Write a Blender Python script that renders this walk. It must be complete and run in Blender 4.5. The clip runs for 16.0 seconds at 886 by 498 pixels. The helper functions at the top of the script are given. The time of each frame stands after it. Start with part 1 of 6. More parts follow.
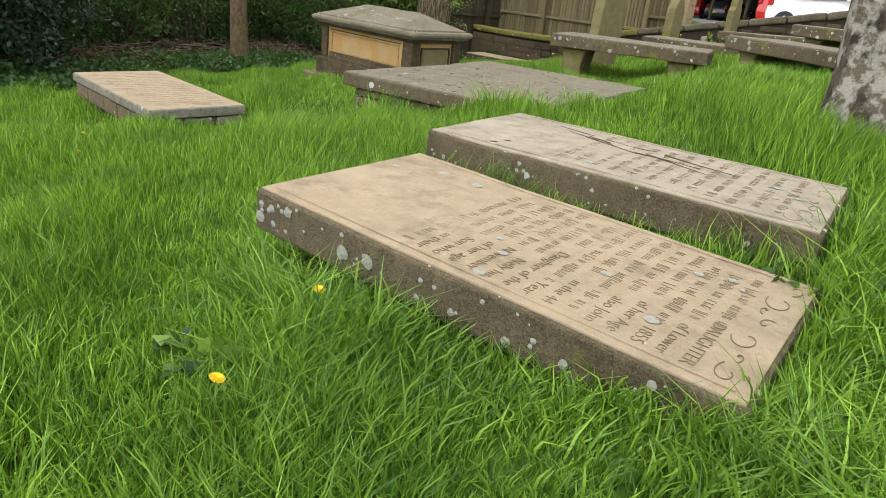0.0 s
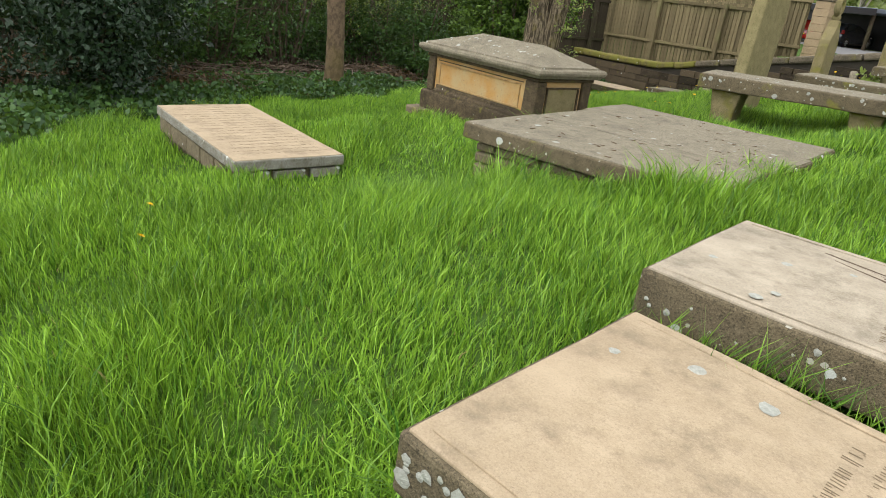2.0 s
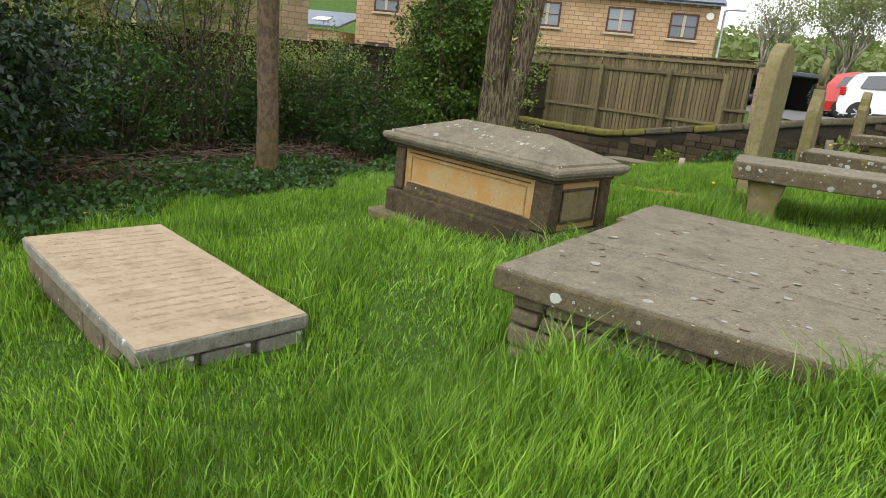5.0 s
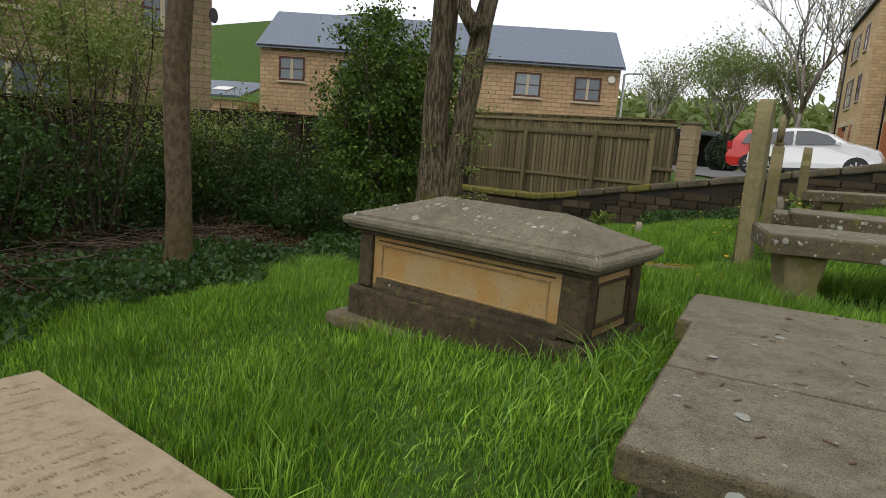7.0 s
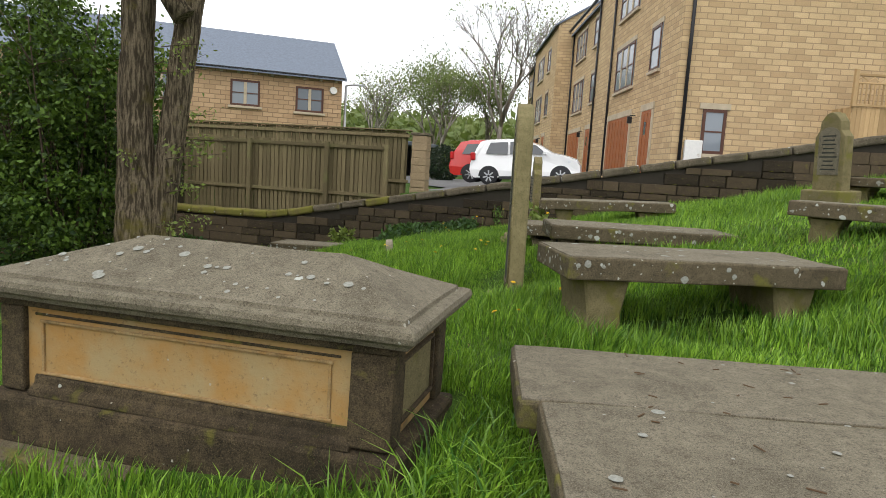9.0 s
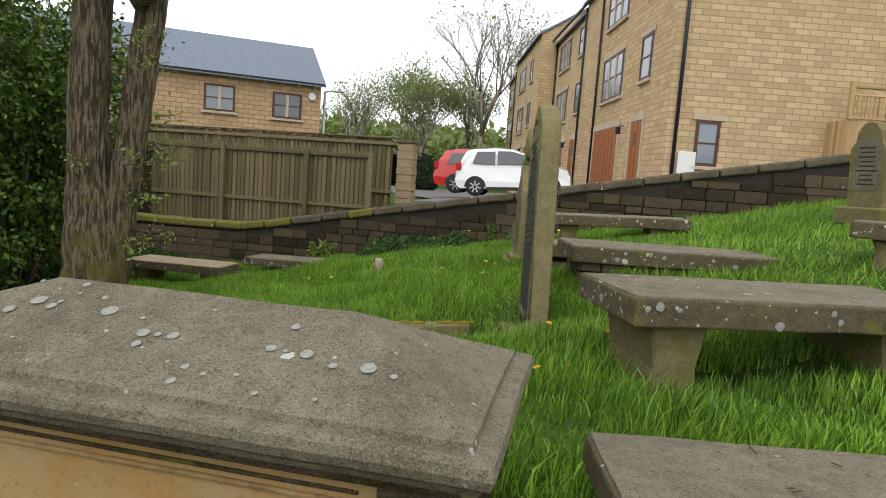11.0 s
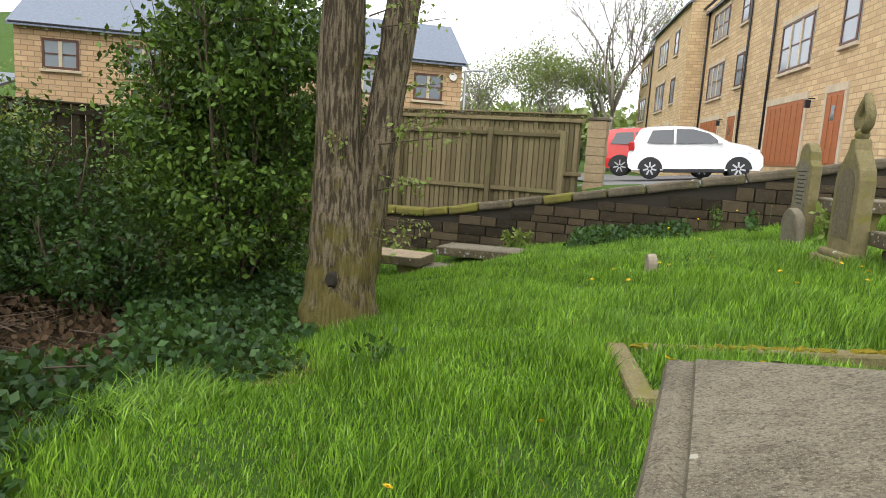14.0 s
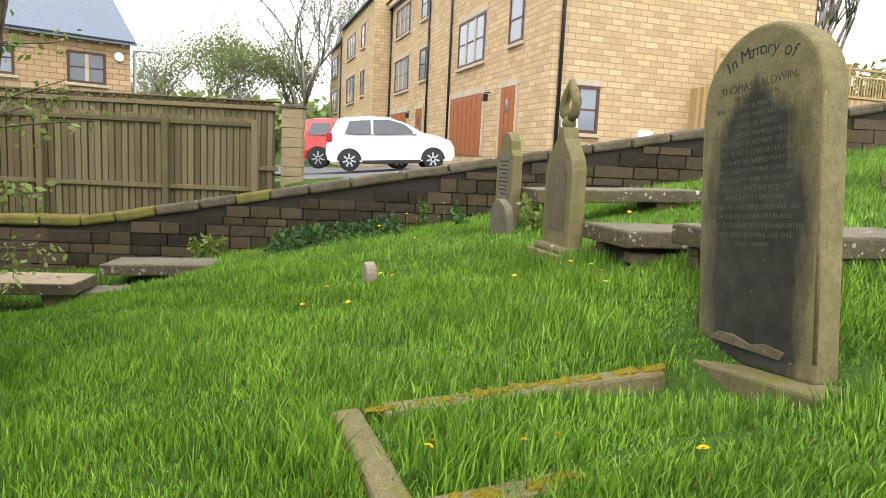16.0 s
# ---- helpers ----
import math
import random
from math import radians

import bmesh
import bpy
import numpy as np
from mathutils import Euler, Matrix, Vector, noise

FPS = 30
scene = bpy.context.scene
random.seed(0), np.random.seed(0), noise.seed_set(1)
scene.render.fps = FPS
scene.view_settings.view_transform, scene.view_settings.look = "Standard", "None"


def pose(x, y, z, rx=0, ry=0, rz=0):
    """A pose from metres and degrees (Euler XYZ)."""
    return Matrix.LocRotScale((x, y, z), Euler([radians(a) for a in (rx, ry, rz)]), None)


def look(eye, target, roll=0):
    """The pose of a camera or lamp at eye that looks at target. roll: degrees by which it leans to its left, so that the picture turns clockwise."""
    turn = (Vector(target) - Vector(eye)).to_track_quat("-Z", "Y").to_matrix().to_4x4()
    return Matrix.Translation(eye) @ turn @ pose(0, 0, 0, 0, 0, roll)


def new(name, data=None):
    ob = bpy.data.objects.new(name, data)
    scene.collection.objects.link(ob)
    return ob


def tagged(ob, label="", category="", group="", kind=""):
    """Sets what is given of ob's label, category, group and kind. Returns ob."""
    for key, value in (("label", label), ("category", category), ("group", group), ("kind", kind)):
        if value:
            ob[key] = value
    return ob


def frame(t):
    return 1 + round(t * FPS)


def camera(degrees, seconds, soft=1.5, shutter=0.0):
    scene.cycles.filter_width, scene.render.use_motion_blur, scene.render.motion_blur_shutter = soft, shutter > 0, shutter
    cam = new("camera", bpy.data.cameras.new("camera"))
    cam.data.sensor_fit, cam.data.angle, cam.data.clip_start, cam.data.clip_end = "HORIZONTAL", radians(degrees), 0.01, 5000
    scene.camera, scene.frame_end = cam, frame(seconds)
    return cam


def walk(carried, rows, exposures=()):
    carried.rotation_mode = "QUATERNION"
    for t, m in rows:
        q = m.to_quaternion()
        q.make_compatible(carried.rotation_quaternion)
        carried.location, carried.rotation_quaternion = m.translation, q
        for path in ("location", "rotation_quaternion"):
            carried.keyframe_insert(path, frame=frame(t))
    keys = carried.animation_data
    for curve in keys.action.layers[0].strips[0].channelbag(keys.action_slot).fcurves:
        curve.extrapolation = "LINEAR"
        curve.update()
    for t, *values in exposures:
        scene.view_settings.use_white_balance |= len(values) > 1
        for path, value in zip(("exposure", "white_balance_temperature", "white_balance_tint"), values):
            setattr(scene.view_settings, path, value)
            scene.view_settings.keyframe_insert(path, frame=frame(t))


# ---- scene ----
cam = camera(68.3, 16.0, soft=0.8)
METRES, EYE, TILT, LEAN, TURN = 10.0, 1.5, 0.0, 0.0, 37.1
PATH = [
    (0, (1.12, 0.194, 1.572), (-0.18, 1.511, 0.813), 5.9),
    (0.5, (1.082, 0.444, 1.621), (-0.225, 1.75, 0.856), 5.8),
    (1, (0.783, 0.581, 1.637), (-0.545, 1.867, 0.874), 6.5),
    (1.5, (0.312, 0.714, 1.671), (-1.108, 1.91, 0.926), 6.8),
    (2, (-0.152, 0.7, 1.64), (-1.604, 1.856, 0.896), 6.7),
    (2.5, (-0.453, 0.763, 1.693), (-1.901, 1.927, 0.952), 6.8),
    (3, (-0.73, 0.858, 1.649), (-2.153, 2.058, 0.918), 6.8),
    (3.5, (-0.943, 1.014, 1.666), (-2.353, 2.252, 0.975), 6.2),
    (4, (-1.285, 1.17, 1.672), (-2.682, 2.434, 1.002), 6.2),
    (4.2, (-1.402, 1.22, 1.675), (-2.799, 2.493, 1.019), 6.2),
    (6.5, (-3.06, 1.809, 1.679), (-4.317, 3.322, 1.319), 4.1),
    (7, (-3.333, 1.969, 1.623), (-4.54, 3.527, 1.281), 4.1),
    (7.5, (-3.678, 2.279, 1.62), (-4.719, 3.96, 1.316), 4.1),
    (8, (-3.949, 2.476, 1.605), (-4.791, 4.268, 1.324), 4.2),
    (8.5, (-4.097, 2.724, 1.59), (-4.797, 4.58, 1.326), 4.0),
    (9, (-4.192, 3.136, 1.592), (-4.677, 5.06, 1.341), 3.5),
    (9.2, (-4.23, 3.266, 1.598), (-4.582, 5.219, 1.348), 4.1),
    (11.3, (-4.885, 4.146, 1.585), (-5.339, 6.082, 1.37), 4.0),
    (11.5, (-5.035, 4.196, 1.583), (-5.574, 6.109, 1.355), 4.3),
    (12, (-5.503, 4.29, 1.554), (-6.211, 6.143, 1.303), 4.0),
    (12.5, (-5.928, 4.383, 1.523), (-6.707, 6.206, 1.266), 3.8),
    (13, (-6.338, 4.437, 1.491), (-7.143, 6.246, 1.211), 4.1),
    (13.5, (-6.678, 4.541, 1.455), (-7.445, 6.364, 1.159), 4.0),
    (14, (-6.935, 4.81, 1.41), (-7.644, 6.657, 1.123), 3.5),
    (14.5, (-7.116, 5.224, 1.411), (-7.631, 7.134, 1.117), 3.1),
    (15, (-7.173, 5.633, 1.393), (-7.421, 7.595, 1.098), 2.9),
    (15.5, (-7.172, 5.964, 1.369), (-7.176, 7.945, 1.095), 2.7),
    (16, (-7.174, 6.213, 1.417), (-7.007, 8.188, 1.155), 2.7),
]
EXPOSURES = [(0, 0.6), (0.5, 0.75), (1.5, 0.75), (2.5, 0.78), (4.2, 0.85), (6.3, -0.2), (7, -0.25), (8, -0.15), (9, 0.15), (11.5, 0.1), (12.5, 0.25), (13.5, 0.52), (14.5, 0.82), (16, 0.92)]
walk(cam, [(t, look(eye, target, roll)) for t, eye, target, roll in PATH], EXPOSURES)

# ---- world, sun, exposure ----
scene.view_settings.exposure = 0.0
world = bpy.data.worlds.new("world")
scene.world = world
world.use_nodes = True
wn = world.node_tree
wn.nodes.clear()
sky = wn.nodes.new("ShaderNodeTexSky")
sky.sky_type, sky.sun_disc = "NISHITA", False
sky.sun_elevation, sky.sun_rotation = radians(55), radians(200)
sky.dust_density, sky.air_density = 4.0, 1.0
pale = wn.nodes.new("ShaderNodeHueSaturation")
pale.inputs["Saturation"].default_value = 0.16
back = wn.nodes.new("ShaderNodeBackground")
back.inputs["Strength"].default_value = 0.42
wout = wn.nodes.new("ShaderNodeOutputWorld")
wn.links.new(sky.outputs[0], pale.inputs["Color"])
cloud = wn.nodes.new("ShaderNodeMixRGB")
cloud.inputs[0].default_value = 0.78
cloud.inputs[2].default_value = (2.75, 2.8, 2.9, 1)
wn.links.new(pale.outputs[0], cloud.inputs[1])
wn.links.new(cloud.outputs[0], back.inputs["Color"])
wn.links.new(back.outputs[0], wout.inputs[0])
sun_data = bpy.data.lights.new("sun", "SUN")
sun_data.energy, sun_data.angle, sun_data.color = 0.5, radians(25), (1.0, 0.97, 0.92)
sun = new("sun", sun_data)
sun.matrix_world = pose(0, 0, 30, 35, 0, 20)


# ---- material helpers ----
class Mat:
    def __init__(self, name, rough=0.9, metal=0.0, spec=0.3):
        self.m = bpy.data.materials.new(name)
        self.m.use_nodes = True
        self.nt = self.m.node_tree
        self.b = self.nt.nodes["Principled BSDF"]
        self.b.inputs["Roughness"].default_value = rough
        self.b.inputs["Metallic"].default_value = metal
        self.b.inputs["Specular IOR Level"].default_value = spec
        self.co = None

    def node(self, kind, **kw):
        n = self.nt.nodes.new(kind)
        for k, v in kw.items():
            key = k.replace("_", " ")
            sock = n.inputs[key] if key in n.inputs else n.inputs[key.title()]
            if isinstance(v, bpy.types.NodeSocket):
                self.nt.links.new(v, sock)
            else:
                sock.default_value = v
        return n

    def coords(self, kind="Object"):
        if self.co is None:
            self.co = self.nt.nodes.new("ShaderNodeTexCoord")
        return self.co.outputs[kind]

    def noise(self, scale, detail=4.0, rough=0.6, vec=None, stretch=None):
        v = vec or self.coords()
        if stretch:
            mp = self.node("ShaderNodeMapping", Vector=v)
            mp.inputs["Scale"].default_value = stretch
            v = mp.outputs[0]
        return self.node("ShaderNodeTexNoise", Vector=v, Scale=scale, Detail=detail, Roughness=rough).outputs[0]

    def spots(self, scale, size, chance, vec=None):
        """Round patches: a value near 1 inside them."""
        v = self.node("ShaderNodeTexVoronoi", Vector=vec or self.coords(), Scale=scale)
        sep = self.node("ShaderNodeSeparateColor", Color=v.outputs["Color"]).outputs[0]
        pick = self.math("LESS_THAN", sep, chance)
        wob = self.math("MULTIPLY", self.noise(scale * 3), 0.35)
        d = self.math("ADD", v.outputs["Distance"], wob)
        lim = self.math("MULTIPLY", sep, size / chance)
        inside = self.math("LESS_THAN", d, self.math("ADD", lim, size * 0.5))
        return self.math("MULTIPLY", pick, inside)

    def math(self, op, a, b=0.0):
        n = self.nt.nodes.new("ShaderNodeMath")
        n.operation = op
        for i, v in enumerate((a, b)):
            if isinstance(v, bpy.types.NodeSocket):
                self.nt.links.new(v, n.inputs[i])
            else:
                n.inputs[i].default_value = v
        return n.outputs[0]

    def ramp(self, fac, stops):
        n = self.nt.nodes.new("ShaderNodeValToRGB")
        e = n.color_ramp.elements
        while len(e) < len(stops):
            e.new(0.5)
        for el, (p, c) in zip(e, stops):
            el.position = p
            el.color = (*c, 1) if len(c) == 3 else c
        self.nt.links.new(fac, n.inputs[0])
        return n.outputs[0]

    def grey(self, fac, lo, hi):
        return self.ramp(fac, ((lo, (0, 0, 0)), (hi, (1, 1, 1))))

    def mix(self, fac, a, b, blend="MIX"):
        n = self.nt.nodes.new("ShaderNodeMixRGB")
        n.blend_type = blend
        for i, v in ((0, fac), (1, a), (2, b)):
            if isinstance(v, bpy.types.NodeSocket):
                self.nt.links.new(v, n.inputs[i])
            else:
                n.inputs[i].default_value = v if i == 0 else (*v, 1)
        return n.outputs[0]

    def colour(self, c):
        if isinstance(c, bpy.types.NodeSocket):
            self.nt.links.new(c, self.b.inputs["Base Color"])
        else:
            self.b.inputs["Base Color"].default_value = (*c, 1)
        return self

    def bump(self, h, strength=0.4, dist=0.01):
        n = self.node("ShaderNodeBump", Height=h, Strength=strength, Distance=dist)
        self.nt.links.new(n.outputs[0], self.b.inputs["Normal"])
        return self


def stone(name, base, light, dark, lichen=0.25, moss=0.0, stain=0.5, size=0.25, vary=0.0, grit=1.0):
    k = Mat(name, 0.92, 0, 0.2)
    big, mid, fine = k.noise(2.2, 6, 0.7), k.noise(13, 8, 0.7), k.noise(110, 5, 0.7)
    c = k.mix(k.grey(mid, 0.35, 0.68), base, light)
    c = k.mix(k.math("MULTIPLY", k.grey(big, 0.45, 0.7), stain), c, dark)
    c = k.mix(k.math("MULTIPLY", k.grey(fine, 0.5, 0.66), 0.75 * grit), c, dark)
    c = k.mix(k.math("MULTIPLY", k.grey(k.noise(38, 6, 0.75), 0.54, 0.66), 0.6 * grit), c, dark)
    c = k.mix(k.math("MULTIPLY", k.grey(k.noise(70, 5, 0.7), 0.58, 0.7), 0.5 * grit), c, light)
    if grit < 1:
        # broad soft weather blotches on rubbed stone
        c = k.mix(k.math("MULTIPLY", k.grey(k.noise(5.5, 7, 0.72), 0.5, 0.66), 0.6), c, dark)
        c = k.mix(k.math("MULTIPLY", k.grey(k.noise(3.1, 4, 0.5), 0.5, 0.7), 0.35), c, tuple(v * 1.1 for v in light))
    speck = k.noise(190, 3, 0.8)
    c = k.mix(k.math("MULTIPLY", k.grey(speck, 0.56, 0.62), 0.55 * grit), c, tuple(v * 0.45 for v in dark))
    c = k.mix(k.math("MULTIPLY", k.math("SUBTRACT", 1.0, k.grey(speck, 0.38, 0.44)), 0.5 * grit), c, tuple(min(0.6, v * 1.45) for v in light))
    if vary:
        info = k.nt.nodes.new("ShaderNodeObjectInfo").outputs["Random"]
        c = k.mix(k.math("MULTIPLY", k.grey(info, 0.3, 1.0), vary), c, tuple(v * 1.15 for v in light))
        c = k.mix(k.math("MULTIPLY", k.math("SUBTRACT", 1.0, k.grey(info, 0.0, 0.4)), vary), c, dark)
    if moss:
        up = k.noise(4.5, 6)
        c = k.mix(k.math("MULTIPLY", k.grey(up, 0.62 - 0.3 * moss, 0.72 - 0.2 * moss), 0.85), c, (0.16, 0.15, 0.03))
    if lichen:
        c = k.mix(k.math("MULTIPLY", k.spots(9, size, lichen), 0.85), c, (0.5, 0.52, 0.48))
        c = k.mix(k.math("MULTIPLY", k.spots(26, size, lichen), 0.7), c, (0.46, 0.45, 0.38))
    k.colour(c)
    h = k.math("ADD", k.math("MULTIPLY", mid, 0.8), k.math("MULTIPLY", fine, 0.5))
    k.bump(h, 0.45 + 0.35 * grit, 0.006 + 0.010 * grit)
    return k.m


def plain(name, c, rough=0.6, metal=0.0, var=0.15, scale=12, spec=0.3, bump=0.0):
    k = Mat(name, rough, metal, spec)
    n = k.noise(scale, 5)
    k.colour(k.mix(k.grey(n, 0.35, 0.7), c, tuple(v * (1 - var) for v in c)))
    if bump:
        k.bump(k.noise(scale * 4), bump, 0.01)
    return k.m


def timber(name, a, b, green=0.3, along=(9, 9, 0.7)):
    k = Mat(name, 0.85, 0, 0.2)
    g = k.noise(6, 6, 0.65, stretch=along)
    info = k.nt.nodes.new("ShaderNodeObjectInfo").outputs["Random"]
    c = k.mix(k.grey(g, 0.3, 0.7), a, b)
    c = k.mix(k.math("MULTIPLY", info, 0.7), c, tuple(v * 0.5 for v in a))
    c = k.mix(k.math("MULTIPLY", k.grey(k.noise(1.3, 5), 0.5, 0.75), green), c, (0.16, 0.19, 0.06))
    k.colour(c)
    k.bump(g, 0.4, 0.006)
    return k.m


def leafy(name, a, b, rough=0.5, spec=0.35, through_light=0.25):
    k = Mat(name, rough, 0, spec)
    r = k.nt.nodes.new("ShaderNodeNewGeometry").outputs["Random Per Island"]
    c = k.mix(r, a, b)
    c = k.mix(k.math("MULTIPLY", k.grey(k.noise(1.1, 3), 0.4, 0.7), 0.5), c, tuple(v * 0.6 for v in a))
    k.colour(c)
    t = k.node("ShaderNodeBsdfTranslucent", Color=k.mix(0.3, c, (0.3, 0.4, 0.02)))
    mx = k.nt.nodes.new("ShaderNodeMixShader")
    mx.inputs[0].default_value = through_light
    out = k.nt.nodes["Material Output"]
    k.nt.links.new(k.b.outputs[0], mx.inputs[1])
    k.nt.links.new(t.outputs[0], mx.inputs[2])
    k.nt.links.new(mx.outputs[0], out.inputs[0])
    return k.m


def ashlar(name, a, b, joint, w=0.46, h=0.2, gap=0.012, rot=0.0):
    """Coursed squared stone for walls that stay far off."""
    k = Mat(name, 0.9, 0, 0.2)
    t = k.nt.nodes.new("ShaderNodeTexBrick")
    k.nt.links.new(k.coords("UV"), t.inputs["Vector"])
    t.offset, t.squash = 0.5, 1.0
    for key, v in (("Scale", 1.0), ("Mortar Size", gap), ("Mortar Smooth", 0.3), ("Brick Width", w), ("Row Height", h), ("Bias", 0.0)):
        t.inputs[key].default_value = v
    t.inputs["Color1"].default_value, t.inputs["Color2"].default_value = (*a, 1), (*b, 1)
    t.inputs["Mortar"].default_value = (*joint, 1)
    n = k.noise(1.3, 5, vec=k.coords("UV"))
    c = k.mix(k.math("MULTIPLY", k.grey(n, 0.4, 0.75), 0.45), t.outputs["Color"], tuple(v * 0.62 for v in a))
    f = k.noise(30, 4, vec=k.coords("UV"))
    c = k.mix(k.math("MULTIPLY", k.grey(f, 0.4, 0.7), 0.25), c, tuple(v * 0.55 for v in b))
    k.colour(c)
    k.bump(k.math("ADD", k.math("MULTIPLY", t.outputs["Fac"], -1.0), k.math("MULTIPLY", f, 0.4)), 0.6, 0.02)
    return k.m


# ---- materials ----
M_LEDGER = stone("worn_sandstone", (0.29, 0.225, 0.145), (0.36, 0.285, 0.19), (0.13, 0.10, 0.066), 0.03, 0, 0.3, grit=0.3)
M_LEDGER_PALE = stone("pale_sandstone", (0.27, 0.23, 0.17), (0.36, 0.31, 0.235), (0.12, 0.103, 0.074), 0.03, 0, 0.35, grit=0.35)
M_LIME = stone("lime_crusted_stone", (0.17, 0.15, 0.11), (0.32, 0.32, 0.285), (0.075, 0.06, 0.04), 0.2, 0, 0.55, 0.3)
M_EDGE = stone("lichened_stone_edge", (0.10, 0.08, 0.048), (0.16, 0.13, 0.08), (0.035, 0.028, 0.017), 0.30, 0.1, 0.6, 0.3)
M_GREY = stone("grey_gritstone", (0.157, 0.136, 0.095), (0.24, 0.213, 0.154), (0.055, 0.046, 0.03), 0.10, 0, 0.6, 0.24)
M_OCHRE = stone("ochre_sandstone", (0.36, 0.205, 0.07), (0.38, 0.285, 0.15), (0.085, 0.058, 0.03), 0.02, 0, 0.7, grit=0.3)


def graded_panel():
    """Ochre sandstone, duller brown towards its foot and dark along its top edge."""
    k = Mat("graded_ochre_panel", 0.92, 0, 0.2)
    c = k.mix(k.grey(k.noise(4.5, 6, 0.6), 0.36, 0.66), (0.36, 0.205, 0.068), (0.35, 0.26, 0.13))
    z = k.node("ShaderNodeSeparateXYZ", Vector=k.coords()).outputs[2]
    z_mix = k.math("ADD", k.math("MULTIPLY", z, 2.2), k.math("MULTIPLY", k.noise(3.5, 7, 0.7), 0.9))
    c = k.mix(k.math("MULTIPLY", k.math("SUBTRACT", 1.0, k.grey(z_mix, 0.95, 1.25)), 0.65), c, (0.145, 0.118, 0.075))
    c = k.mix(k.math("MULTIPLY", k.grey(z_mix, 1.66, 1.85), 0.75), c, (0.07, 0.05, 0.028))
    c = k.mix(k.math("MULTIPLY", k.grey(k.noise(45, 6, 0.75), 0.56, 0.68), 0.55), c, (0.12, 0.08, 0.04))
    c = k.mix(k.math("MULTIPLY", k.spots(24, 0.22, 0.06), 0.6), c, (0.4, 0.4, 0.34))
    k.colour(c)
    k.bump(k.math("ADD", k.noise(22, 7), k.math("MULTIPLY", k.noise(90, 4), 0.4)), 0.5, 0.008)
    return k.m


M_PANEL = graded_panel()
M_DARK = stone("blackened_sandstone", (0.05, 0.038, 0.023), (0.125, 0.093, 0.052), (0.012, 0.010, 0.007), 0.10, 0.12, 0.9)
M_GREEN = stone("algae_stained_sandstone", (0.17, 0.145, 0.07), (0.25, 0.205, 0.105), (0.075, 0.068, 0.03), 0.05, 0.3, 0.5)
M_RUBBLE = stone("rubble_stone", (0.13, 0.105, 0.066), (0.20, 0.165, 0.105), (0.045, 0.036, 0.022), 0.12, 0.12, 0.6)
M_WALL = stone("boundary_wall_stone", (0.042, 0.031, 0.02), (0.10, 0.075, 0.046), (0.011, 0.0095, 0.007), 0.1, 0.08, 0.85, 0.25, 0.6)
M_CAP = stone("wall_coping_stone", (0.115, 0.095, 0.065), (0.18, 0.15, 0.105), (0.04, 0.034, 0.024), 0.14, 0.05, 0.75)
M_MOSSY = stone("moss_covered_stone", (0.13, 0.11, 0.05), (0.2, 0.165, 0.05), (0.06, 0.055, 0.02), 0.05, 0.7, 0.4)
M_PILLAR = stone("buff_pillar_stone", (0.30, 0.22, 0.13), (0.38, 0.29, 0.18), (0.15, 0.11, 0.07), 0, 0, 0.4)
# shade of cut letters put into a flat colour; the strokes stand slightly proud
M_CUT_SHADE = plain("engraved_shadow", (0.215, 0.165, 0.105), 0.95, 0, 0.4, 8)
M_INK_DARK = plain("engraved_letter", (0.035, 0.037, 0.03), 0.95)
M_LICHEN = plain("pale_lichen", (0.34, 0.345, 0.30), 0.95, 0, 0.35, 60, 0.1, 0.5)
M_MOSS = plain("yellow_moss", (0.24, 0.19, 0.02), 0.95, 0, 0.5, 40, 0.1, 0.8)
M_JOINT = plain("dark_joint", (0.035, 0.03, 0.022), 0.95)
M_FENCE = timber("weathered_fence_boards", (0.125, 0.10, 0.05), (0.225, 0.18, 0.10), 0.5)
# the fence timber again, its colours darkened to carry the shade it stands in
M_FENCE_SHADED = timber("shaded_fence_boards", (0.038, 0.03, 0.019), (0.065, 0.05, 0.03), 0.3)
M_DECK = timber("new_pine_boards", (0.48, 0.32, 0.15), (0.58, 0.41, 0.22), 0.0)
M_HOUSE = ashlar("buff_house_stone", (0.62, 0.46, 0.26), (0.47, 0.33, 0.18), (0.34, 0.245, 0.15), 0.5, 0.19, 0.018)
M_HOUSE_FAR = ashlar("tan_house_stone", (0.56, 0.385, 0.225), (0.44, 0.29, 0.165), (0.26, 0.18, 0.115), 0.5, 0.22, 0.02)
M_HOUSE_GREY = ashlar("grey_house_stone", (0.34, 0.25, 0.15), (0.24, 0.175, 0.105), (0.17, 0.13, 0.085), 0.5, 0.22, 0.018)
M_SURROUND = plain("dressed_stone_surround", (0.50, 0.42, 0.30), 0.85, 0, 0.2, 3)
M_SLATE = plain("blue_grey_slate", (0.16, 0.19, 0.24), 0.6, 0, 0.25, 9, 0.3, 0.3)
M_BROWN = plain("brown_window_frame", (0.10, 0.045, 0.03), 0.5)
M_DOOR = plain("orange_brown_door", (0.34, 0.11, 0.035), 0.5, 0, 0.2, 5)
M_PIPE = plain("black_pipe", (0.02, 0.02, 0.022), 0.4)
M_WHITE = plain("white_plastic", (0.75, 0.74, 0.70), 0.5, 0, 0.08)
M_METAL = plain("galvanised_steel", (0.45, 0.46, 0.47), 0.45, 0.6, 0.15)
M_ROAD = plain("grey_asphalt", (0.16, 0.16, 0.16), 0.9, 0, 0.3, 20, 0.2, 0.4)
M_SOIL = plain("dark_soil", (0.05, 0.036, 0.022), 0.95, 0, 0.5, 8, 0.1, 0.8)
M_LITTER = leafy("dead_leaf_litter", (0.14, 0.09, 0.052), (0.055, 0.036, 0.022), 0.8, 0.1, 0.05)
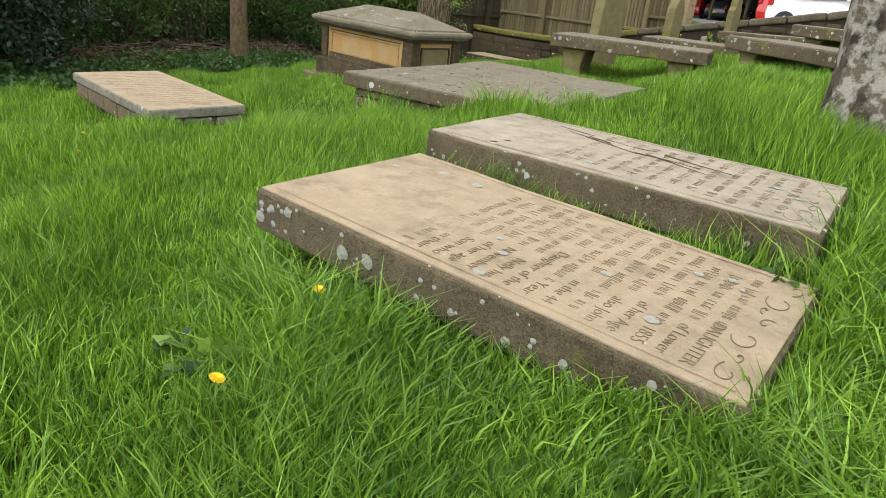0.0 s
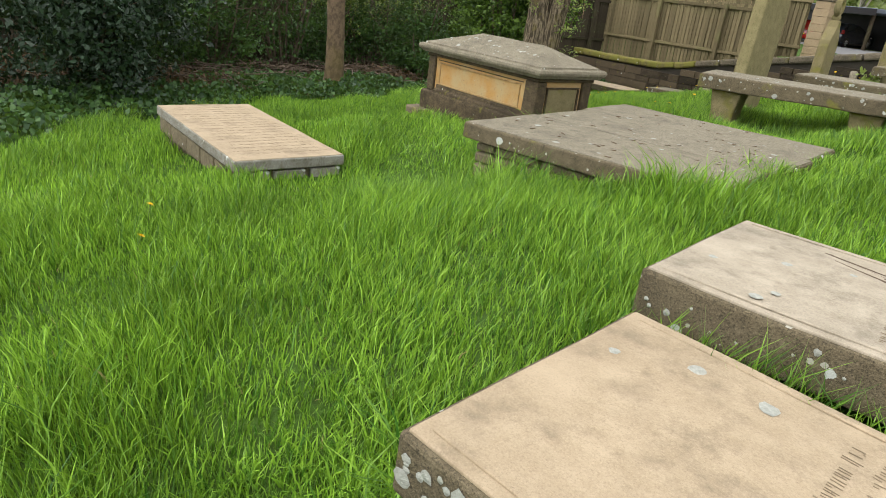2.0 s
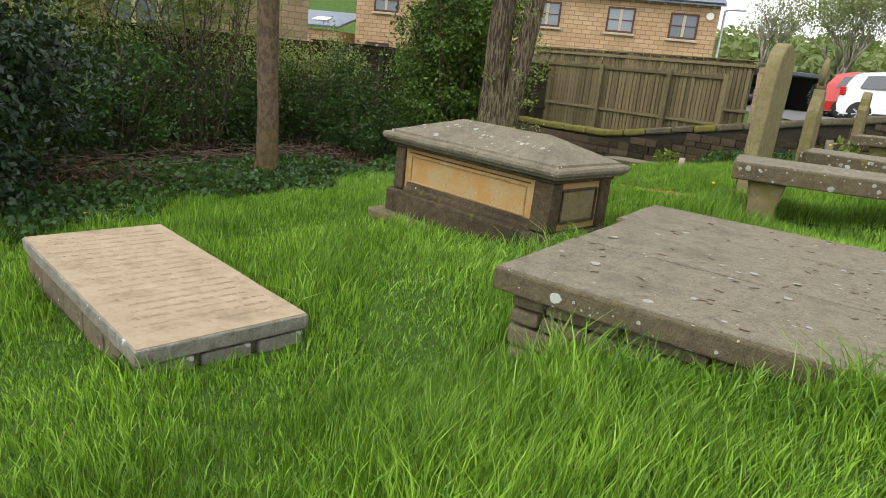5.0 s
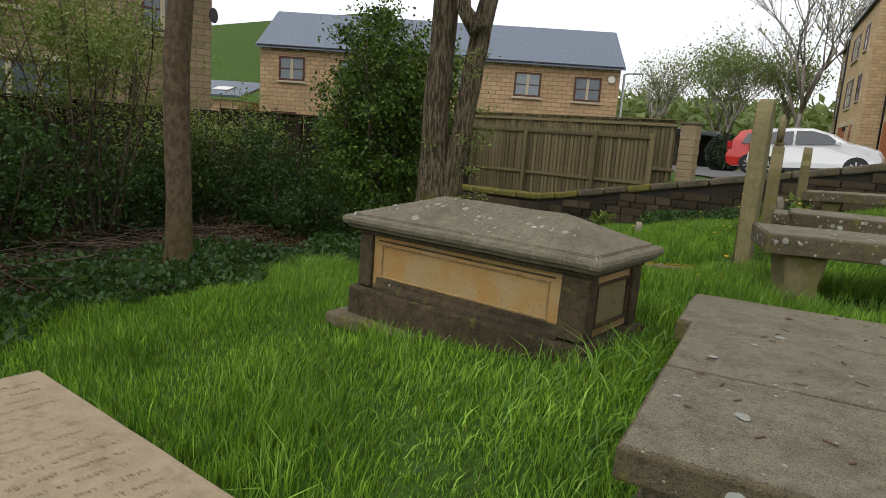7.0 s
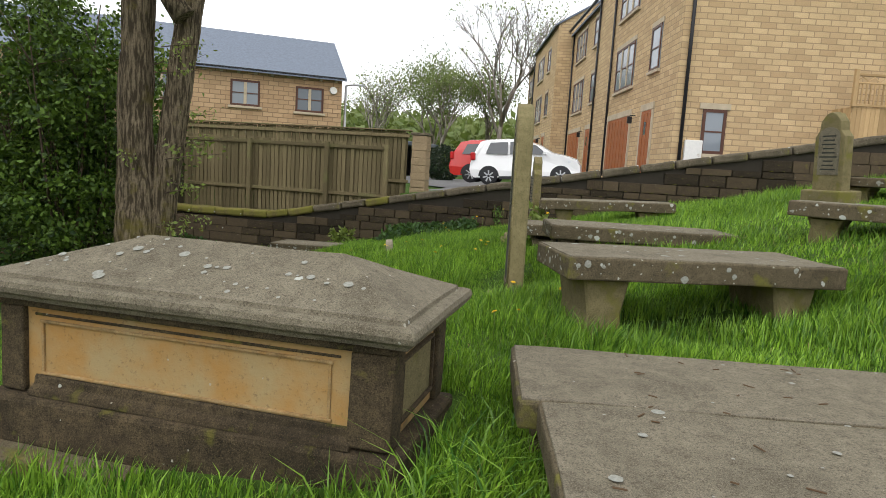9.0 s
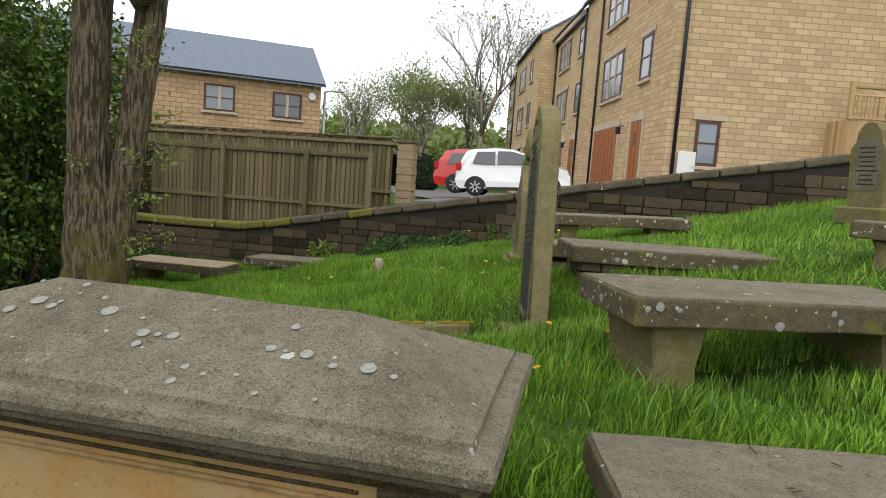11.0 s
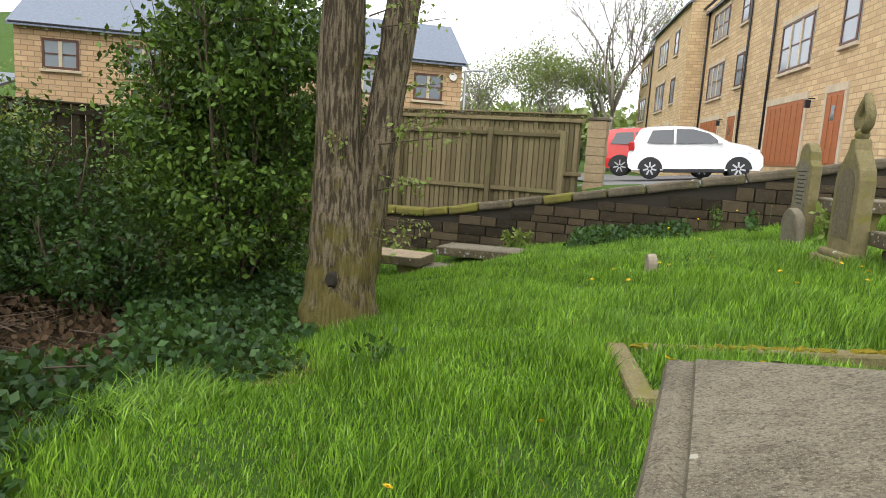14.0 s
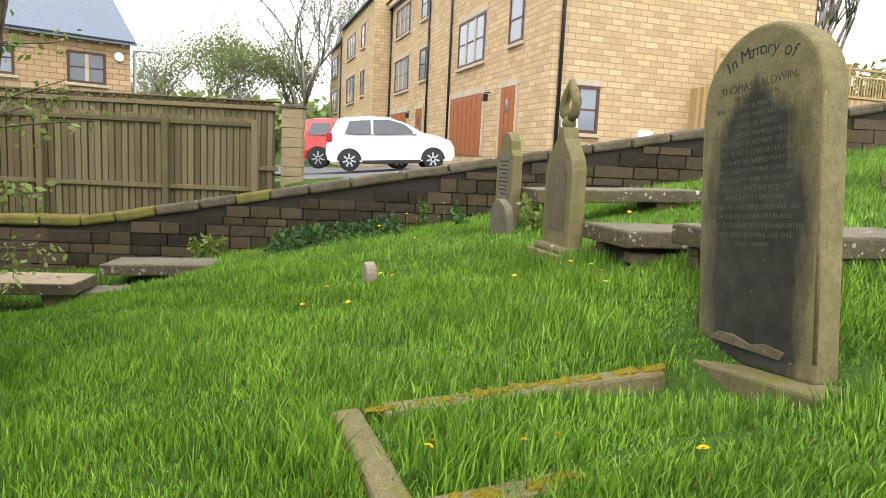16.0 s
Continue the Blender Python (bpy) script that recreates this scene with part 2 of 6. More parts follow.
M_TWIG = plain("dead_twig", (0.115, 0.083, 0.057), 0.9, 0, 0.4, 20)
M_BLADE = leafy("grass_blade", (0.026, 0.105, 0.009), (0.325, 0.545, 0.055), 0.42, 0.35, 0.24)
M_STRAW = leafy("dry_grass_blade", (0.34, 0.28, 0.12), (0.24, 0.22, 0.08), 0.7, 0.2, 0.3)
M_LEAF_BUSH = leafy("hawthorn_leaf", (0.009, 0.032, 0.005), (0.16, 0.27, 0.035), 0.5, 0.3, 0.14)
M_LEAF_DARK = leafy("holly_leaf", (0.009, 0.022, 0.009), (0.024, 0.05, 0.022), 0.42, 0.3, 0.05)
M_LEAF_BRAMBLE = leafy("bramble_leaf", (0.012, 0.036, 0.008), (0.055, 0.12, 0.02), 0.5, 0.3, 0.18)
M_LEAF_NETTLE = leafy("ground_cover_leaf", (0.013, 0.042, 0.011), (0.058, 0.125, 0.025), 0.5, 0.3, 0.18)
M_LEAF_SPRING = leafy("young_spring_leaf", (0.16, 0.22, 0.04), (0.22, 0.27, 0.07))
M_LEAF_WOOD = leafy("far_wood_leaf", (0.13, 0.18, 0.05), (0.20, 0.24, 0.08))
M_YELLOW = plain("dandelion_yellow", (0.80, 0.52, 0.01), 0.7, 0, 0.15, 30)
M_STEM = plain("flower_stem", (0.10, 0.16, 0.03), 0.6)
M_GLASS = Mat("window_glass", 0.06, 0, 0.8).colour((0.10, 0.12, 0.14)).m
# pale blue base colour stands in for sky reflected in the panes
M_SKY_GLASS = Mat("sky_tinted_glass", 0.08, 0, 0.8).colour((0.22, 0.25, 0.28)).m


def bark(name, a, b, streak=9.0, moss=0.0, depth=0.03, long=0.13):
    k = Mat(name, 0.95, 0, 0.15)
    ridges = k.noise(streak, 4, 0.6, stretch=(1, 1, long))
    fine = k.noise(60, 4)
    c = k.mix(k.grey(ridges, 0.43, 0.57), a, b)
    c = k.mix(k.math("MULTIPLY", k.grey(fine, 0.45, 0.7), 0.4), c, tuple(v * 0.5 for v in a))
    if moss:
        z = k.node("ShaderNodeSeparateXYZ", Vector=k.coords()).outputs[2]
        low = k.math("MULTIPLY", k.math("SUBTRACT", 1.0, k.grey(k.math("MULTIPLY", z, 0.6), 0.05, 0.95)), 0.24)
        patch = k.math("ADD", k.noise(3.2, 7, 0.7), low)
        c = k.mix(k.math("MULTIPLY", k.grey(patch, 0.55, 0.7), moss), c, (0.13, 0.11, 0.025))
    k.colour(c)
    k.bump(k.math("ADD", ridges, k.math("MULTIPLY", fine, 0.2)), 0.9, depth)
    return k.m


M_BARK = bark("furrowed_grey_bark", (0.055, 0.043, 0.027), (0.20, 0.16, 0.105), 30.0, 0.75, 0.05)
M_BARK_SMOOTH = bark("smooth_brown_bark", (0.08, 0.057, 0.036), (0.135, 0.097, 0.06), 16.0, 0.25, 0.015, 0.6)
M_BARK_FAR = bark("far_grey_bark", (0.22, 0.195, 0.165), (0.32, 0.285, 0.25), 5.0)


def birch_bark():
    k = Mat("birch_bark", 0.8, 0, 0.2)
    bands = k.noise(7, 5, 0.6, stretch=(1.4, 1.4, 1.0))
    c = k.mix(k.grey(bands, 0.47, 0.58), (0.36, 0.335, 0.285), (0.045, 0.037, 0.028))
    c = k.mix(k.math("MULTIPLY", k.grey(k.noise(11, 7, 0.7), 0.49, 0.57), 0.85), c, (0.10, 0.078, 0.055))
    k.colour(c)
    k.bump(k.noise(14, 8, 0.7), 1.0, 0.05)
    return k.m


M_BIRCH = birch_bark()


# ---- building helpers ----
def link_mesh(name, bm, material, parent=None, label="", smooth=False):
    me = bpy.data.meshes.new(name)
    if smooth:
        for f in bm.faces:
            f.smooth = True
    bm.to_mesh(me)
    bm.free()
    for mt in (material if isinstance(material, (list, tuple)) else (material,)):
        me.materials.append(mt)
    ob = new(name, me)
    if parent is not None:
        ob.parent = parent
    if label:
        ob["label"] = label
    return ob


def part(name, bm, material, parent, label="", smooth=False):
    return link_mesh(name, bm, material, parent, label, smooth)


def thing(name, m, label, category, group="", kind=""):
    ob = new(name)
    ob.empty_display_size = 0.1
    ob.matrix_world = m
    return tagged(ob, label, category, group, kind)


def add_box(bm, lo, hi, m=None):
    x0, y0, z0 = lo
    x1, y1, z1 = hi
    v = [bm.verts.new((x, y, z)) for z in (z0, z1) for x, y in ((x0, y0), (x1, y0), (x1, y1), (x0, y1))]
    if m is not None:
        for w in v:
            w.co = m @ w.co
    for q in ((3, 2, 1, 0), (4, 5, 6, 7), (0, 1, 5, 4), (1, 2, 6, 5), (2, 3, 7, 6), (3, 0, 4, 7)):
        bm.faces.new([v[i] for i in q])
    return v


def box(lo, hi, bevel=0.0, seg=1, m=None):
    bm = bmesh.new()
    add_box(bm, lo, hi, m)
    if bevel:
        bmesh.ops.bevel(bm, geom=bm.edges[:], offset=bevel, segments=seg, affect="EDGES", profile=0.6)
    return bm


def wear(bm, amp, scale=3.0, seed=0.0):
    off = Vector((seed * 3.7, seed * 1.3, seed * 7.1))
    for v in bm.verts:
        v.co += noise.noise_vector(v.co * scale + off) * amp
    return bm


def slab(L, W, H, bevel=0.015, amp=0.006, seed=1.0, cell=0.16, z=0.0):
    """A worn stone block, its middle at the origin and its foot at z."""
    bm = bmesh.new()
    nx, ny, nz = max(1, int(L / cell)), max(1, int(W / cell)), max(1, int(H / cell))

    def sheet(f, a, b):
        g = [[bm.verts.new(f(i / a, j / b)) for j in range(b + 1)] for i in range(a + 1)]
        for i in range(a):
            for j in range(b):
                bm.faces.new((g[i][j], g[i + 1][j], g[i + 1][j + 1], g[i][j + 1]))
    sheet(lambda u, v: (L * (u - .5), W * (v - .5), z + H), nx, ny)
    sheet(lambda u, v: (L * (u - .5), W * (.5 - v), z), nx, ny)
    sheet(lambda u, v: (L * (u - .5), -W / 2, z + H * v), nx, nz)
    sheet(lambda u, v: (L * (.5 - u), W / 2, z + H * v), nx, nz)
    sheet(lambda u, v: (L / 2, W * (u - .5), z + H * v), ny, nz)
    sheet(lambda u, v: (-L / 2, W * (.5 - u), z + H * v), ny, nz)
    bmesh.ops.remove_doubles(bm, verts=bm.verts[:], dist=0.0005)
    if bevel:
        sharp = [e for e in bm.edges if len(e.link_faces) == 2 and e.calc_face_angle(0) > 1.0]
        bmesh.ops.bevel(bm, geom=sharp, offset=bevel, segments=2, affect="EDGES", profile=0.5)
    return wear(bm, amp, 2.5, seed)


def prism(outline, y0, y1, bevel=0.0, seg=1):
    """An outline in x and z, drawn out from y0 to y1."""
    bm = bmesh.new()
    a = [bm.verts.new((x, y0, z)) for x, z in outline]
    b = [bm.verts.new((x, y1, z)) for x, z in outline]
    f = bm.faces.new(a)
    bm.faces.new(b[::-1])
    n = len(a)
    for i in range(n):
        bm.faces.new((a[i], b[i], b[(i + 1) % n], a[(i + 1) % n]))
    bmesh.ops.recalc_face_normals(bm, faces=bm.faces[:])
    if bevel:
        sharp = [e for e in bm.edges if e.calc_face_angle(0) > 0.9]
        bmesh.ops.bevel(bm, geom=sharp, offset=bevel, segments=seg, affect="EDGES", profile=0.5)
    return bm


def tube(points, radii, sides=8, bm=None, wob=0.0, seed=0.0):
    bm = bm or bmesh.new()
    rings = []
    for i, (p, r) in enumerate(zip(points, radii)):
        p = Vector(p)
        a, b = Vector(points[max(0, i - 1)]), Vector(points[min(len(points) - 1, i + 1)])
        q = Vector((0, 0, 1)).rotation_difference((b - a).normalized())
        ring = []
        for k in range(sides):
            t = 2 * math.pi * k / sides
            s = r * (1 + wob * noise.noise(Vector((math.cos(t) * 1.3, math.sin(t) * 1.3, i * 0.35 + seed))))
            ring.append(bm.verts.new(p + q @ Vector((s * math.cos(t), s * math.sin(t), 0))))
        rings.append(ring)
    for a, b in zip(rings, rings[1:]):
        for k in range(sides):
            f = bm.faces.new((a[k], a[(k + 1) % sides], b[(k + 1) % sides], b[k]))
            f.smooth = True
    bm.faces.new(rings[0][::-1])
    bm.faces.new(rings[-1])
    return bm


def soup(name, verts, faces_n, material, parent=None, label="", sharp=True):
    """A mesh of many small polygons: verts is (n, k, 3), with k corners to each polygon list in faces_n."""
    n, k, _ = verts.shape
    me = bpy.data.meshes.new(name)
    me.vertices.add(n * k)
    me.vertices.foreach_set("co", verts.astype(np.float32).ravel())
    loops, starts, at = [], [], 0
    base = (np.arange(n) * k)[:, None]
    size = sum(len(f) for f in faces_n)
    idx = np.concatenate([base + np.array(f)[None, :] for f in faces_n], 1)
    offs = np.cumsum([0] + [len(f) for f in faces_n[:-1]])
    starts = (np.arange(n) * size)[:, None] + offs[None, :]
    me.loops.add(n * size)
    me.loops.foreach_set("vertex_index", idx.astype(np.int32).ravel())
    me.polygons.add(n * len(faces_n))
    me.polygons.foreach_set("loop_start", starts.astype(np.int32).ravel())
    me.update(calc_edges=True)
    me.materials.append(material)
    ob = new(name, me)
    if parent is not None:
        ob.parent = parent
    if label:
        ob["label"] = label
    return ob


def leaf_cloud(name, centres, size, material, rng, parent=None, label="", droop=0.3, aspect=0.55, vary=0.4):
    """Small pointed leaves, one to each centre."""
    n = len(centres)
    d = rng.normal(size=(n, 3))
    d[:, 2] -= droop
    d /= np.linalg.norm(d, axis=1)[:, None]
    s = np.cross(d, rng.normal(size=(n, 3)))
    s /= np.linalg.norm(s, axis=1)[:, None] + 1e-9
    up = np.cross(d, s)
    L = size * (1 - vary + 2 * vary * rng.random(n))[:, None]
    w = L * aspect * 0.5
    a = centres
    v = np.stack([a, a + d * L * 0.45 + s * w + up * L * 0.06, a + d * L, a + d * L * 0.45 - s * w + up * L * 0.06], 1)
    return soup(name, v, ((0, 1, 2), (0, 2, 3)), material, parent, label)


# ---- the lie of the land ----
WALL_Y = 17.7


def yard(x, y):
    """Height of the churchyard."""
    x = np.clip(x, -16, 7)
    y = np.clip(y, -4, 18)
    z = (0.36488 + 0.06056 * x + 0.13349 * y - 0.00524 * x * x + 0.01347 * x * y - 0.00143 * y * y
         - 0.00033 * x ** 3 + 0.00021 * x * x * y - 0.00027 * x * y * y - 0.00011 * y ** 3)
    z = z - 0.12 * np.exp(-((x - 1.2) ** 2 + (y + 0.8) ** 2) / 3.0)
    z = z + 0.1 * np.exp(-((x - 2.0) ** 2 + (y + 2.0) ** 2) / 3.0)
    z = z - 0.14 * np.exp(-((x + 10.2) ** 2 + (y - 10.5) ** 2) / 4.0)
    z = z - 0.2 * np.exp(-((x + 3.2) ** 2 + (y - 7.8) ** 2) / 1.2)
    z = z - 0.13 * np.exp(-((x + 4.2) ** 2 + (y - 3.3) ** 2) / 0.9)
    z = z - 0.1 * np.exp(-((x + 1.1) ** 2 + (y - 1.3) ** 2) / 0.6)
    z = z - 0.34 * np.exp(-((x + 11.9) ** 2 + (y - 15.3) ** 2) / 3.4)
    z = z - 0.27 * np.exp(-((x + 5.5) ** 2 + (y - 9.4) ** 2) / 0.4)
    z = z + 0.14 * np.exp(-((x + 1.2) ** 2 + (y - 5.2) ** 2) / 1.4)
    z = z + 0.02 * np.sin(1.7 * x + 0.6 * y) * np.cos(1.3 * y - 0.4 * x) + 0.012 * np.sin(4.1 * x - 2.2 * y)
    z = z - 0.16 * np.exp(-((x + 4.15) ** 2 + (y - 3.6) ** 2) / 0.55)
    z = z - 0.06 * np.exp(-((x + 6.0) ** 2 + (y - 2.2) ** 2) / 1.2)
    # the turf is cut back round the sunken slabs
    for cx, cy, a, b, rz, top in ((-3.15, 5.35, 1.1, 1.4, 10.8, 0.60), (-0.16, 1.99, 1.05, 0.55, 8.7, 0.62), (-0.41, 3.08, 1.03, 0.53, 10.5, 0.76)):
        c, s = math.cos(radians(rz)), math.sin(radians(rz))
        u, v = np.abs((x - cx) * c + (y - cy) * s) - a, np.abs((y - cy) * c - (x - cx) * s) - b
        z = np.minimum(z, top + 0.5 * np.clip(np.maximum(u, v), 0, None))
    return z


def coping(x):
    return np.where(x < -12.3, 0.22 + 0.02 * np.sin(x), 0.22 + 0.188 * (x + 12.3))


def street(x, y):
    """Height of the street beyond the wall."""
    z = np.clip(1.0 + 0.1 * (x + 8), 0.75, 2.9)
    near = np.clip((y - 19.3) / 2.5, 0, 1)
    return np.where(x < -9, np.minimum(z, coping(x) - 0.3 + near * 1.4), z)


def land(x, y):
    x, y = np.asarray(x, float), np.asarray(y, float)
    far = np.hypot(x + 5, y - 8)
    hill = 0.065 * np.clip(np.minimum(y, 260) - 75, 0, None) * np.clip((-x - 10) / 60 + 0.4, 0.3, 1.0) + 0.3 * np.clip(np.minimum(y, 260) - 70, 0, None) * np.clip((-x - 0.75 * y + 10) / 40, 0, 1)
    hill = hill + 0.14 * np.clip(x - 12 + 0.1 * y, 0, 60) * np.clip((y - 10) / 40, 0, 1)
    low = np.where(y > WALL_Y + 0.1, street(x, y) + hill, yard(x, y))
    west = np.clip((-17.2 - x) / 3, 0, 1)
    low = np.where(y <= WALL_Y + 0.1, low * (1 - west) + west * 0.3, low)
    return low


def gz(x, y):
    return float(land(x, y))


def axis(lo, hi, near_lo, near_hi, fine, coarse):
    a = np.arange(near_lo, near_hi, fine)
    return np.concatenate([near_lo - np.geomspace(near_lo - lo, fine, coarse), a, near_hi + np.geomspace(fine, hi - near_hi, coarse)])


def build_ground():
    xs = axis(-600, 600, -20, 12, 0.25, 22)
    ys = np.concatenate([axis(-400, 900, -6, 22, 0.25, 22), [WALL_Y + 0.09, WALL_Y + 0.11]])
    ys.sort()
    X, Y = np.meshgrid(xs, ys)
    Z = land(X, Y)
    me = bpy.data.meshes.new("ground")
    h, w = X.shape
    idx = np.arange(h * w).reshape(h, w)
    f = np.stack([idx[:-1, :-1], idx[:-1, 1:], idx[1:, 1:], idx[1:, :-1]], -1).reshape(-1, 4)
    me.from_pydata(np.stack([X, Y, Z], -1).reshape(-1, 3).tolist(), [], f.tolist())
    k = Mat("grass_turf", 0.95, 0, 0.1)
    c = k.mix(k.grey(k.noise(0.7, 6), 0.35, 0.65), (0.038, 0.08, 0.012), (0.062, 0.115, 0.017))
    c = k.mix(k.math("MULTIPLY", k.grey(k.noise(24, 5), 0.45, 0.7), 0.6), c, (0.022, 0.026, 0.012))
    k.colour(c)
    k.bump(k.noise(30, 5), 0.8, 0.03)
    me.materials.append(k.m)
    for p in me.polygons:
        p.use_smooth = True
    tagged(new("ground", me), "sloping churchyard turf of long green grass", "ground", kind="structure")


build_ground()


# ---- street, boundary wall and fences ----
def strip(name, outline, z_of, thick, material, label, category):
    bm = bmesh.new()
    top = [bm.verts.new((x, y, z_of(x, y))) for x, y in outline]
    low = [bm.verts.new((x, y, z_of(x, y) - thick)) for x, y in outline]
    bm.faces.new(top)
    bm.faces.new(low[::-1])
    n = len(top)
    for i in range(n):
        bm.faces.new((low[i], low[(i + 1) % n], top[(i + 1) % n], top[i]))
    bmesh.ops.recalc_face_normals(bm, faces=bm.faces[:])
    return tagged(link_mesh(name, bm, material), label, category, kind="structure")


def build_street():
    xs = [-10 + 2 * i for i in range(9)]
    bm = bmesh.new()
    rows = []
    for x in xs:
        far = 1 if x > xs[0] else 2.4
        rows.append([bm.verts.new((x + dx, y, gz(x + dx, y) + 0.012)) for dx, y in ((0, 19.9), (0, 22), (0, 26.5), (-2.2 * far, 34), (-6 * far, 48))])
    for a, b in zip(rows, rows[1:]):
        for i in range(4):
            bm.faces.new((a[i], b[i], b[i + 1], a[i + 1]))
    tagged(link_mesh("road", bm, M_ROAD), "pale grey asphalt street behind the churchyard wall", "road", kind="structure")


build_street()


def build_wall():
    x0, x1 = -17.0, 9.0
    wall = thing("wall_north", pose(0, 0, 0), "sooty coursed stone boundary wall with mossy sloping coping", "wall", kind="structure")
    # core
    n = 60
    bm = bmesh.new()
    prev = None
    for i in range(n + 1):
        x = x0 + (x1 - x0) * i / n
        zt, zb = float(coping(x)) - 0.14, gz(x, WALL_Y - 0.2) - 0.3
        ring = [bm.verts.new(p) for p in ((x, WALL_Y - 0.10, zb), (x, WALL_Y - 0.10, zt), (x, WALL_Y + 0.24, zt), (x, WALL_Y + 0.24, zb))]
        if prev:
            for k in range(4):
                bm.faces.new((prev[k], ring[k], ring[(k + 1) % 4], prev[(k + 1) % 4]))
        prev = ring
    part("core", bm, M_JOINT, wall)
    rng = random.Random(5)
    # coursed stones: level beds that end against the sloping coping
    shapes = []
    for s in range(10):
        bm = box((0.004, -0.06, 0.004), (0.996, 0.04, 0.996), 0.0)
        bmesh.ops.bevel(bm, geom=bm.edges[:], offset=0.02, segments=1, affect="EDGES")
        for v in bm.verts:
            if v.co.y < 0:
                v.co.y += 0.02 * noise.noise(Vector((v.co.x * 2 + s * 5, v.co.z * 2, s))) - rng.random() * 0.012
        me = bpy.data.meshes.new("wall_stone")
        bm.to_mesh(me)
        bm.free()
        me.materials.append(M_WALL)
        shapes.append(me)
    z, count, extra = -0.75, 0, bmesh.new()
    while z < 3.3:
        h = rng.choice((0.14, 0.17, 0.19, 0.21, 0.24))
        x = x0 + rng.random() * 0.3
        while x < x1:
            w = rng.uniform(0.26, 0.72)
            xm = x + w / 2
            if gz(xm, WALL_Y - 0.2) - 0.2 < z + h and z + h < float(coping(x)) - 0.12:
                if -12.8 < xm < -1.0 and count < 300:
                    ob = new("wall_stone", shapes[rng.randrange(10)])
                    ob.parent = wall
                    ob.matrix_world = Matrix.Translation((x, WALL_Y - 0.10, z)) @ Matrix.Diagonal((w - 0.012, 1, h - 0.012, 1))
                    count += 1
                else:
                    add_box(extra, (x + .006, WALL_Y - 0.15 + rng.random() * 0.02, z + .006), (x + w - .006, WALL_Y - 0.08, z + h - .006))
            x += w
        z += h
    ob = part("far_stones", extra, M_WALL, wall)
    ob["kind"] = "stuff"
    # coping stones
    x = x0
    i = 0
    while x < x1:
        w = rng.uniform(0.55, 0.95)
        za, zb = float(coping(x)), float(coping(x + w))
        bm = slab(w - 0.014, 0.46, 0.17, 0.045, 0.02, i * 1.7, 0.12)
        mossy = x < -11.4 or -10.2 < x < -9.7
        ob = part("coping_stone", bm, M_MOSSY if mossy else M_CAP, wall)
        ob.matrix_world = pose(x + w / 2, WALL_Y + 0.06, (za + zb) / 2 - 0.15, 0, -math.degrees(math.atan2(zb - za, w)), 0)
        x += w
        i += 1


build_wall()


def board_mesh(h, w=0.125, t=0.02):
    bm = box((-w / 2, 0, 0), (w / 2, t, h), 0.004)
    me = bpy.data.meshes.new("board")
    bm.to_mesh(me)
    bm.free()
    return me


def fence_run(name, a, b, z_top, h, label, material, posts=(), front=1, cap=True, drop=0.0):
    """Close boards from a to b, with rails and posts on the near side."""
    a, b = Vector((*a, 0)), Vector((*b, 0))
    run = (b - a).length
    ang = math.degrees(math.atan2(b.y - a.y, b.x - a.x))
    fence = thing(name, pose(a.x, a.y, z_top - h, 0, 0, ang), label, "fence")
    me, wide = board_mesh(h, 0.1 if posts and not cap or not posts else 0.125), board_mesh(h - 0.03, 0.07)
    me.materials.append(material)
    wide.materials.append(material)
    rng = random.Random(name)
    n = int(run / 0.118)
    for i in range(n):
        ob = new("board", me)
        ob.parent = fence
        ob.matrix_local = pose(0.06 + i * 0.118, 0.012 * (i % 2), rng.uniform(-.008, .008) - drop * i / n, rng.uniform(-.6, .6), 0, rng.uniform(-1.6, 1.6))
        if h < 2:
            ob = new("back_board", wide)
            ob.parent = fence
            ob.matrix_local = pose(0.119 + i * 0.118, 0.06, 0)
    for z in (h - 1.35, h - 0.16):
        bm = box((0, -0.045, z - drop / 2), (run, 0.0, z + 0.085 - drop / 2), 0.008)
        part("rail", bm, material, fence)
    for x in posts:
        bm = box((x - 0.055, -0.15, -0.3), (x + 0.055, -0.05, h - 0.03), 0.008)
        part("post", bm, material, fence)
    if cap:
        bm = box((-0.05, -0.06, h + 0.005), (run + 0.05, 0.07, h + 0.04), 0.008)
        part("cap_rail", bm, material, fence)
    return fence


fence_run("near_fence", (-16.6, 18.75), (-9.65, 18.75), 2.06, 1.95, "weathered closeboard timber fence with exposed rails and posts", M_FENCE, (0.9, 3.1, 5.3, 6.9), cap=False)
fence_run("rear_fence", (-17.0, 19.75), (-9.45, 19.75), 2.44, 1.9, "taller closeboard timber fence with a capping rail", M_FENCE)
fence_run("boundary_fence", (-17.2, -4.0), (-17.2, 11.0), 1.78, 2.7, "dark shaded timber boundary fence behind brambles", M_FENCE_SHADED, (2, 4.4, 6.8, 9.2, 11.6, 14), cap=True)
fence_run("boundary_fence", (-17.2, 11.0), (-15.4, 18.6), 1.85, 2.7, "dark shaded timber boundary fence behind brambles", M_FENCE_SHADED, (2.4, 4.8, 7.2), cap=True)


def pillar(x, y, z0, z1):
    p = thing("gate_pillar", pose(x, y, z0), "squared buff stone pillar at the fence end", "pillar")
    z, i = 0.0, 0
    while z < z1 - z0 - 0.08:
        bm = slab(0.42 if i % 2 else 0.40, 0.42, 0.19, 0.01, 0.006, i, 0.2, z)
        part("pillar_stone", bm, M_PILLAR, p)
        z += 0.195
        i += 1
    part("pillar_cap", slab(0.48, 0.48, 0.07, 0.015, 0.004, 9, 0.2, z), M_CAP, p)


pillar(-9.19, 19.95, 0.6, 2.4)


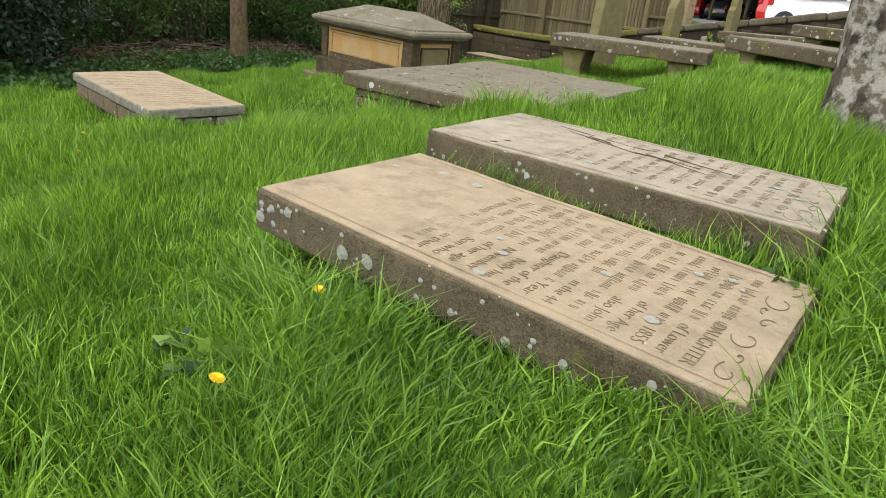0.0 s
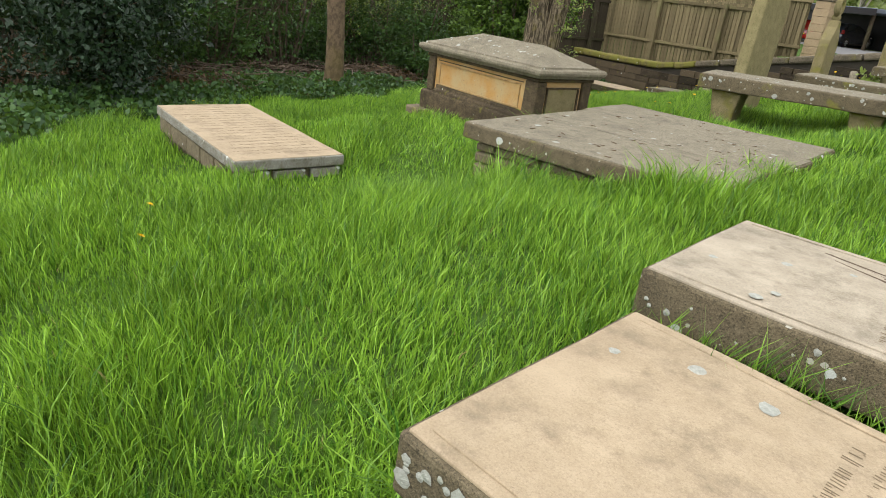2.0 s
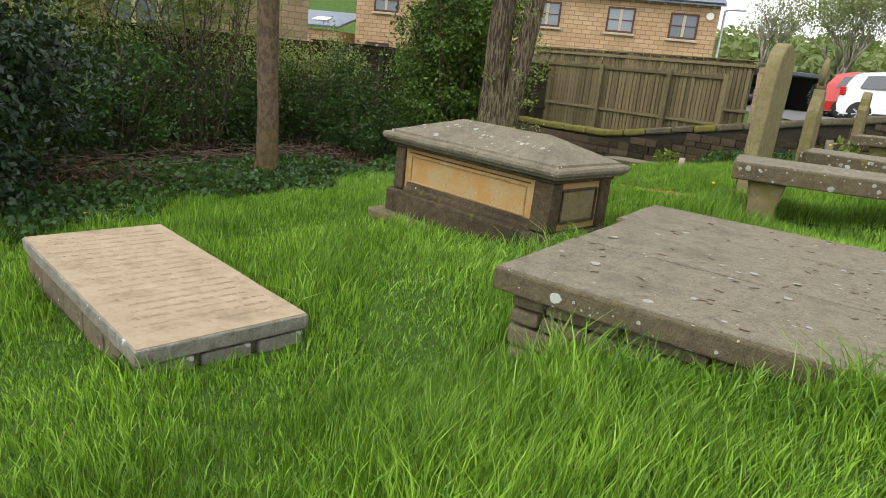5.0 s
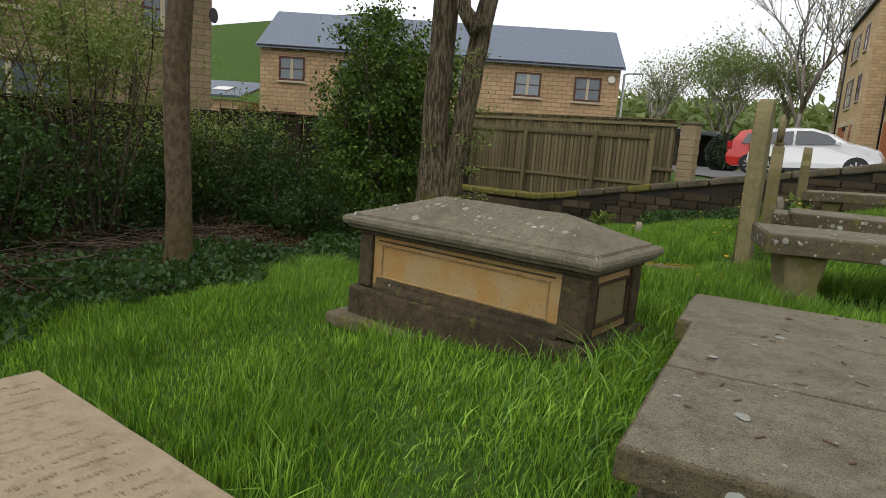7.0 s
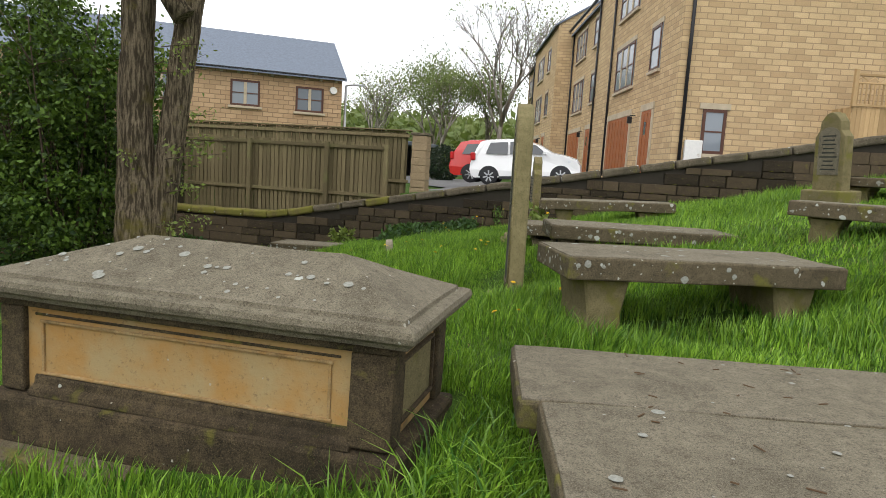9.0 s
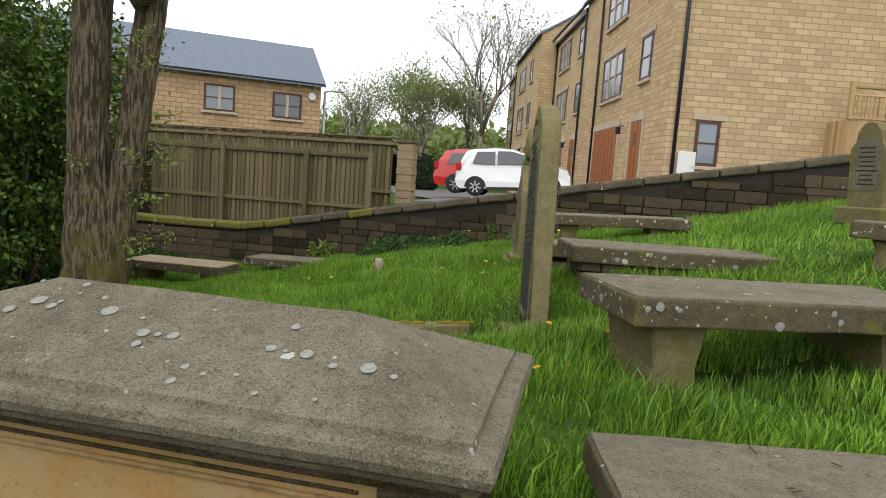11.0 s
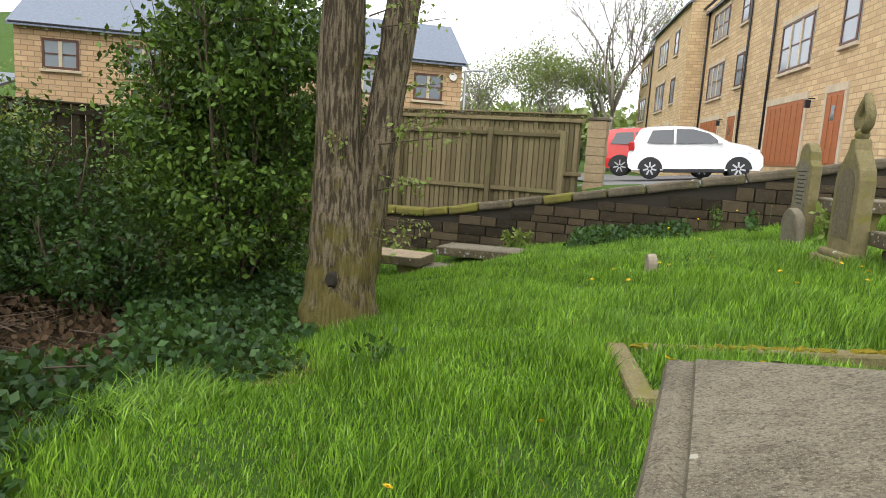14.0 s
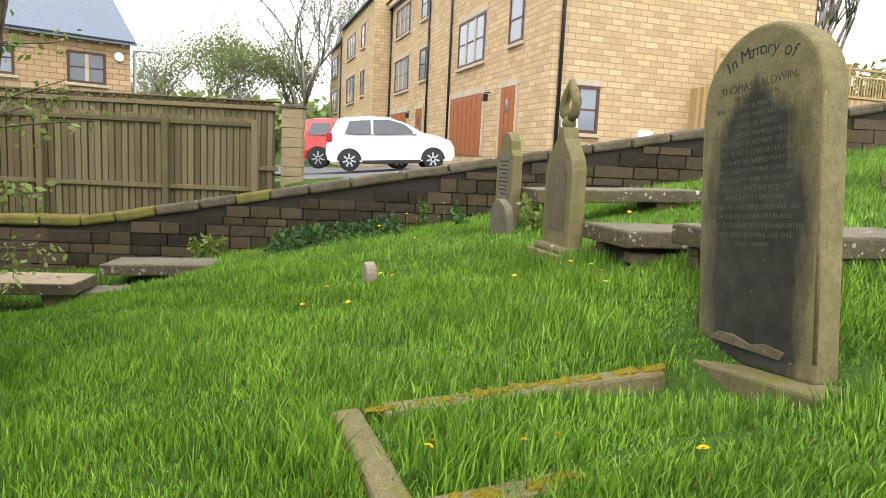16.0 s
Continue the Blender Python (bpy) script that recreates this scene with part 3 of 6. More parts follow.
# ---- houses ----
def uv_box(bm):
    """Lay metres on the walls, so that the courses run level."""
    uv = bm.loops.layers.uv.verify()
    for f in bm.faces:
        n = f.normal
        side = Vector((-n.y, n.x, 0))
        for lp in f.loops:
            p = lp.vert.co
            lp[uv].uv = (p.dot(side.normalized()), p.z) if side.length > 0.3 else (p.x, p.y)


def house_wall(name, lo, hi, material, parent, gable=0.0, along="x"):
    bm = bmesh.new()
    x0, y0, z0 = lo
    x1, y1, z1 = hi
    add_box(bm, lo, hi)
    if gable:
        if along == "x":
            ym = (y0 + y1) / 2
            for x in (x0, x1):
                v = [bm.verts.new(p) for p in ((x, y0, z1), (x, y1, z1), (x, ym, z1 + gable))]
                bm.faces.new(v)
        else:
            xm = (x0 + x1) / 2
            for y in (y0, y1):
                v = [bm.verts.new(p) for p in ((x0, y, z1), (x1, y, z1), (xm, y, z1 + gable))]
                bm.faces.new(v)
    bm.normal_update()
    uv_box(bm)
    return part(name, bm, material, parent)


def roof(lo, hi, z, rise, parent, over=0.3, along="x"):
    """Two thick slated slopes."""
    (x0, y0), (x1, y1) = lo, hi
    bm = bmesh.new()
    t = 0.12
    if along == "x":
        ym = (y0 + y1) / 2
        k = rise / (ym - y0)
        prof = [(y0 - over, z - k * over), (ym, z + rise), (y1 + over, z - k * over), (y1 + over, z - k * over + t), (ym, z + rise + t), (y0 - over, z - k * over + t)]
        a = [bm.verts.new((x0 - over * .5, y, zz)) for y, zz in prof]
        b = [bm.verts.new((x1 + over * .5, y, zz)) for y, zz in prof]
    else:
        xm = (x0 + x1) / 2
        k = rise / (xm - x0)
        prof = [(x0 - over, z - k * over), (xm, z + rise), (x1 + over, z - k * over), (x1 + over, z - k * over + t), (xm, z + rise + t), (x0 - over, z - k * over + t)]
        a = [bm.verts.new((x, y0 - over * .5, zz)) for x, zz in prof]
        b = [bm.verts.new((x, y1 + over * .5, zz)) for x, zz in prof]
    for q in ((0, 1, 4, 5), (1, 2, 3, 4)):
        bm.faces.new([a[i] for i in q])
        bm.faces.new([b[i] for i in q][::-1])
    n = 6
    for i in range(n):
        j = (i + 1) % n
        bm.faces.new((a[i], a[j], b[j], b[i]))
    bmesh.ops.recalc_face_normals(bm, faces=bm.faces[:])
    return part("roof", bm, M_SLATE, parent, "blue-grey slate roof")


def window(parent, m, w, h, lights=1, glass=None, sill=True, surround=True, bars=1, head=True):
    """Frame proud of the wall; m stands at the middle of its foot, y into the wall."""
    def put(name, bm, mt, par, label=""):
        ob = part(name, bm, mt, par, label)
        return ob
    win = put("window", box((-w / 2, -0.02, 0), (w / 2, 0.03, h)), glass or M_GLASS, parent, "brown framed casement window")
    win.matrix_local = m
    f = 0.1
    put("frame", box((-w / 2, -0.05, 0), (-w / 2 + f, -0.022, h)), M_BROWN, win)
    put("frame", box((w / 2 - f, -0.05, 0), (w / 2, -0.022, h)), M_BROWN, win)
    put("frame", box((-w / 2 + f, -0.05, 0), (w / 2 - f, -0.022, f)), M_BROWN, win)
    put("frame", box((-w / 2 + f, -0.05, h - f), (w / 2 - f, -0.022, h)), M_BROWN, win)
    for i in range(1, lights):
        x = -w / 2 + w * i / lights
        put("mullion", box((x - 0.07, -0.055, f), (x + 0.07, -0.022, h - f)), M_BROWN if lights == 1 else M_SURROUND, win)
    for b in range(bars):
        z = h * (b + 1) / (bars + 1)
        put("glazing_bar", box((-w / 2 + f, -0.045, z - 0.025), (w / 2 - f, -0.021, z + 0.025)), M_BROWN, win)
    if sill:
        put("sill", box((-w / 2 - 0.1, -0.1, -0.12), (w / 2 + 0.1, 0.02, -0.004), 0.01), M_SURROUND, win)
    if head:
        put("lintel", box((-w / 2 - 0.12, -0.03, h + 0.004), (w / 2 + 0.12, 0.02, h + 0.2), 0.01), M_SURROUND, win)
    return win


def door(parent, m, w, h, garage=False):
    d = part("garage_door" if garage else "door", box((-w / 2, -0.03, 0), (w / 2, 0.03, h)), M_DOOR, parent, "orange-brown panelled door")
    d.matrix_local = m
    n = 7 if garage else 3
    for i in range(n):
        x = -w / 2 + w * (i + 0.5) / n
        part("panel", box((x - w / n * 0.42, -0.05, 0.1), (x + w / n * 0.42, -0.028, h - 0.1), 0.01), M_DOOR, d)
    for s in (-1, 1):
        part("jamb", box((s * (w / 2 + 0.09) - 0.085, -0.04, 0), (s * (w / 2 + 0.09) + 0.085, 0.03, h)), M_SURROUND, d)
    part("lintel", box((-w / 2 - 0.2, -0.045, h + 0.004), (w / 2 + 0.2, 0.03, h + 0.26), 0.01), M_SURROUND, d)
    if not garage:
        part("glass", box((-0.12, -0.056, h * 0.62), (0.12, -0.05, h * 0.82)), M_GLASS, d)
    return d


def town_houses():
    """Three-storey terrace: x runs along the gable end, y along the street front away from the churchyard."""
    base = pose(-2.45, 26.28, 0, 0, 0, 13.6)
    hs = thing("town_house", base, "tall buff stone town house terrace with garages and brown windows", "house")
    house_wall("wall", (0, 0, -0.5), (10, 13.2, 10.9), M_HOUSE, hs, 3.2, "y")
    house_wall("wall", (-0.9, 22.0, -0.5), (9, 34, 11.2), M_HOUSE, hs, 3.0, "y")
    house_wall("wall", (0.2, 13.2, -0.5), (9.6, 22.0, 10.6), M_HOUSE, hs, 3.0, "y")
    house_wall("wall", (-0.3, 34, -0.5), (9.2, 44, 11.0), M_HOUSE, hs, 3.0, "y")
    for lo, hi, z in (((0, 0.2), (10, 13.2), 10.9), ((-0.9, 22.0), (9, 34), 11.2), ((0.2, 13.2), (9.6, 22.0), 10.6), ((-0.3, 34), (9.2, 44), 11.0)):
        roof(lo, hi, z, 3.0, hs, 0.25, "y")

    def front(y, z, x=0.0):
        return pose(x - 0.02, y, z, 0, 0, -90)
    for y0, x0 in ((0, 0), (12.0, 0.2), (22.5, -0.9), (34, -0.3)):
        s = 1.0 if y0 < 20 else 1.1
        window(hs, front(y0 + 2.7, 5.55, x0), 1.15, 1.6, 1, M_SKY_GLASS)
        window(hs, front(y0 + 7.1, 5.35, x0), 3.0, 1.85, 3, M_SKY_GLASS)
        window(hs, front(y0 + 2.7, 8.6, x0), 1.15, 1.5, 1, M_SKY_GLASS)
        window(hs, front(y0 + 7.1, 8.5, x0), 3.0, 1.6, 3, M_SKY_GLASS)
        door(hs, front(y0 + 3.05, 1.75, x0), 1.25, 2.38)
        door(hs, front(y0 + 7.4, 1.75, x0), 3.8, 2.38, True)
        lamp = part("wall_lamp", box((-0.07, -0.3, 0), (0.07, -0.12, 0.28), 0.02), M_PIPE, hs, "black wall lantern")
        lamp.matrix_local = front(y0 + 4.75, 3.75, x0)
        part("lamp_arm", box((-0.02, -0.2, 0.3), (0.02, 0.02, 0.34)), M_PIPE, lamp)
    for y, x in ((9.6, 0.0), (13.0, 0.0), (21.8, 0.2), (33.8, -0.9)):
        part("downpipe", tube([(x - 0.08, y, 1.6), (x - 0.08, y, 10.6)], [0.055, 0.055], 8), M_PIPE, hs, "black downpipe")
    part("downpipe", tube([(0.28, -0.08, 1.9), (0.28, -0.08, 10.8)], [0.06, 0.06], 8), M_PIPE, hs, "black downpipe")
    window(hs, pose(1.32, -0.02, 2.53), 0.78, 1.45, 1, M_SKY_GLASS, sill=True)
    part("meter_box", box((0.42, -0.12, 2.1), (1.0, 0.0, 2.95), 0.015), M_WHITE, hs, "white meter box")
    part("vent_box", box((3.2, -0.1, 2.35), (3.75, 0.0, 2.75), 0.015), M_WHITE, hs)
    part("eaves_gutter", box((-0.22, 0.2, 10.72), (-0.08, 44, 10.84), 0.02), M_PIPE, hs)
    return base


BASE_R = town_houses()


def timber_deck():
    m = BASE_R @ pose(5.15, -1.1, 2.2)
    d = thing("timber_deck", m, "raised new pine deck with slatted trellis balustrade", "deck")
    me = board_mesh(2.0, 0.14)
    me.materials.append(M_DECK)
    for i in range(50):
        ob = new("board", me)
        ob.parent = d
        ob.matrix_local = pose(0.07 + i * 0.145, 0, 0)
    for i in range(8):
        ob = new("board", me)
        ob.parent = d
        ob.matrix_local = pose(0, 0.1 + i * 0.145, 0, 0, 0, 90)
    part("rail", box((-0.03, -0.05, 2.02), (7.2, 0.06, 2.1), 0.01), M_DECK, d)
    part("rail", box((-0.03, -0.04, 2.95), (7.2, 0.05, 3.03), 0.01), M_DECK, d)
    part("rail", box((-0.03, -0.03, 2.72), (7.2, 0.03, 2.77), 0.01), M_DECK, d)
    for i in range(5):
        part("newel", box((i * 1.8 - 0.06, -0.06, 2.0), (i * 1.8 + 0.06, 0.06, 3.15), 0.01), M_DECK, d)
    slat = box((-0.02, -0.015, 2.1), (0.02, 0.015, 2.72))
    me2 = bpy.data.meshes.new("slat")
    slat.to_mesh(me2)
    slat.free()
    me2.materials.append(M_DECK)
    for i in range(56):
        ob = new("slat", me2)
        ob.parent = d
        ob.matrix_local = pose(0.1 + i * 0.13, 0, 0)
    cr = box((-0.15, -0.01, -0.012), (0.15, 0.01, 0.012))
    me3 = bpy.data.meshes.new("trellis_lath")
    cr.to_mesh(me3)
    cr.free()
    me3.materials.append(M_DECK)
    for i in range(40):
        ob = new("trellis_lath", me3)
        ob.parent = d
        ob.matrix_local = pose(0.12 + i * 0.178, 0, 2.86, 0, 38 if i % 2 else -38, 0)


timber_deck()


def far_house():
    ang = math.degrees(math.atan2(35.2 - 24.2, -18.2 + 33.9))
    hs = thing("stone_house", pose(-33.9, 24.2, 0, 0, 0, ang), "long two-storey tan stone house with a blue slate roof", "house")
    L, D, E = 19.2, 7.0, 5.75
    house_wall("wall", (0, 0, -0.5), (L, D, E), M_HOUSE_FAR, hs, 2.1, "x")
    roof((0, 0), (L, D), E + 0.05, 2.15, hs, 0.35, "x")
    for i in range(24):
        part("eaves_bracket", box((0.4 + i * 0.8, -0.2, E - 0.25), (0.55 + i * 0.8, 0, E - 0.08)), M_SURROUND, hs)
    for x, z, g in ((1.75, 3.95, 0), (5.0, 3.95, 0), (10.6, 3.95, 0), (14.4, 3.95, 0), (17.55, 3.9, 1)):
        window(hs, pose(x, -0.02, z), 1.4, 1.25, 2, M_GLASS if g else M_SKY_GLASS, head=False)
    for x, z in ((1.35, 1.0), (4.6, 1.0), (10.4, 1.2), (16.6, 1.0)):
        window(hs, pose(x, -0.02, z), 1.4, 1.3, 2, M_GLASS, head=False)
    door(hs, pose(14.3, -0.02, 0.3), 1.0, 2.2)
    a = part("alarm_box", tube([(0, 0, 0), (0, -0.1, 0)], [0.2, 0.18], 14), M_WHITE, hs, "round white alarm box")
    a.matrix_local = pose(18.75, -0.02, 5.1)
    part("gutter", box((-0.1, -0.35, E - 0.12), (L + 0.1, -0.24, E), 0.02), M_PIPE, hs)
    part("downpipe", box((7.9, -0.12, 0), (8.0, -0.02, E - 0.1)), M_PIPE, hs)
    # low link block at the end
    lk = thing("low_outbuilding", pose(-36.2, 21.2, 0, 0, 0, ang), "low stone outbuilding with a rooflight", "outbuilding")
    house_wall("wall", (-3, 0.5, -0.5), (2.8, 5, 2.7), M_HOUSE_FAR, lk)
    r = part("roof", box((-3.2, 0.3, 0), (2.9, 5.2, 0.12)), M_SLATE, lk)
    r.matrix_local = pose(0, 0, 2.75, 12, 0, 0)
    s = part("rooflight", box((0.8, 1.6, 0.13), (1.7, 2.6, 0.2), 0.02), M_WHITE, lk)
    s.matrix_local = pose(0, 0, 2.75, 12, 0, 0)


far_house()


def side_house():
    """The nearer house over the boundary fence; x runs along the wall that faces the churchyard."""
    hs = thing("stone_house", pose(-24.3, 15.2, 0, 0, 0, -106), "grey-buff coursed stone house beyond the boundary fence", "house")
    house_wall("wall", (0, -9, -0.5), (17, 0, 6.2), M_HOUSE_GREY, hs, 2.4, "x")
    roof((0, -9), (17, 0), 6.25, 2.4, hs, 0.35, "x")

    def face(x, z):
        return pose(x, 0.02, z, 0, 0, 180)
    window(hs, face(1.6, 4.3), 1.3, 1.45, 2, M_GLASS)
    window(hs, face(6.2, 4.5), 1.3, 1.3, 2, M_GLASS)
    window(hs, face(5.5, 1.0), 2.4, 2.0, 3, M_GLASS)
    lamp = part("wall_lamp", box((-0.1, 0.1, 0), (0.1, 0.3, 0.4), 0.03), M_PIPE, hs)
    lamp.matrix_local = pose(3.4, 0, 2.3)
    dish = part("satellite_dish", tube([(0, 0, 0), (0, 0.05, 0), (0, 0.12, 0)], [0.05, 0.19, 0.25], 16), M_PIPE, hs, "dark satellite dish")
    dish.matrix_local = pose(0.12, 0.3, 5.05, 0, 0, 40)


side_house()


# ---- tombs ----
HOLES = []  # plan rectangles in which no grass grows: x, y, half length, half width, degrees


def spot(x, y, L, W, rz, pad=0.0):
    HOLES.append((x, y, L / 2 + pad, W / 2 + pad, rz))


def lichens(parent, L, W, z, n, seed, rmin=0.012, rmax=0.05):
    """Thin crusts of lichen scattered over a flat top."""
    rng = random.Random(seed)
    for i in range(n):
        bm = bmesh.new()
        r = rng.uniform(rmin, rmax) * rng.random() ** 0.6 + 0.008
        k = 10
        c = bm.verts.new((0, 0, 0.002))
        ring = [bm.verts.new((r * (0.8 + 0.35 * rng.random()) * math.cos(6.283 * j / k), r * (0.8 + 0.35 * rng.random()) * math.sin(6.283 * j / k), 0.0005)) for j in range(k)]
        for j in range(k):
            bm.faces.new((c, ring[j], ring[(j + 1) % k]))
        ob = part("lichen_crust", bm, M_LICHEN, parent)
        ob.matrix_local = pose(rng.uniform(-L / 2, L / 2), rng.uniform(-W / 2, W / 2), z, 0, 0, rng.uniform(0, 360))


def side_lichens(parent, L, W, H, seed, z0=0.0, n=60):
    """Crusts on the upright edges of a slab, thickest towards one end."""
    rng = random.Random(seed)
    for i in range(n):
        r = rng.choice((0.005, 0.007, 0.009, 0.012, 0.015, 0.024)) * rng.uniform(0.7, 1.2)
        bm = bmesh.new()
        c = bm.verts.new((0, 0, 0.003))
        ring = [bm.verts.new((r * (0.75 + 0.4 * rng.random()) * math.cos(6.283 * j / 10), r * (0.75 + 0.4 * rng.random()) * math.sin(6.283 * j / 10), 0.0)) for j in range(10)]
        for j in range(10):
            bm.faces.new((c, ring[j], ring[(j + 1) % 10]))
        ob = part("lichen_crust", bm, M_LICHEN, parent)
        z = z0 + rng.uniform(0.03, H - 0.02)
        if i % 3:
            x = -L / 2 + 0.03 + (L - 0.06) * rng.random() ** 1.8
            ob.matrix_local = pose(x, -W / 2 - 0.004, z, 90)
        else:
            ob.matrix_local = pose(-L / 2 - 0.004, rng.uniform(-W / 2 + 0.03, W / 2 - 0.03), z, 0, -90, 0)


def engraved_lines(parent, x0, x1, W, z, lines, size, seed, material=None, said=()):
    """Weathered lettering: rows along y that read towards -y; said gives the words that can still be read at the row ends."""
    rng = random.Random(seed)
    bm = bmesh.new()
    for i in range(lines):
        x = x1 + (x0 - x1) * i / max(1, lines - 1)
        end = -W * rng.uniform(0.36, 0.42)
        y = W * rng.uniform(0.32, 0.43)
        if i < len(said) and said[i]:
            end = -W * 0.42 + len(said[i]) * size * 0.56
            words(parent, said[i], size * 1.05, pose(x - size * 0.35, -W * 0.42, z + 0.0005, 0, 0, -90), material or M_CUT_SHADE, "RIGHT", -0.0016)
        while y > end + size * 0.3:
            for j in range(rng.randint(2, 7)):
                w = size * rng.uniform(0.34, 0.55)
                if y - w < end:
                    break
                h = size * rng.choice((0.5, 0.52, 0.55, 0.8))
                m = pose(x, y - w / 2, z, 0, 0, rng.uniform(-9, 9))
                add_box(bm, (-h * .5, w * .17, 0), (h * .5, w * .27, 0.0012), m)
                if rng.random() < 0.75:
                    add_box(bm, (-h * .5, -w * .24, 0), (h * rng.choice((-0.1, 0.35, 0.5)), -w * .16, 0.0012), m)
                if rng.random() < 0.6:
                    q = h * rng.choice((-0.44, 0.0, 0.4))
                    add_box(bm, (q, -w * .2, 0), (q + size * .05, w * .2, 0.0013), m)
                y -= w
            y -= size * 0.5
    ob = part("inscription", bm, material or M_CUT_SHADE, parent, "worn engraved lettering")
    ob["kind"] = "stuff"
    return ob


def words(parent, text, size, m, material, align="CENTER", thin=0.0):
    cu = bpy.data.curves.new("letters", "FONT")
    cu.body, cu.size, cu.align_x, cu.extrude, cu.offset = text, size, align, 0.0012, thin
    tmp = new("letters", cu)
    dg = bpy.context.evaluated_depsgraph_get()
    me = bpy.data.meshes.new_from_object(tmp.evaluated_get(dg))
    bpy.data.objects.remove(tmp)
    me.materials.clear()
    me.materials.append(material)
    ob = new("lettering", me)
    ob.parent = parent
    ob.matrix_local = m
    ob["kind"] = "stuff"
    return ob


def scrollwork(parent, x, W, z, seed):
    """Engraved flourishes above the first row."""
    rng = random.Random(seed)
    for i in range(7):
        cy = -W * 0.36 + i * W * 0.12 + rng.uniform(-.02, .02)
        r, o, turn = rng.uniform(0.022, 0.05), rng.uniform(0, 6), rng.choice((-0.3, 0.3))
        dx = rng.uniform(-0.03, 0.02)
        pts = [(x + dx + (r - 0.0018 * k) * math.cos(turn * k + o), cy + (r - 0.0018 * k) * 1.7 * math.sin(turn * k + o), z) for k in range(17)]
        part("flourish", tube(pts, [0.0018] * 17, 4), M_CUT_SHADE, parent)


def ledger(name, m, L, W, H, label, top_mat, edge_mat, group="", seed=1.0, legs=True, lines=0, gap=0.1, said=(), crusts=60):
    """A flat slab, its edges of a darker stone colour than its top face; m at the middle of its foot."""
    t = thing(name, m, label, "tomb", group)
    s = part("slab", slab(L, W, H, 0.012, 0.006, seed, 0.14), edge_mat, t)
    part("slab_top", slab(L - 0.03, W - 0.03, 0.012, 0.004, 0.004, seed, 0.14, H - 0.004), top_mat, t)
    # a shallow moulded margin
    for sgn in (-1, 1):
        part("margin", box((-L / 2 + 0.05, sgn * (W / 2 - 0.055) - 0.006, H + 0.006), (L / 2 - 0.05, sgn * (W / 2 - 0.055) + 0.006, H + 0.013), 0.002), top_mat, t)
    if legs:
        for sx in (-1, 1):
            part("support", slab(0.22, W - 0.2, gap + 0.3, 0.02, 0.012, seed + sx, 0.2, -gap - 0.3), M_RUBBLE, t)
    lichens(t, L - 0.1, W - 0.1, H + 0.010, 12, int(seed * 10), 0.008, 0.026)
    side_lichens(t, L, W, H, int(seed * 20), 0.0, crusts)
    if lines:
        engraved_lines(t, -L * 0.13, L * 0.40, W, H + 0.0085, lines, 0.056, int(seed * 7), said=said)
        scrollwork(t, L * 0.45, W, H + 0.0085, int(seed * 3))
    return t


# the two ledgers at the start
A = ledger("ledger_tomb", pose(-0.235, 1.978, 0.578, 0, 2.0, 8.7), 1.83, 0.97, 0.165, "buff sandstone ledger tomb with lichened edges and engraved lettering", M_LEDGER, M_EDGE, seed=1.3, lines=15, said=("DAUGHTER", "of Lower", "1855", "of her Age", "also John", "", "in the 44", "Year", "Daughter of the", "Nelly his", "November", "of her age", "Son who", "in their", ""))
spot(-0.235, 1.978, 1.83, 0.97, 8.7)
B = ledger("ledger_tomb", pose(-0.485, 3.066, 0.685, 0, 0.5, 10.5), 1.83, 0.93, 0.165, "pale grey sandstone ledger tomb with worn lettering", M_LEDGER_PALE, M_EDGE, seed=2.1, lines=12, crusts=14)
spot(-0.43, 3.05, 1.83, 0.93, 10.5)


def low_tomb(m, L, W, H, top, label, seed):
    t = thing("low_tomb", m, label, "tomb")
    part("slab", slab(L, W, 0.085, 0.01, 0.004, seed, 0.14, H - 0.085), M_LIME, t)
    part("slab_top", slab(L - 0.02, W - 0.02, 0.01, 0.003, 0.003, seed, 0.14, H - 0.004), top, t)
    part("plinth", slab(L - 0.1, W - 0.1, H + 0.15, 0.02, 0.01, seed + 3, 0.12, -0.24), M_RUBBLE, t)
    rng = random.Random(int(seed * 9))
    for side in (-1, 1):
        x = -L / 2 + 0.03
        while x < L / 2 - 0.3:
            w = rng.uniform(0.25, 0.5)
            part("plinth_stone", slab(w - 0.015, 0.05, H - 0.12, 0.012, 0.008, rng.random() * 9, 0.15), M_RUBBLE, t).matrix_local = pose(x + w / 2, side * (W / 2 - 0.04), 0.02)
            x += w
    for side in (-1, 1):
        for i in range(3):
            part("plinth_stone", slab(0.05, W / 3 - 0.04, H - 0.12, 0.012, 0.008, i + side, 0.15), M_LIME, t).matrix_local = pose(side * (L / 2 - 0.04), -W / 3 + i * W / 3, 0.02)
    engraved_lines(t, -L * 0.42, L * 0.42, W, H + 0.0065, 19, 0.05, int(seed * 7))
    return t


low_tomb(pose(-5.95, 2.83, -0.03, 0, 0, 0.5), 2.12, 0.94, 0.27, M_LEDGER, "low tan ledger tomb on a stone plinth, lettering over its top", 3.3)
spot(-5.92, 2.83, 2.12, 0.94, 0.5)


def loft(profile, L, W):
    """Rings of a rectangle with chosen insets and heights: inset, z."""
    bm = bmesh.new()
    rings = []
    for ins, z in profile:
        x, y = L / 2 - ins, W / 2 - ins
        rings.append([bm.verts.new(p) for p in ((-x, -y, z), (x, -y, z), (x, y, z), (-x, y, z))])
    for a, b in zip(rings, rings[1:]):
        for k in range(4):
            bm.faces.new((a[k], a[(k + 1) % 4], b[(k + 1) % 4], b[k]))
    bm.faces.new(rings[0][::-1])
    return bm, rings[-1]


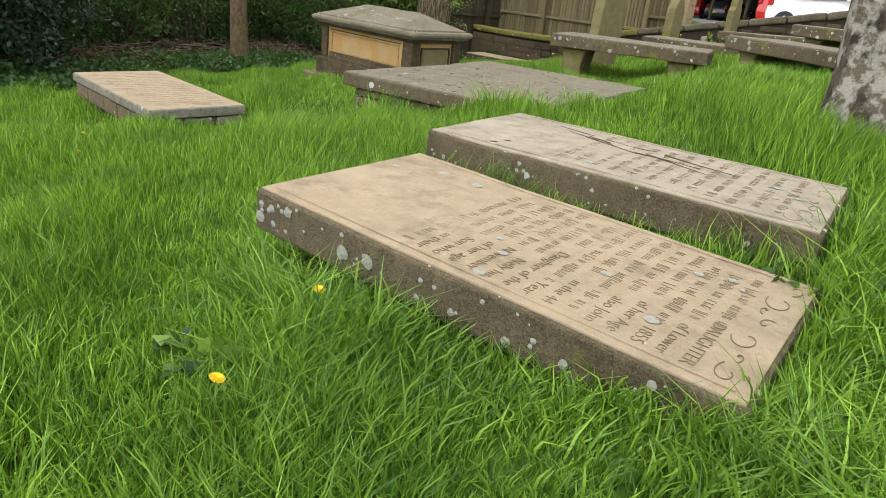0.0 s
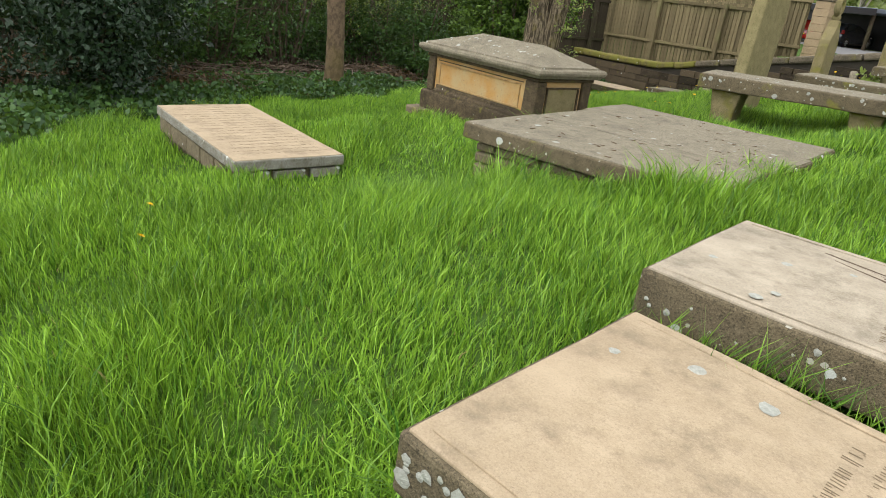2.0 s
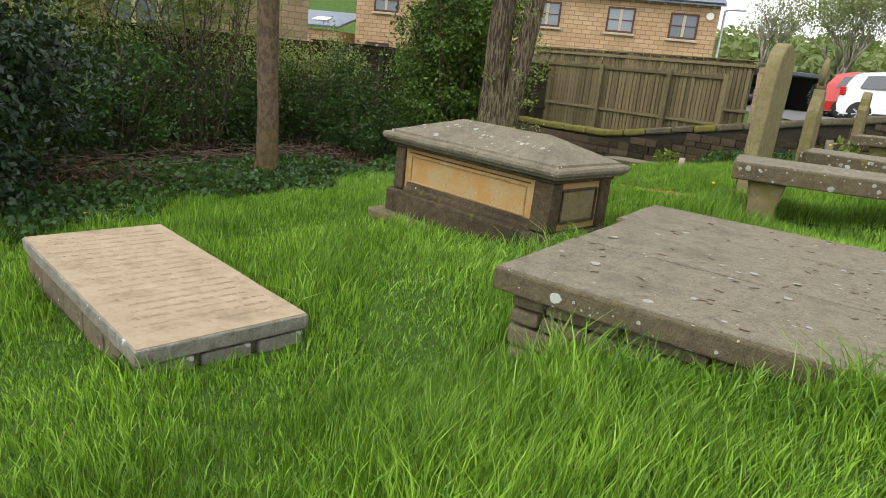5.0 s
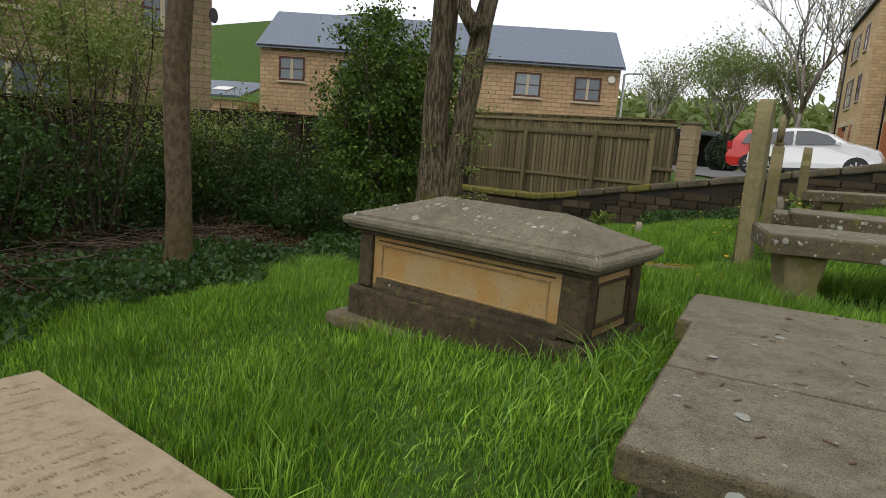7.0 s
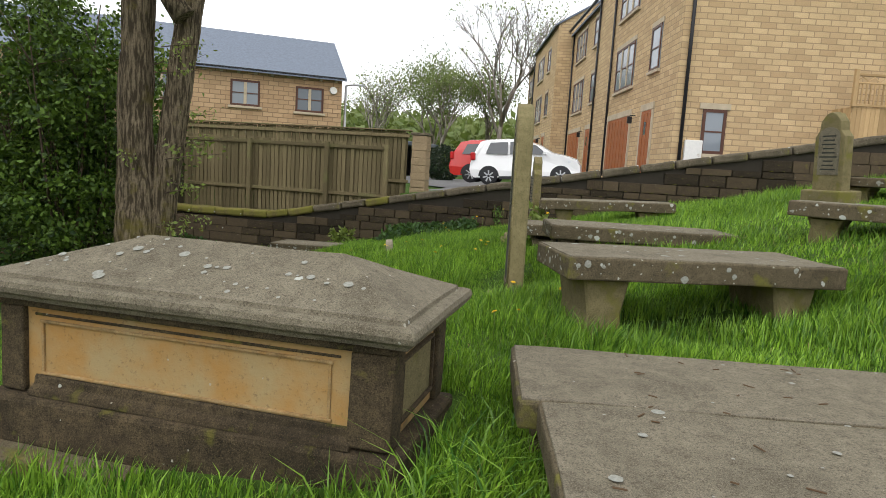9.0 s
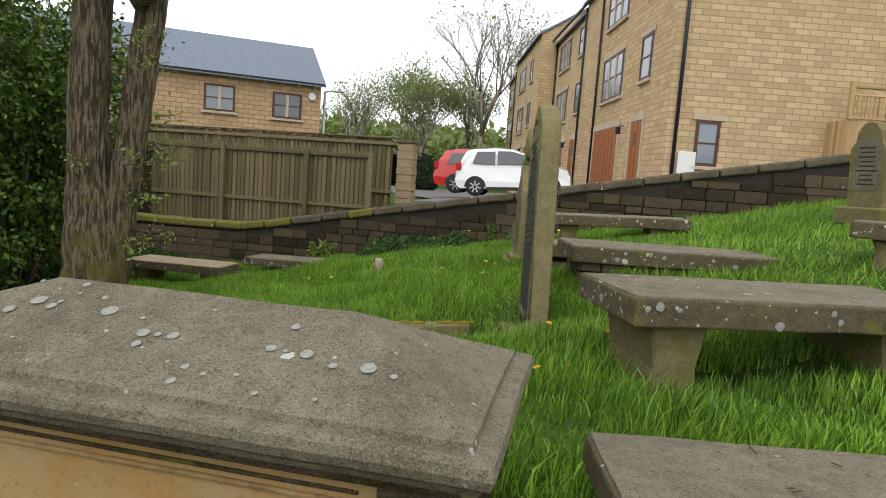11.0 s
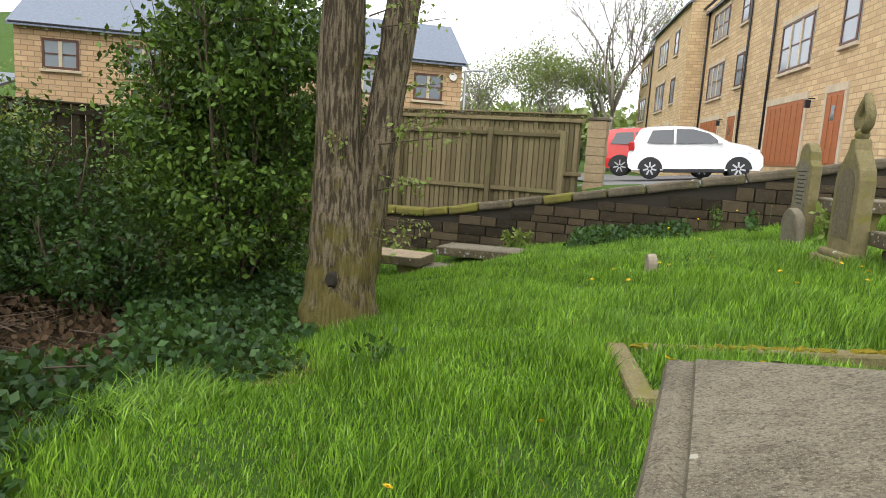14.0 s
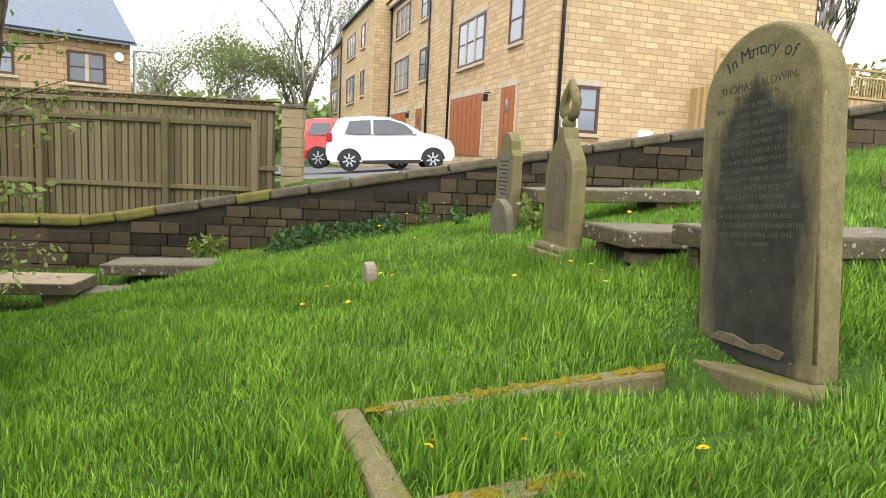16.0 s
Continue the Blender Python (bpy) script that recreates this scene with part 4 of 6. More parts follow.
def chest_tomb():
    # origin at the lid's middle on the ground
    L, W = 2.13, 0.99
    m = pose(-5.905, 5.88, 0.24, 0, 0, -0.2)
    t = thing("chest_tomb", m, "sandstone chest tomb with a hipped grey lid and ochre panels", "tomb")
    zl = 0.64  # underside of the lid
    bm, ring = loft([(0.09, zl), (0.04, zl + 0.012), (0.03, zl + 0.03), (0.008, zl + 0.045), (0.0, zl + 0.07), (0.008, zl + 0.093), (0.03, zl + 0.105), (0.058, zl + 0.102), (0.062, zl + 0.103), (0.066, zl + 0.122)], L, W)
    r0, r1 = bm.verts.new((-0.475, 0.0, zl + 0.29)), bm.verts.new((0.56, 0.0, zl + 0.29))
    a, b, c, d = ring
    bm.faces.new((a, b, r1, r0))
    bm.faces.new((b, c, r1))
    bm.faces.new((c, d, r0, r1))
    bm.faces.new((d, a, r0))
    bmesh.ops.recalc_face_normals(bm, faces=bm.faces[:])
    bmesh.ops.subdivide_edges(bm, edges=[e for e in bm.edges if e.calc_length() > 0.25], cuts=7, use_grid_fill=True)
    wear(bm, 0.006, 3.0, 4)
    part("lid", bm, M_GREY, t, "grey hipped lid with a rounded moulding")
    bl, bw = 1.92, 0.80
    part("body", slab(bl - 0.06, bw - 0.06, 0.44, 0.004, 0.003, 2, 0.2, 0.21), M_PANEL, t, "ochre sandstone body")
    part("plinth", slab(bl + 0.10, bw + 0.10, 0.24, 0.025, 0.010, 5, 0.12, -0.04), M_DARK, t, "dark moulded plinth")
    for sy in (-1, 1):
        bm = prism([(0, 0.2), (0.055, 0.2), (0.05, 0.225), (0.015, 0.245), (0.012, 0.275), (0, 0.29)], -bl / 2 + 0.17, bl / 2 - 0.17, 0.003)
        part("base_moulding", wear(bm, 0.003, 5), M_DARK, t).matrix_local = pose(0, sy * (bw / 2 - 0.03), 0, 0, 0, 90 * sy)
    part("footing", slab(bl + 0.34, bw + 0.34, 0.10, 0.02, 0.01, 8, 0.15, -0.12), M_RUBBLE, t)
    part("cornice", slab(bl + 0.03, bw + 0.03, 0.03, 0.01, 0.003, 7, 0.2, zl - 0.03), M_DARK, t)
    for sx in (-1, 1):
        for sy in (-1, 1):
            p = part("pilaster", slab(0.19 if sx > 0 else 0.13, 0.13, 0.405, 0.012, 0.007, sx * 2 + sy, 0.06, 0.205), M_DARK, t, "blackened corner pilaster")
            p.location = (sx * (bl / 2 - (0.095 if sx > 0 else 0.065)), sy * (bw / 2 - 0.065), 0)
    # thin moulded frames round the sunk panels
    pl = bl - 0.50
    for sy in (-1, 1):
        y = sy * (bw / 2 - 0.03)
        for z in (0.292, 0.535):
            part("panel_moulding", slab(pl + 0.03, 0.022, 0.014, 0.004, 0.002, z, 0.3, z), M_OCHRE, t).location = (-0.03, y, 0)
        part("panel_moulding", slab(pl + 0.09, 0.014, 0.012, 0.004, 0.002, 2, 0.3, 0.565), M_DARK, t).location = (-0.03, y, 0)
        for x in (-pl / 2 - 0.03, pl / 2 - 0.03):
            part("panel_moulding", slab(0.014, 0.022, 0.23, 0.004, 0.002, x, 0.3, 0.306), M_OCHRE, t).location = (x, y, 0)
    pw = bw - 0.38
    for sx in (-1, 1):
        x = sx * (bl / 2 - 0.03)
        part("end_panel", slab(0.02, pw, 0.24, 0.006, 0.003, 4, 0.2, 0.29), M_GREEN, t).location = (x, 0, 0)
        for z in (0.27, 0.535):
            part("panel_moulding", slab(0.04, pw + 0.06, 0.018, 0.006, 0.002, z, 0.3, z), M_DARK, t).location = (x, 0, 0)
        for y in (-pw / 2 - 0.02, pw / 2 + 0.02):
            part("panel_moulding", slab(0.04, 0.018, 0.245, 0.006, 0.002, y, 0.3, 0.289), M_DARK, t).location = (x, y, 0)
    # lichen on the lid's slopes
    rng = random.Random(12)
    up = zl + 0.122
    for i in range(58):
        x, v = rng.uniform(-0.88, 0.88), rng.uniform(0.06, 0.94)
        front = rng.random() < 0.7
        ymax = W / 2 - 0.06
        yy = ymax * (1 - v)
        if (1.005 + x) * 0.94 < v * 0.5 or (1.005 - x) * 1.1 < v * 0.5:
            continue
        ang = math.degrees(math.atan2(0.168, ymax))
        bm = bmesh.new()
        r = rng.choice((0.006, 0.007, 0.008, 0.010, 0.012, 0.016, 0.016, 0.026)) * rng.uniform(0.8, 1.2)
        c = bm.verts.new((0, 0, 0.0025))
        ring = [bm.verts.new((r * (0.9 + 0.2 * rng.random()) * math.cos(6.283 * j / 16), r * (0.9 + 0.2 * rng.random()) * math.sin(6.283 * j / 16), 0.001)) for j in range(16)]
        for j in range(16):
            bm.faces.new((c, ring[j], ring[(j + 1) % 16]))
        ob = part("lichen_crust", bm, M_LICHEN, t)
        s = -1 if front else 1
        ob.matrix_local = pose(x, s * yy, up + 0.168 * v + 0.003, (ang if front else -ang)) @ pose(0, 0, 0, 0, 0, rng.uniform(0, 360))
    spot(-5.905, 5.88, 2.1, 1.0, 0, 0.02)


chest_tomb()


def double_tomb():
    """Two broad slabs on rubble walls; x runs along the slabs."""
    ang = 10.8
    m = pose(-4.06, 3.87, 0.0, 0, 0, ang)
    t = thing("double_tomb", m, "broad double ledger tomb of grey slabs on rubble stone walls", "tomb")
    zt = 0.69
    for x0, y0, x1, y1, z, sd in ((0.0, 0.0, 2.0, 0.93, zt, 1), (0.0, 0.937, 2.04, 1.83, zt - 0.003, 3), (-0.075, 1.845, 2.0, 2.68, zt - 0.01, 2)):
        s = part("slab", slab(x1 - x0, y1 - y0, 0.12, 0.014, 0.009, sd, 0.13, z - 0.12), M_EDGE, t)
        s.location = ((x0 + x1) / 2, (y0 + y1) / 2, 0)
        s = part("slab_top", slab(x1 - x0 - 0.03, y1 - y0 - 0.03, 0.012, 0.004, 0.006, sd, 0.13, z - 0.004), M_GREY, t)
        s.location = ((x0 + x1) / 2, (y0 + y1) / 2, 0)
    part("wall_core", slab(1.85, 2.4, 0.75, 0.02, 0.01, 4, 0.3, -0.2), M_JOINT, t).location = (1.03, 1.34, 0)
    rng = random.Random(31)

    def course(a, b, z, h):
        a, b = Vector(a), Vector(b)
        n = (b - a).length
        d = (b - a) / n
        s = 0.0
        while s < n - 0.05:
            w = min(rng.uniform(0.12, 0.42), n - s)
            p = a + d * (s + w / 2)
            ob = part("wall_stone", slab(w - 0.014, 0.12, h - 0.014, 0.018, 0.012, rng.random() * 20, 0.12), M_RUBBLE, t)
            ob.matrix_local = pose(p.x, p.y, z, 0, 0, math.degrees(math.atan2(d.y, d.x)) + rng.uniform(-2, 2))
            s += w
    z = 0.05
    for h in (0.13, 0.10, 0.12, 0.09, 0.075):
        course((0.09, 0.12, 0), (2.0, 0.12, 0), z, h)
        course((0.12, 0.14, 0), (0.12, 1.84, 0), z, h)
        course((0.05, 1.9, 0), (0.05, 2.6, 0), z, h)
        z += h
    rng = random.Random(4)
    for i in range(80):
        bm = bmesh.new()
        r = rng.choice((0.005, 0.006, 0.009, 0.012, 0.02)) * rng.uniform(0.7, 1.3)
        c = bm.verts.new((0, 0, 0.0025))
        ring = [bm.verts.new((r * (0.9 + 0.2 * rng.random()) * math.cos(6.283 * j / 16), r * (0.9 + 0.2 * rng.random()) * math.sin(6.283 * j / 16), 0.001)) for j in range(16)]
        for j in range(16):
            bm.faces.new((c, ring[j], ring[(j + 1) % 16]))
        ob = part("lichen_crust", bm, M_LICHEN, t)
        ob.matrix_local = pose(rng.uniform(0.05, 1.9), rng.uniform(0.05, 2.6), zt + 0.011, 0, 0, rng.uniform(0, 360))
    rng = random.Random(14)
    for i in range(60):
        l = rng.uniform(0.02, 0.06)
        bm = box((-l / 2, -0.003, 0), (l / 2, 0.003, 0.004))
        ob = part("fallen_scale", bm, M_LITTER, t)
        ob.matrix_local = pose(rng.uniform(0.1, 1.8), rng.uniform(0.1, 2.6), zt + 0.011, 0, 0, rng.gauss(10, 40))
    c = m @ Vector((0.99, 1.34, 0))
    spot(c.x, c.y, 1.9, 2.62, ang)
    for lx, ly, a, b in ((0.35, 0.0, 0.8, 0.2),):
        c = m @ Vector((lx, ly, 0))
        spot(c.x, c.y, a, b, ang)


double_tomb()


def table_tomb(name, x, y, rz, L, W, z_top, H, label, seed, top=None, legs=((-0.68, 0.26), (0.68, 0.26)), tilt=0.0, lines=0, solid=False):
    zg = gz(x, y) - 0.06
    t = thing(name, pose(x, y, zg, 0, tilt, rz), label, "tomb")
    z = z_top - H - zg
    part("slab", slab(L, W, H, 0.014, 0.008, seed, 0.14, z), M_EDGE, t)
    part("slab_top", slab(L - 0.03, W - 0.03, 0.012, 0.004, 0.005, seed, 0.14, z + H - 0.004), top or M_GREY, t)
    lichens(t, L - 0.15, W - 0.12, z + H + 0.010, 14, int(seed * 5), 0.01, 0.035)
    side_lichens(t, L, W, H, int(seed * 31), z, 26)
    if solid:
        rng = random.Random(int(seed * 3))
        part("core", slab(L - 0.3, W - 0.3, z + 0.25, 0.02, 0.01, seed, 0.3, -0.25), M_JOINT, t)
        for sy in (-1, 1):
            zz = -0.05
            while zz < z - 0.06:
                h = min(rng.uniform(0.09, 0.15), z - zz)
                xx = -L / 2 + 0.1
                while xx < L / 2 - 0.12:
                    w = rng.uniform(0.15, 0.4)
                    part("support_stone", slab(w - 0.014, 0.13, h - 0.012, 0.015, 0.012, rng.random() * 30, 0.15), M_RUBBLE, t).matrix_local = pose(xx + w / 2, sy * (W / 2 - 0.14), zz)
                    xx += w
                zz += h
    else:
        for lx, lw in legs:
            bm = prism([(-lw * .62, -0.3), (lw * .62, -0.3), (lw * .45, z * 0.45), (lw * .62, z - 0.003), (-lw * .62, z - 0.003), (-lw * .45, z * 0.45)], -W / 2 + 0.1, W / 2 - 0.1, 0.015)
            part("leg", bm, M_GREEN, t).matrix_local = pose(lx, 0, 0)
    spot(x, y, L * (0.9 if solid else 0.5), W * (0.8 if solid else 0.3), rz)
    return t


def corner_table(fx, fy, rz, L, W):
    c, s = math.cos(radians(rz)), math.sin(radians(rz))
    return fx + c * L / 2 - s * W / 2, fy + s * L / 2 + c * W / 2


X0, Y0 = corner_table(-4.42, 7.4, 21, 1.97, 0.8)
table_tomb("table_tomb", X0, Y0, 21, 1.97, 0.8, 1.06, 0.15, "grey stone table tomb on two thick legs", 5.1)
X0, Y0 = corner_table(-4.8, 10.3, 12, 2.05, 0.85)
table_tomb("table_tomb", X0, Y0, 12, 2.05, 0.85, 1.03, 0.15, "low grey table tomb on rubble supports", 6.2, solid=True)
X0, Y0 = corner_table(-5.35, 14.2, 4, 2.2, 0.8)
table_tomb("table_tomb", X0, Y0, 4, 2.2, 0.8, 1.17, 0.15, "weathered table tomb near the boundary wall", 7.3, tilt=-2)


# ---- headstones ----
def arch(w, h, spring, n=14, shoulder=0.0):
    """Round-headed outline, foot at z = 0."""
    pts = [(-w / 2, 0), (w / 2, 0), (w / 2, spring)]
    if shoulder:
        pts += [(w / 2 - shoulder, spring)]
    r, ry = w / 2 - shoulder, h - spring
    for i in range(1, n):
        a = math.pi * i / n
        pts.append((r * math.cos(a), spring + ry * math.sin(a)))
    if shoulder:
        pts += [(-w / 2 + shoulder, spring)]
    pts.append((-w / 2, spring))
    return pts


def soot_stained():
    """Algae-green stone; a soft-edged soot stain hangs down the middle of the face."""
    k = Mat("soot_stained_headstone", 0.92, 0, 0.2)
    c = k.mix(k.grey(k.noise(9, 7, 0.7), 0.35, 0.68), (0.15, 0.13, 0.06), (0.225, 0.19, 0.095))
    c = k.mix(k.math("MULTIPLY", k.grey(k.noise(55, 5, 0.7), 0.5, 0.68), 0.5), c, (0.07, 0.062, 0.03))
    p = k.node("ShaderNodeSeparateXYZ", Vector=k.coords())
    across = k.math("ABSOLUTE", p.outputs[0])
    drip = k.noise(7, 5, 0.65, stretch=(1, 1, 0.22))
    side = k.math("ADD", k.math("MULTIPLY", across, 1.3), k.math("MULTIPLY", drip, 0.55))
    top = k.math("ADD", k.math("MULTIPLY", k.math("MAXIMUM", k.math("SUBTRACT", p.outputs[2], 0.95), 0.0), 0.25), k.math("MULTIPLY", k.math("MAXIMUM", k.math("SUBTRACT", p.outputs[2], 1.38), 0.0), 1.6))
    foot = k.math("MAXIMUM", k.math("SUBTRACT", 0.12, p.outputs[2]), 0.0)
    edge = k.math("ADD", k.math("ADD", side, top), foot)
    front = k.math("LESS_THAN", p.outputs[1], -0.02)
    stain = k.math("MULTIPLY", k.math("SUBTRACT", 1.0, k.grey(edge, 0.68, 0.86)), front)
    c = k.mix(k.math("MULTIPLY", stain, 0.93), c, k.mix(k.grey(k.noise(6, 6), 0.4, 0.7), (0.022, 0.024, 0.021), (0.05, 0.052, 0.044)))
    c = k.mix(k.math("MULTIPLY", k.spots(30, 0.22, 0.12), 0.6), c, (0.3, 0.3, 0.24))
    k.colour(c)
    k.bump(k.math("ADD", k.noise(30, 6), k.math("MULTIPLY", k.noise(90, 4), 0.4)), 0.5, 0.008)
    return k.m


M_HEADSTONE = soot_stained()
M_INK_PALE = plain("weathered_letter", (0.10, 0.10, 0.072), 0.95)


def headstone():
    # x runs along the face, -y is the face
    m = pose(-5.08, 9.60, 0.33, 0, 0, -80) @ pose(0, 0, 0, 0, -6.0, 0)
    t = thing("headstone", m, "tall round-headed headstone, soot-black face with engraved lettering", "headstone")
    w, h = 0.92, 1.90
    part("base", slab(1.34, 0.5, 0.42, 0.02, 0.006, 3, 0.15, -0.38), M_GREEN, t, "algae-stained stone base")
    st = part("stone", wear(prism(arch(w, h, h - 0.42, 26), -0.075, 0.085, 0.028, 3), 0.004, 2), M_HEADSTONE, t, "algae-green stone with a soot-black stain")
    st.location = (0, 0, 0.03)
    for sx in (-1, 1):
        part("edge_moulding", tube([(sx * (w / 2 - 0.012), -0.062, 0.14), (sx * (w / 2 - 0.012), -0.062, h - 0.42)], [0.011, 0.011], 8), M_GREEN, t)
    part("spalled_patch", wear(prism([(-0.31, 0.15), (0.24, 0.12), (0.27, 0.17), (0.12, 0.185), (0.02, 0.165), (-0.12, 0.205), (-0.25, 0.2), (-0.32, 0.17)], -0.085, -0.07, 0.003), 0.008, 9), M_RUBBLE, t, "flaked bare stone patch")
    F = lambda z: pose(0, -0.0755, z, 90, 0, 0)
    # the first line follows the round head
    text, n = "In Memory of", 12
    for i, ch in enumerate(text):
        if ch != " ":
            a = radians(118 - 56 * i / (n - 1) + (-2))
            words(t, ch, 0.105, pose(0.50 * math.cos(a), -0.0755, 1.26 + 0.50 * math.sin(a), 90, 0, 0) @ pose(0, 0, 0, 0, 0, math.degrees(a) - 90), M_INK_DARK)
    rows = (("THOMAS BALDWIN,", 0.070), ("OF LOWER TOWN,", 0.042), ("SON OF JAMES & MARY BALDWIN,", 0.046), ("WHO DIED MAY 2ND 1834,", 0.044), ("AGED 18 YEARS.", 0.044),
            ("ALSO OF THE ABOVE NAMED JAMES BALDWIN,", 0.043), ("WHO DIED NOVEMBER 1ST 1838,", 0.043), ("IN THE 50TH YEAR OF HIS AGE.", 0.043),
            ("ALSO OF THE ABOVE NAMED MARY BALDWIN,", 0.043), ("WHO DIED NOVEMBER 25TH 1856,", 0.043), ("IN THE 60TH YEAR OF HER AGE.", 0.043),
            ("ALSO OF FEATHER SON OF", 0.046), ("JAMES & BETTY BALDWIN,", 0.043), ("OF OXENHOPE, WHO DIED DECEMBER 2ND 1849,", 0.041), ("IN THE 19TH YEAR OF HIS AGE.", 0.043),
            ("ALSO OF ELIZABETH THEIR DAUGHTER,", 0.043), ("WHO DIED DECEMBER 21ST 1843,", 0.041), ("AGED 3 WEEKS.", 0.041))
    z = 1.585
    for line, size in rows:
        words(t, line, size * 0.94, F(z), M_INK_DARK if z > 1.5 else M_INK_PALE, "CENTER", -0.0007)
        z -= 0.0515
    spot(-5.14, 9.6, 1.36, 0.55, -80)


headstone()


def kerbed_grave():
    m = pose(-6.30, 9.02, -0.075, 0, 0, 16) @ pose(0, 0, 0, 0, -3.4, 0)
    L, W = 1.72, 0.90
    t = thing("grave_kerb", m, "rectangular stone grave kerb with yellow moss", "grave kerb")
    for (x, y, l, w, s) in ((0.04, -W / 2, L + 0.16, 0.13, 1), (0.05, W / 2, L - 0.1, 0.13, 2), (-L / 2 - 0.07, 0.0, 0.14, W + 0.13, 3)):
        part("kerb_stone", slab(l, w, 0.3, 0.024, 0.011, s, 0.09, 0.05), M_GREEN, t).location = (x, y, 0)
    for y in (-W / 2 - 0.03, W / 2 - 0.03):
        c = m @ Vector((0, y, 0))
        spot(c.x, c.y, L + 0.2, 0.2, 16)
    c = m @ Vector((-L / 2 - 0.07, 0, 0))
    spot(c.x, c.y, 0.22, W + 0.2, 16)
    rng = random.Random(3)
    for i in range(90):
        x = rng.uniform(-0.8, 0.9)
        y = rng.choice((-W / 2, W / 2))
        bm = bmesh.new()
        bmesh.ops.create_icosphere(bm, subdivisions=2, radius=1.0, matrix=pose(0, 0, 0.35) @ Matrix.Diagonal((rng.uniform(0.02, 0.085), rng.uniform(0.015, 0.04), 0.012, 1)))
        wear(bm, 0.02, 22.0, i)
        part("moss_cushion", bm, M_MOSS, t, "yellow-green moss").matrix_local = pose(x, y + rng.uniform(-.02, .02), 0, 0, 0, rng.uniform(-12, 12))


kerbed_grave()


def gothic_stone():
    m = pose(-5.48, 12.5, 0.45, 0, 0, -79)
    t = thing("headstone", m, "slender gothic headstone with a carved finial, green with algae", "headstone")
    part("base", slab(0.72, 0.42, 0.26, 0.02, 0.006, 2, 0.15, -0.1), M_GREEN, t)
    part("base_weathering", slab(0.62, 0.32, 0.08, 0.03, 0.004, 3, 0.15, 0.15), M_GREEN, t)
    ogee = [(-0.29, 0.2), (0.29, 0.2), (0.29, 0.95), (0.26, 1.05), (0.17, 1.16), (0.09, 1.25), (0.055, 1.36), (-0.055, 1.36), (-0.09, 1.25), (-0.17, 1.16), (-0.26, 1.05), (-0.29, 0.95)]
    part("stone", wear(prism(ogee, -0.08, 0.08, 0.015, 2), 0.004, 3), M_GREEN, t)
    part("sunk_panel", prism(arch(0.40, 0.72, 0.52, 12), -0.0865, -0.079), M_RUBBLE, t).location = (0, 0, 0.36)
    bm = bmesh.new()
    bmesh.ops.create_uvsphere(bm, u_segments=12, v_segments=8, radius=0.07)
    part("ball", bm, M_GREEN, t, smooth=True).location = (0, 0, 1.40)
    for s in (-1, 1):
        pts = [(s * 0.02, 0, 1.42), (s * 0.11, 0, 1.5), (s * 0.13, 0, 1.6), (s * 0.06, 0, 1.7), (0, 0, 1.8)]
        part("finial_scroll", tube(pts, [0.04, 0.05, 0.05, 0.045, 0.03], 8), M_GREEN, t)
    spot(-5.48, 12.5, 0.6, 0.35, -79)


gothic_stone()


def pointed_stone(x, y, rz, w, h, label, lean=0.0, zb=None):
    t = thing("headstone", pose(x, y, gz(x, y) if zb is None else zb, lean, 0, rz), label, "headstone")
    part("base", slab(w + 0.16, 0.36, 0.22, 0.02, 0.006, 5, 0.15, -0.1), M_GREEN, t)
    out = [(-w / 2, 0.1), (w / 2, 0.1), (w / 2, h - 0.32), (w * 0.36, h - 0.24), (w * 0.33, h - 0.12), (w * 0.16, h - 0.02), (0, h), (-w * 0.16, h - 0.02), (-w * 0.33, h - 0.12), (-w * 0.36, h - 0.24), (-w / 2, h - 0.32)]
    part("stone", wear(prism(out, -0.07, 0.07, 0.014, 2), 0.004, 3), M_GREEN, t)
    part("sunk_panel", prism(arch(w * 0.7, h * 0.55, h * 0.55 - 0.12, 10), -0.0765, -0.069), M_GREY, t).location = (0, 0, h * 0.28)
    bm = bmesh.new()
    rng = random.Random(int(w * 100))
    for i in range(9):
        z = h * 0.72 - i * 0.055
        s = w * rng.uniform(0.15, 0.3)
        add_box(bm, (-s, -0.078, z), (s, -0.0775, z + 0.018))
    part("lettering", bm, M_INK_DARK, t)["kind"] = "stuff"
    spot(x, y, w, 0.3, rz)


pointed_stone(-5.55, 15.2, -79, 0.62, 1.45, "pale pointed headstone green with algae", zb=0.42)
pointed_stone(-1.35, 13.0, -62, 0.5, 1.15, "small shouldered headstone leaning on the slope", 4, zb=1.47)


def foot_stone():
    x, y = -7.34, 12.35
    t = thing("foot_stone", pose(x, y, gz(x, y), 3, 2, -70), "small worn footstone peg in the grass", "footstone")
    part("peg", wear(prism(arch(0.16, 0.24, 0.14, 8), -0.05, 0.05, 0.012, 2), 0.01, 6), M_LEDGER_PALE, t)


foot_stone()


def low_round_stone():
    x, y = -5.72, 14.5
    t = thing("foot_stone", pose(x, y, gz(x, y) - 0.05, 4, 0, -70), "low rounded grey stone beside the pointed headstone", "footstone")
    part("stone", wear(prism(arch(0.42, 0.5, 0.26, 12), -0.06, 0.06, 0.02, 2), 0.012, 4), M_GREY, t)


low_round_stone()


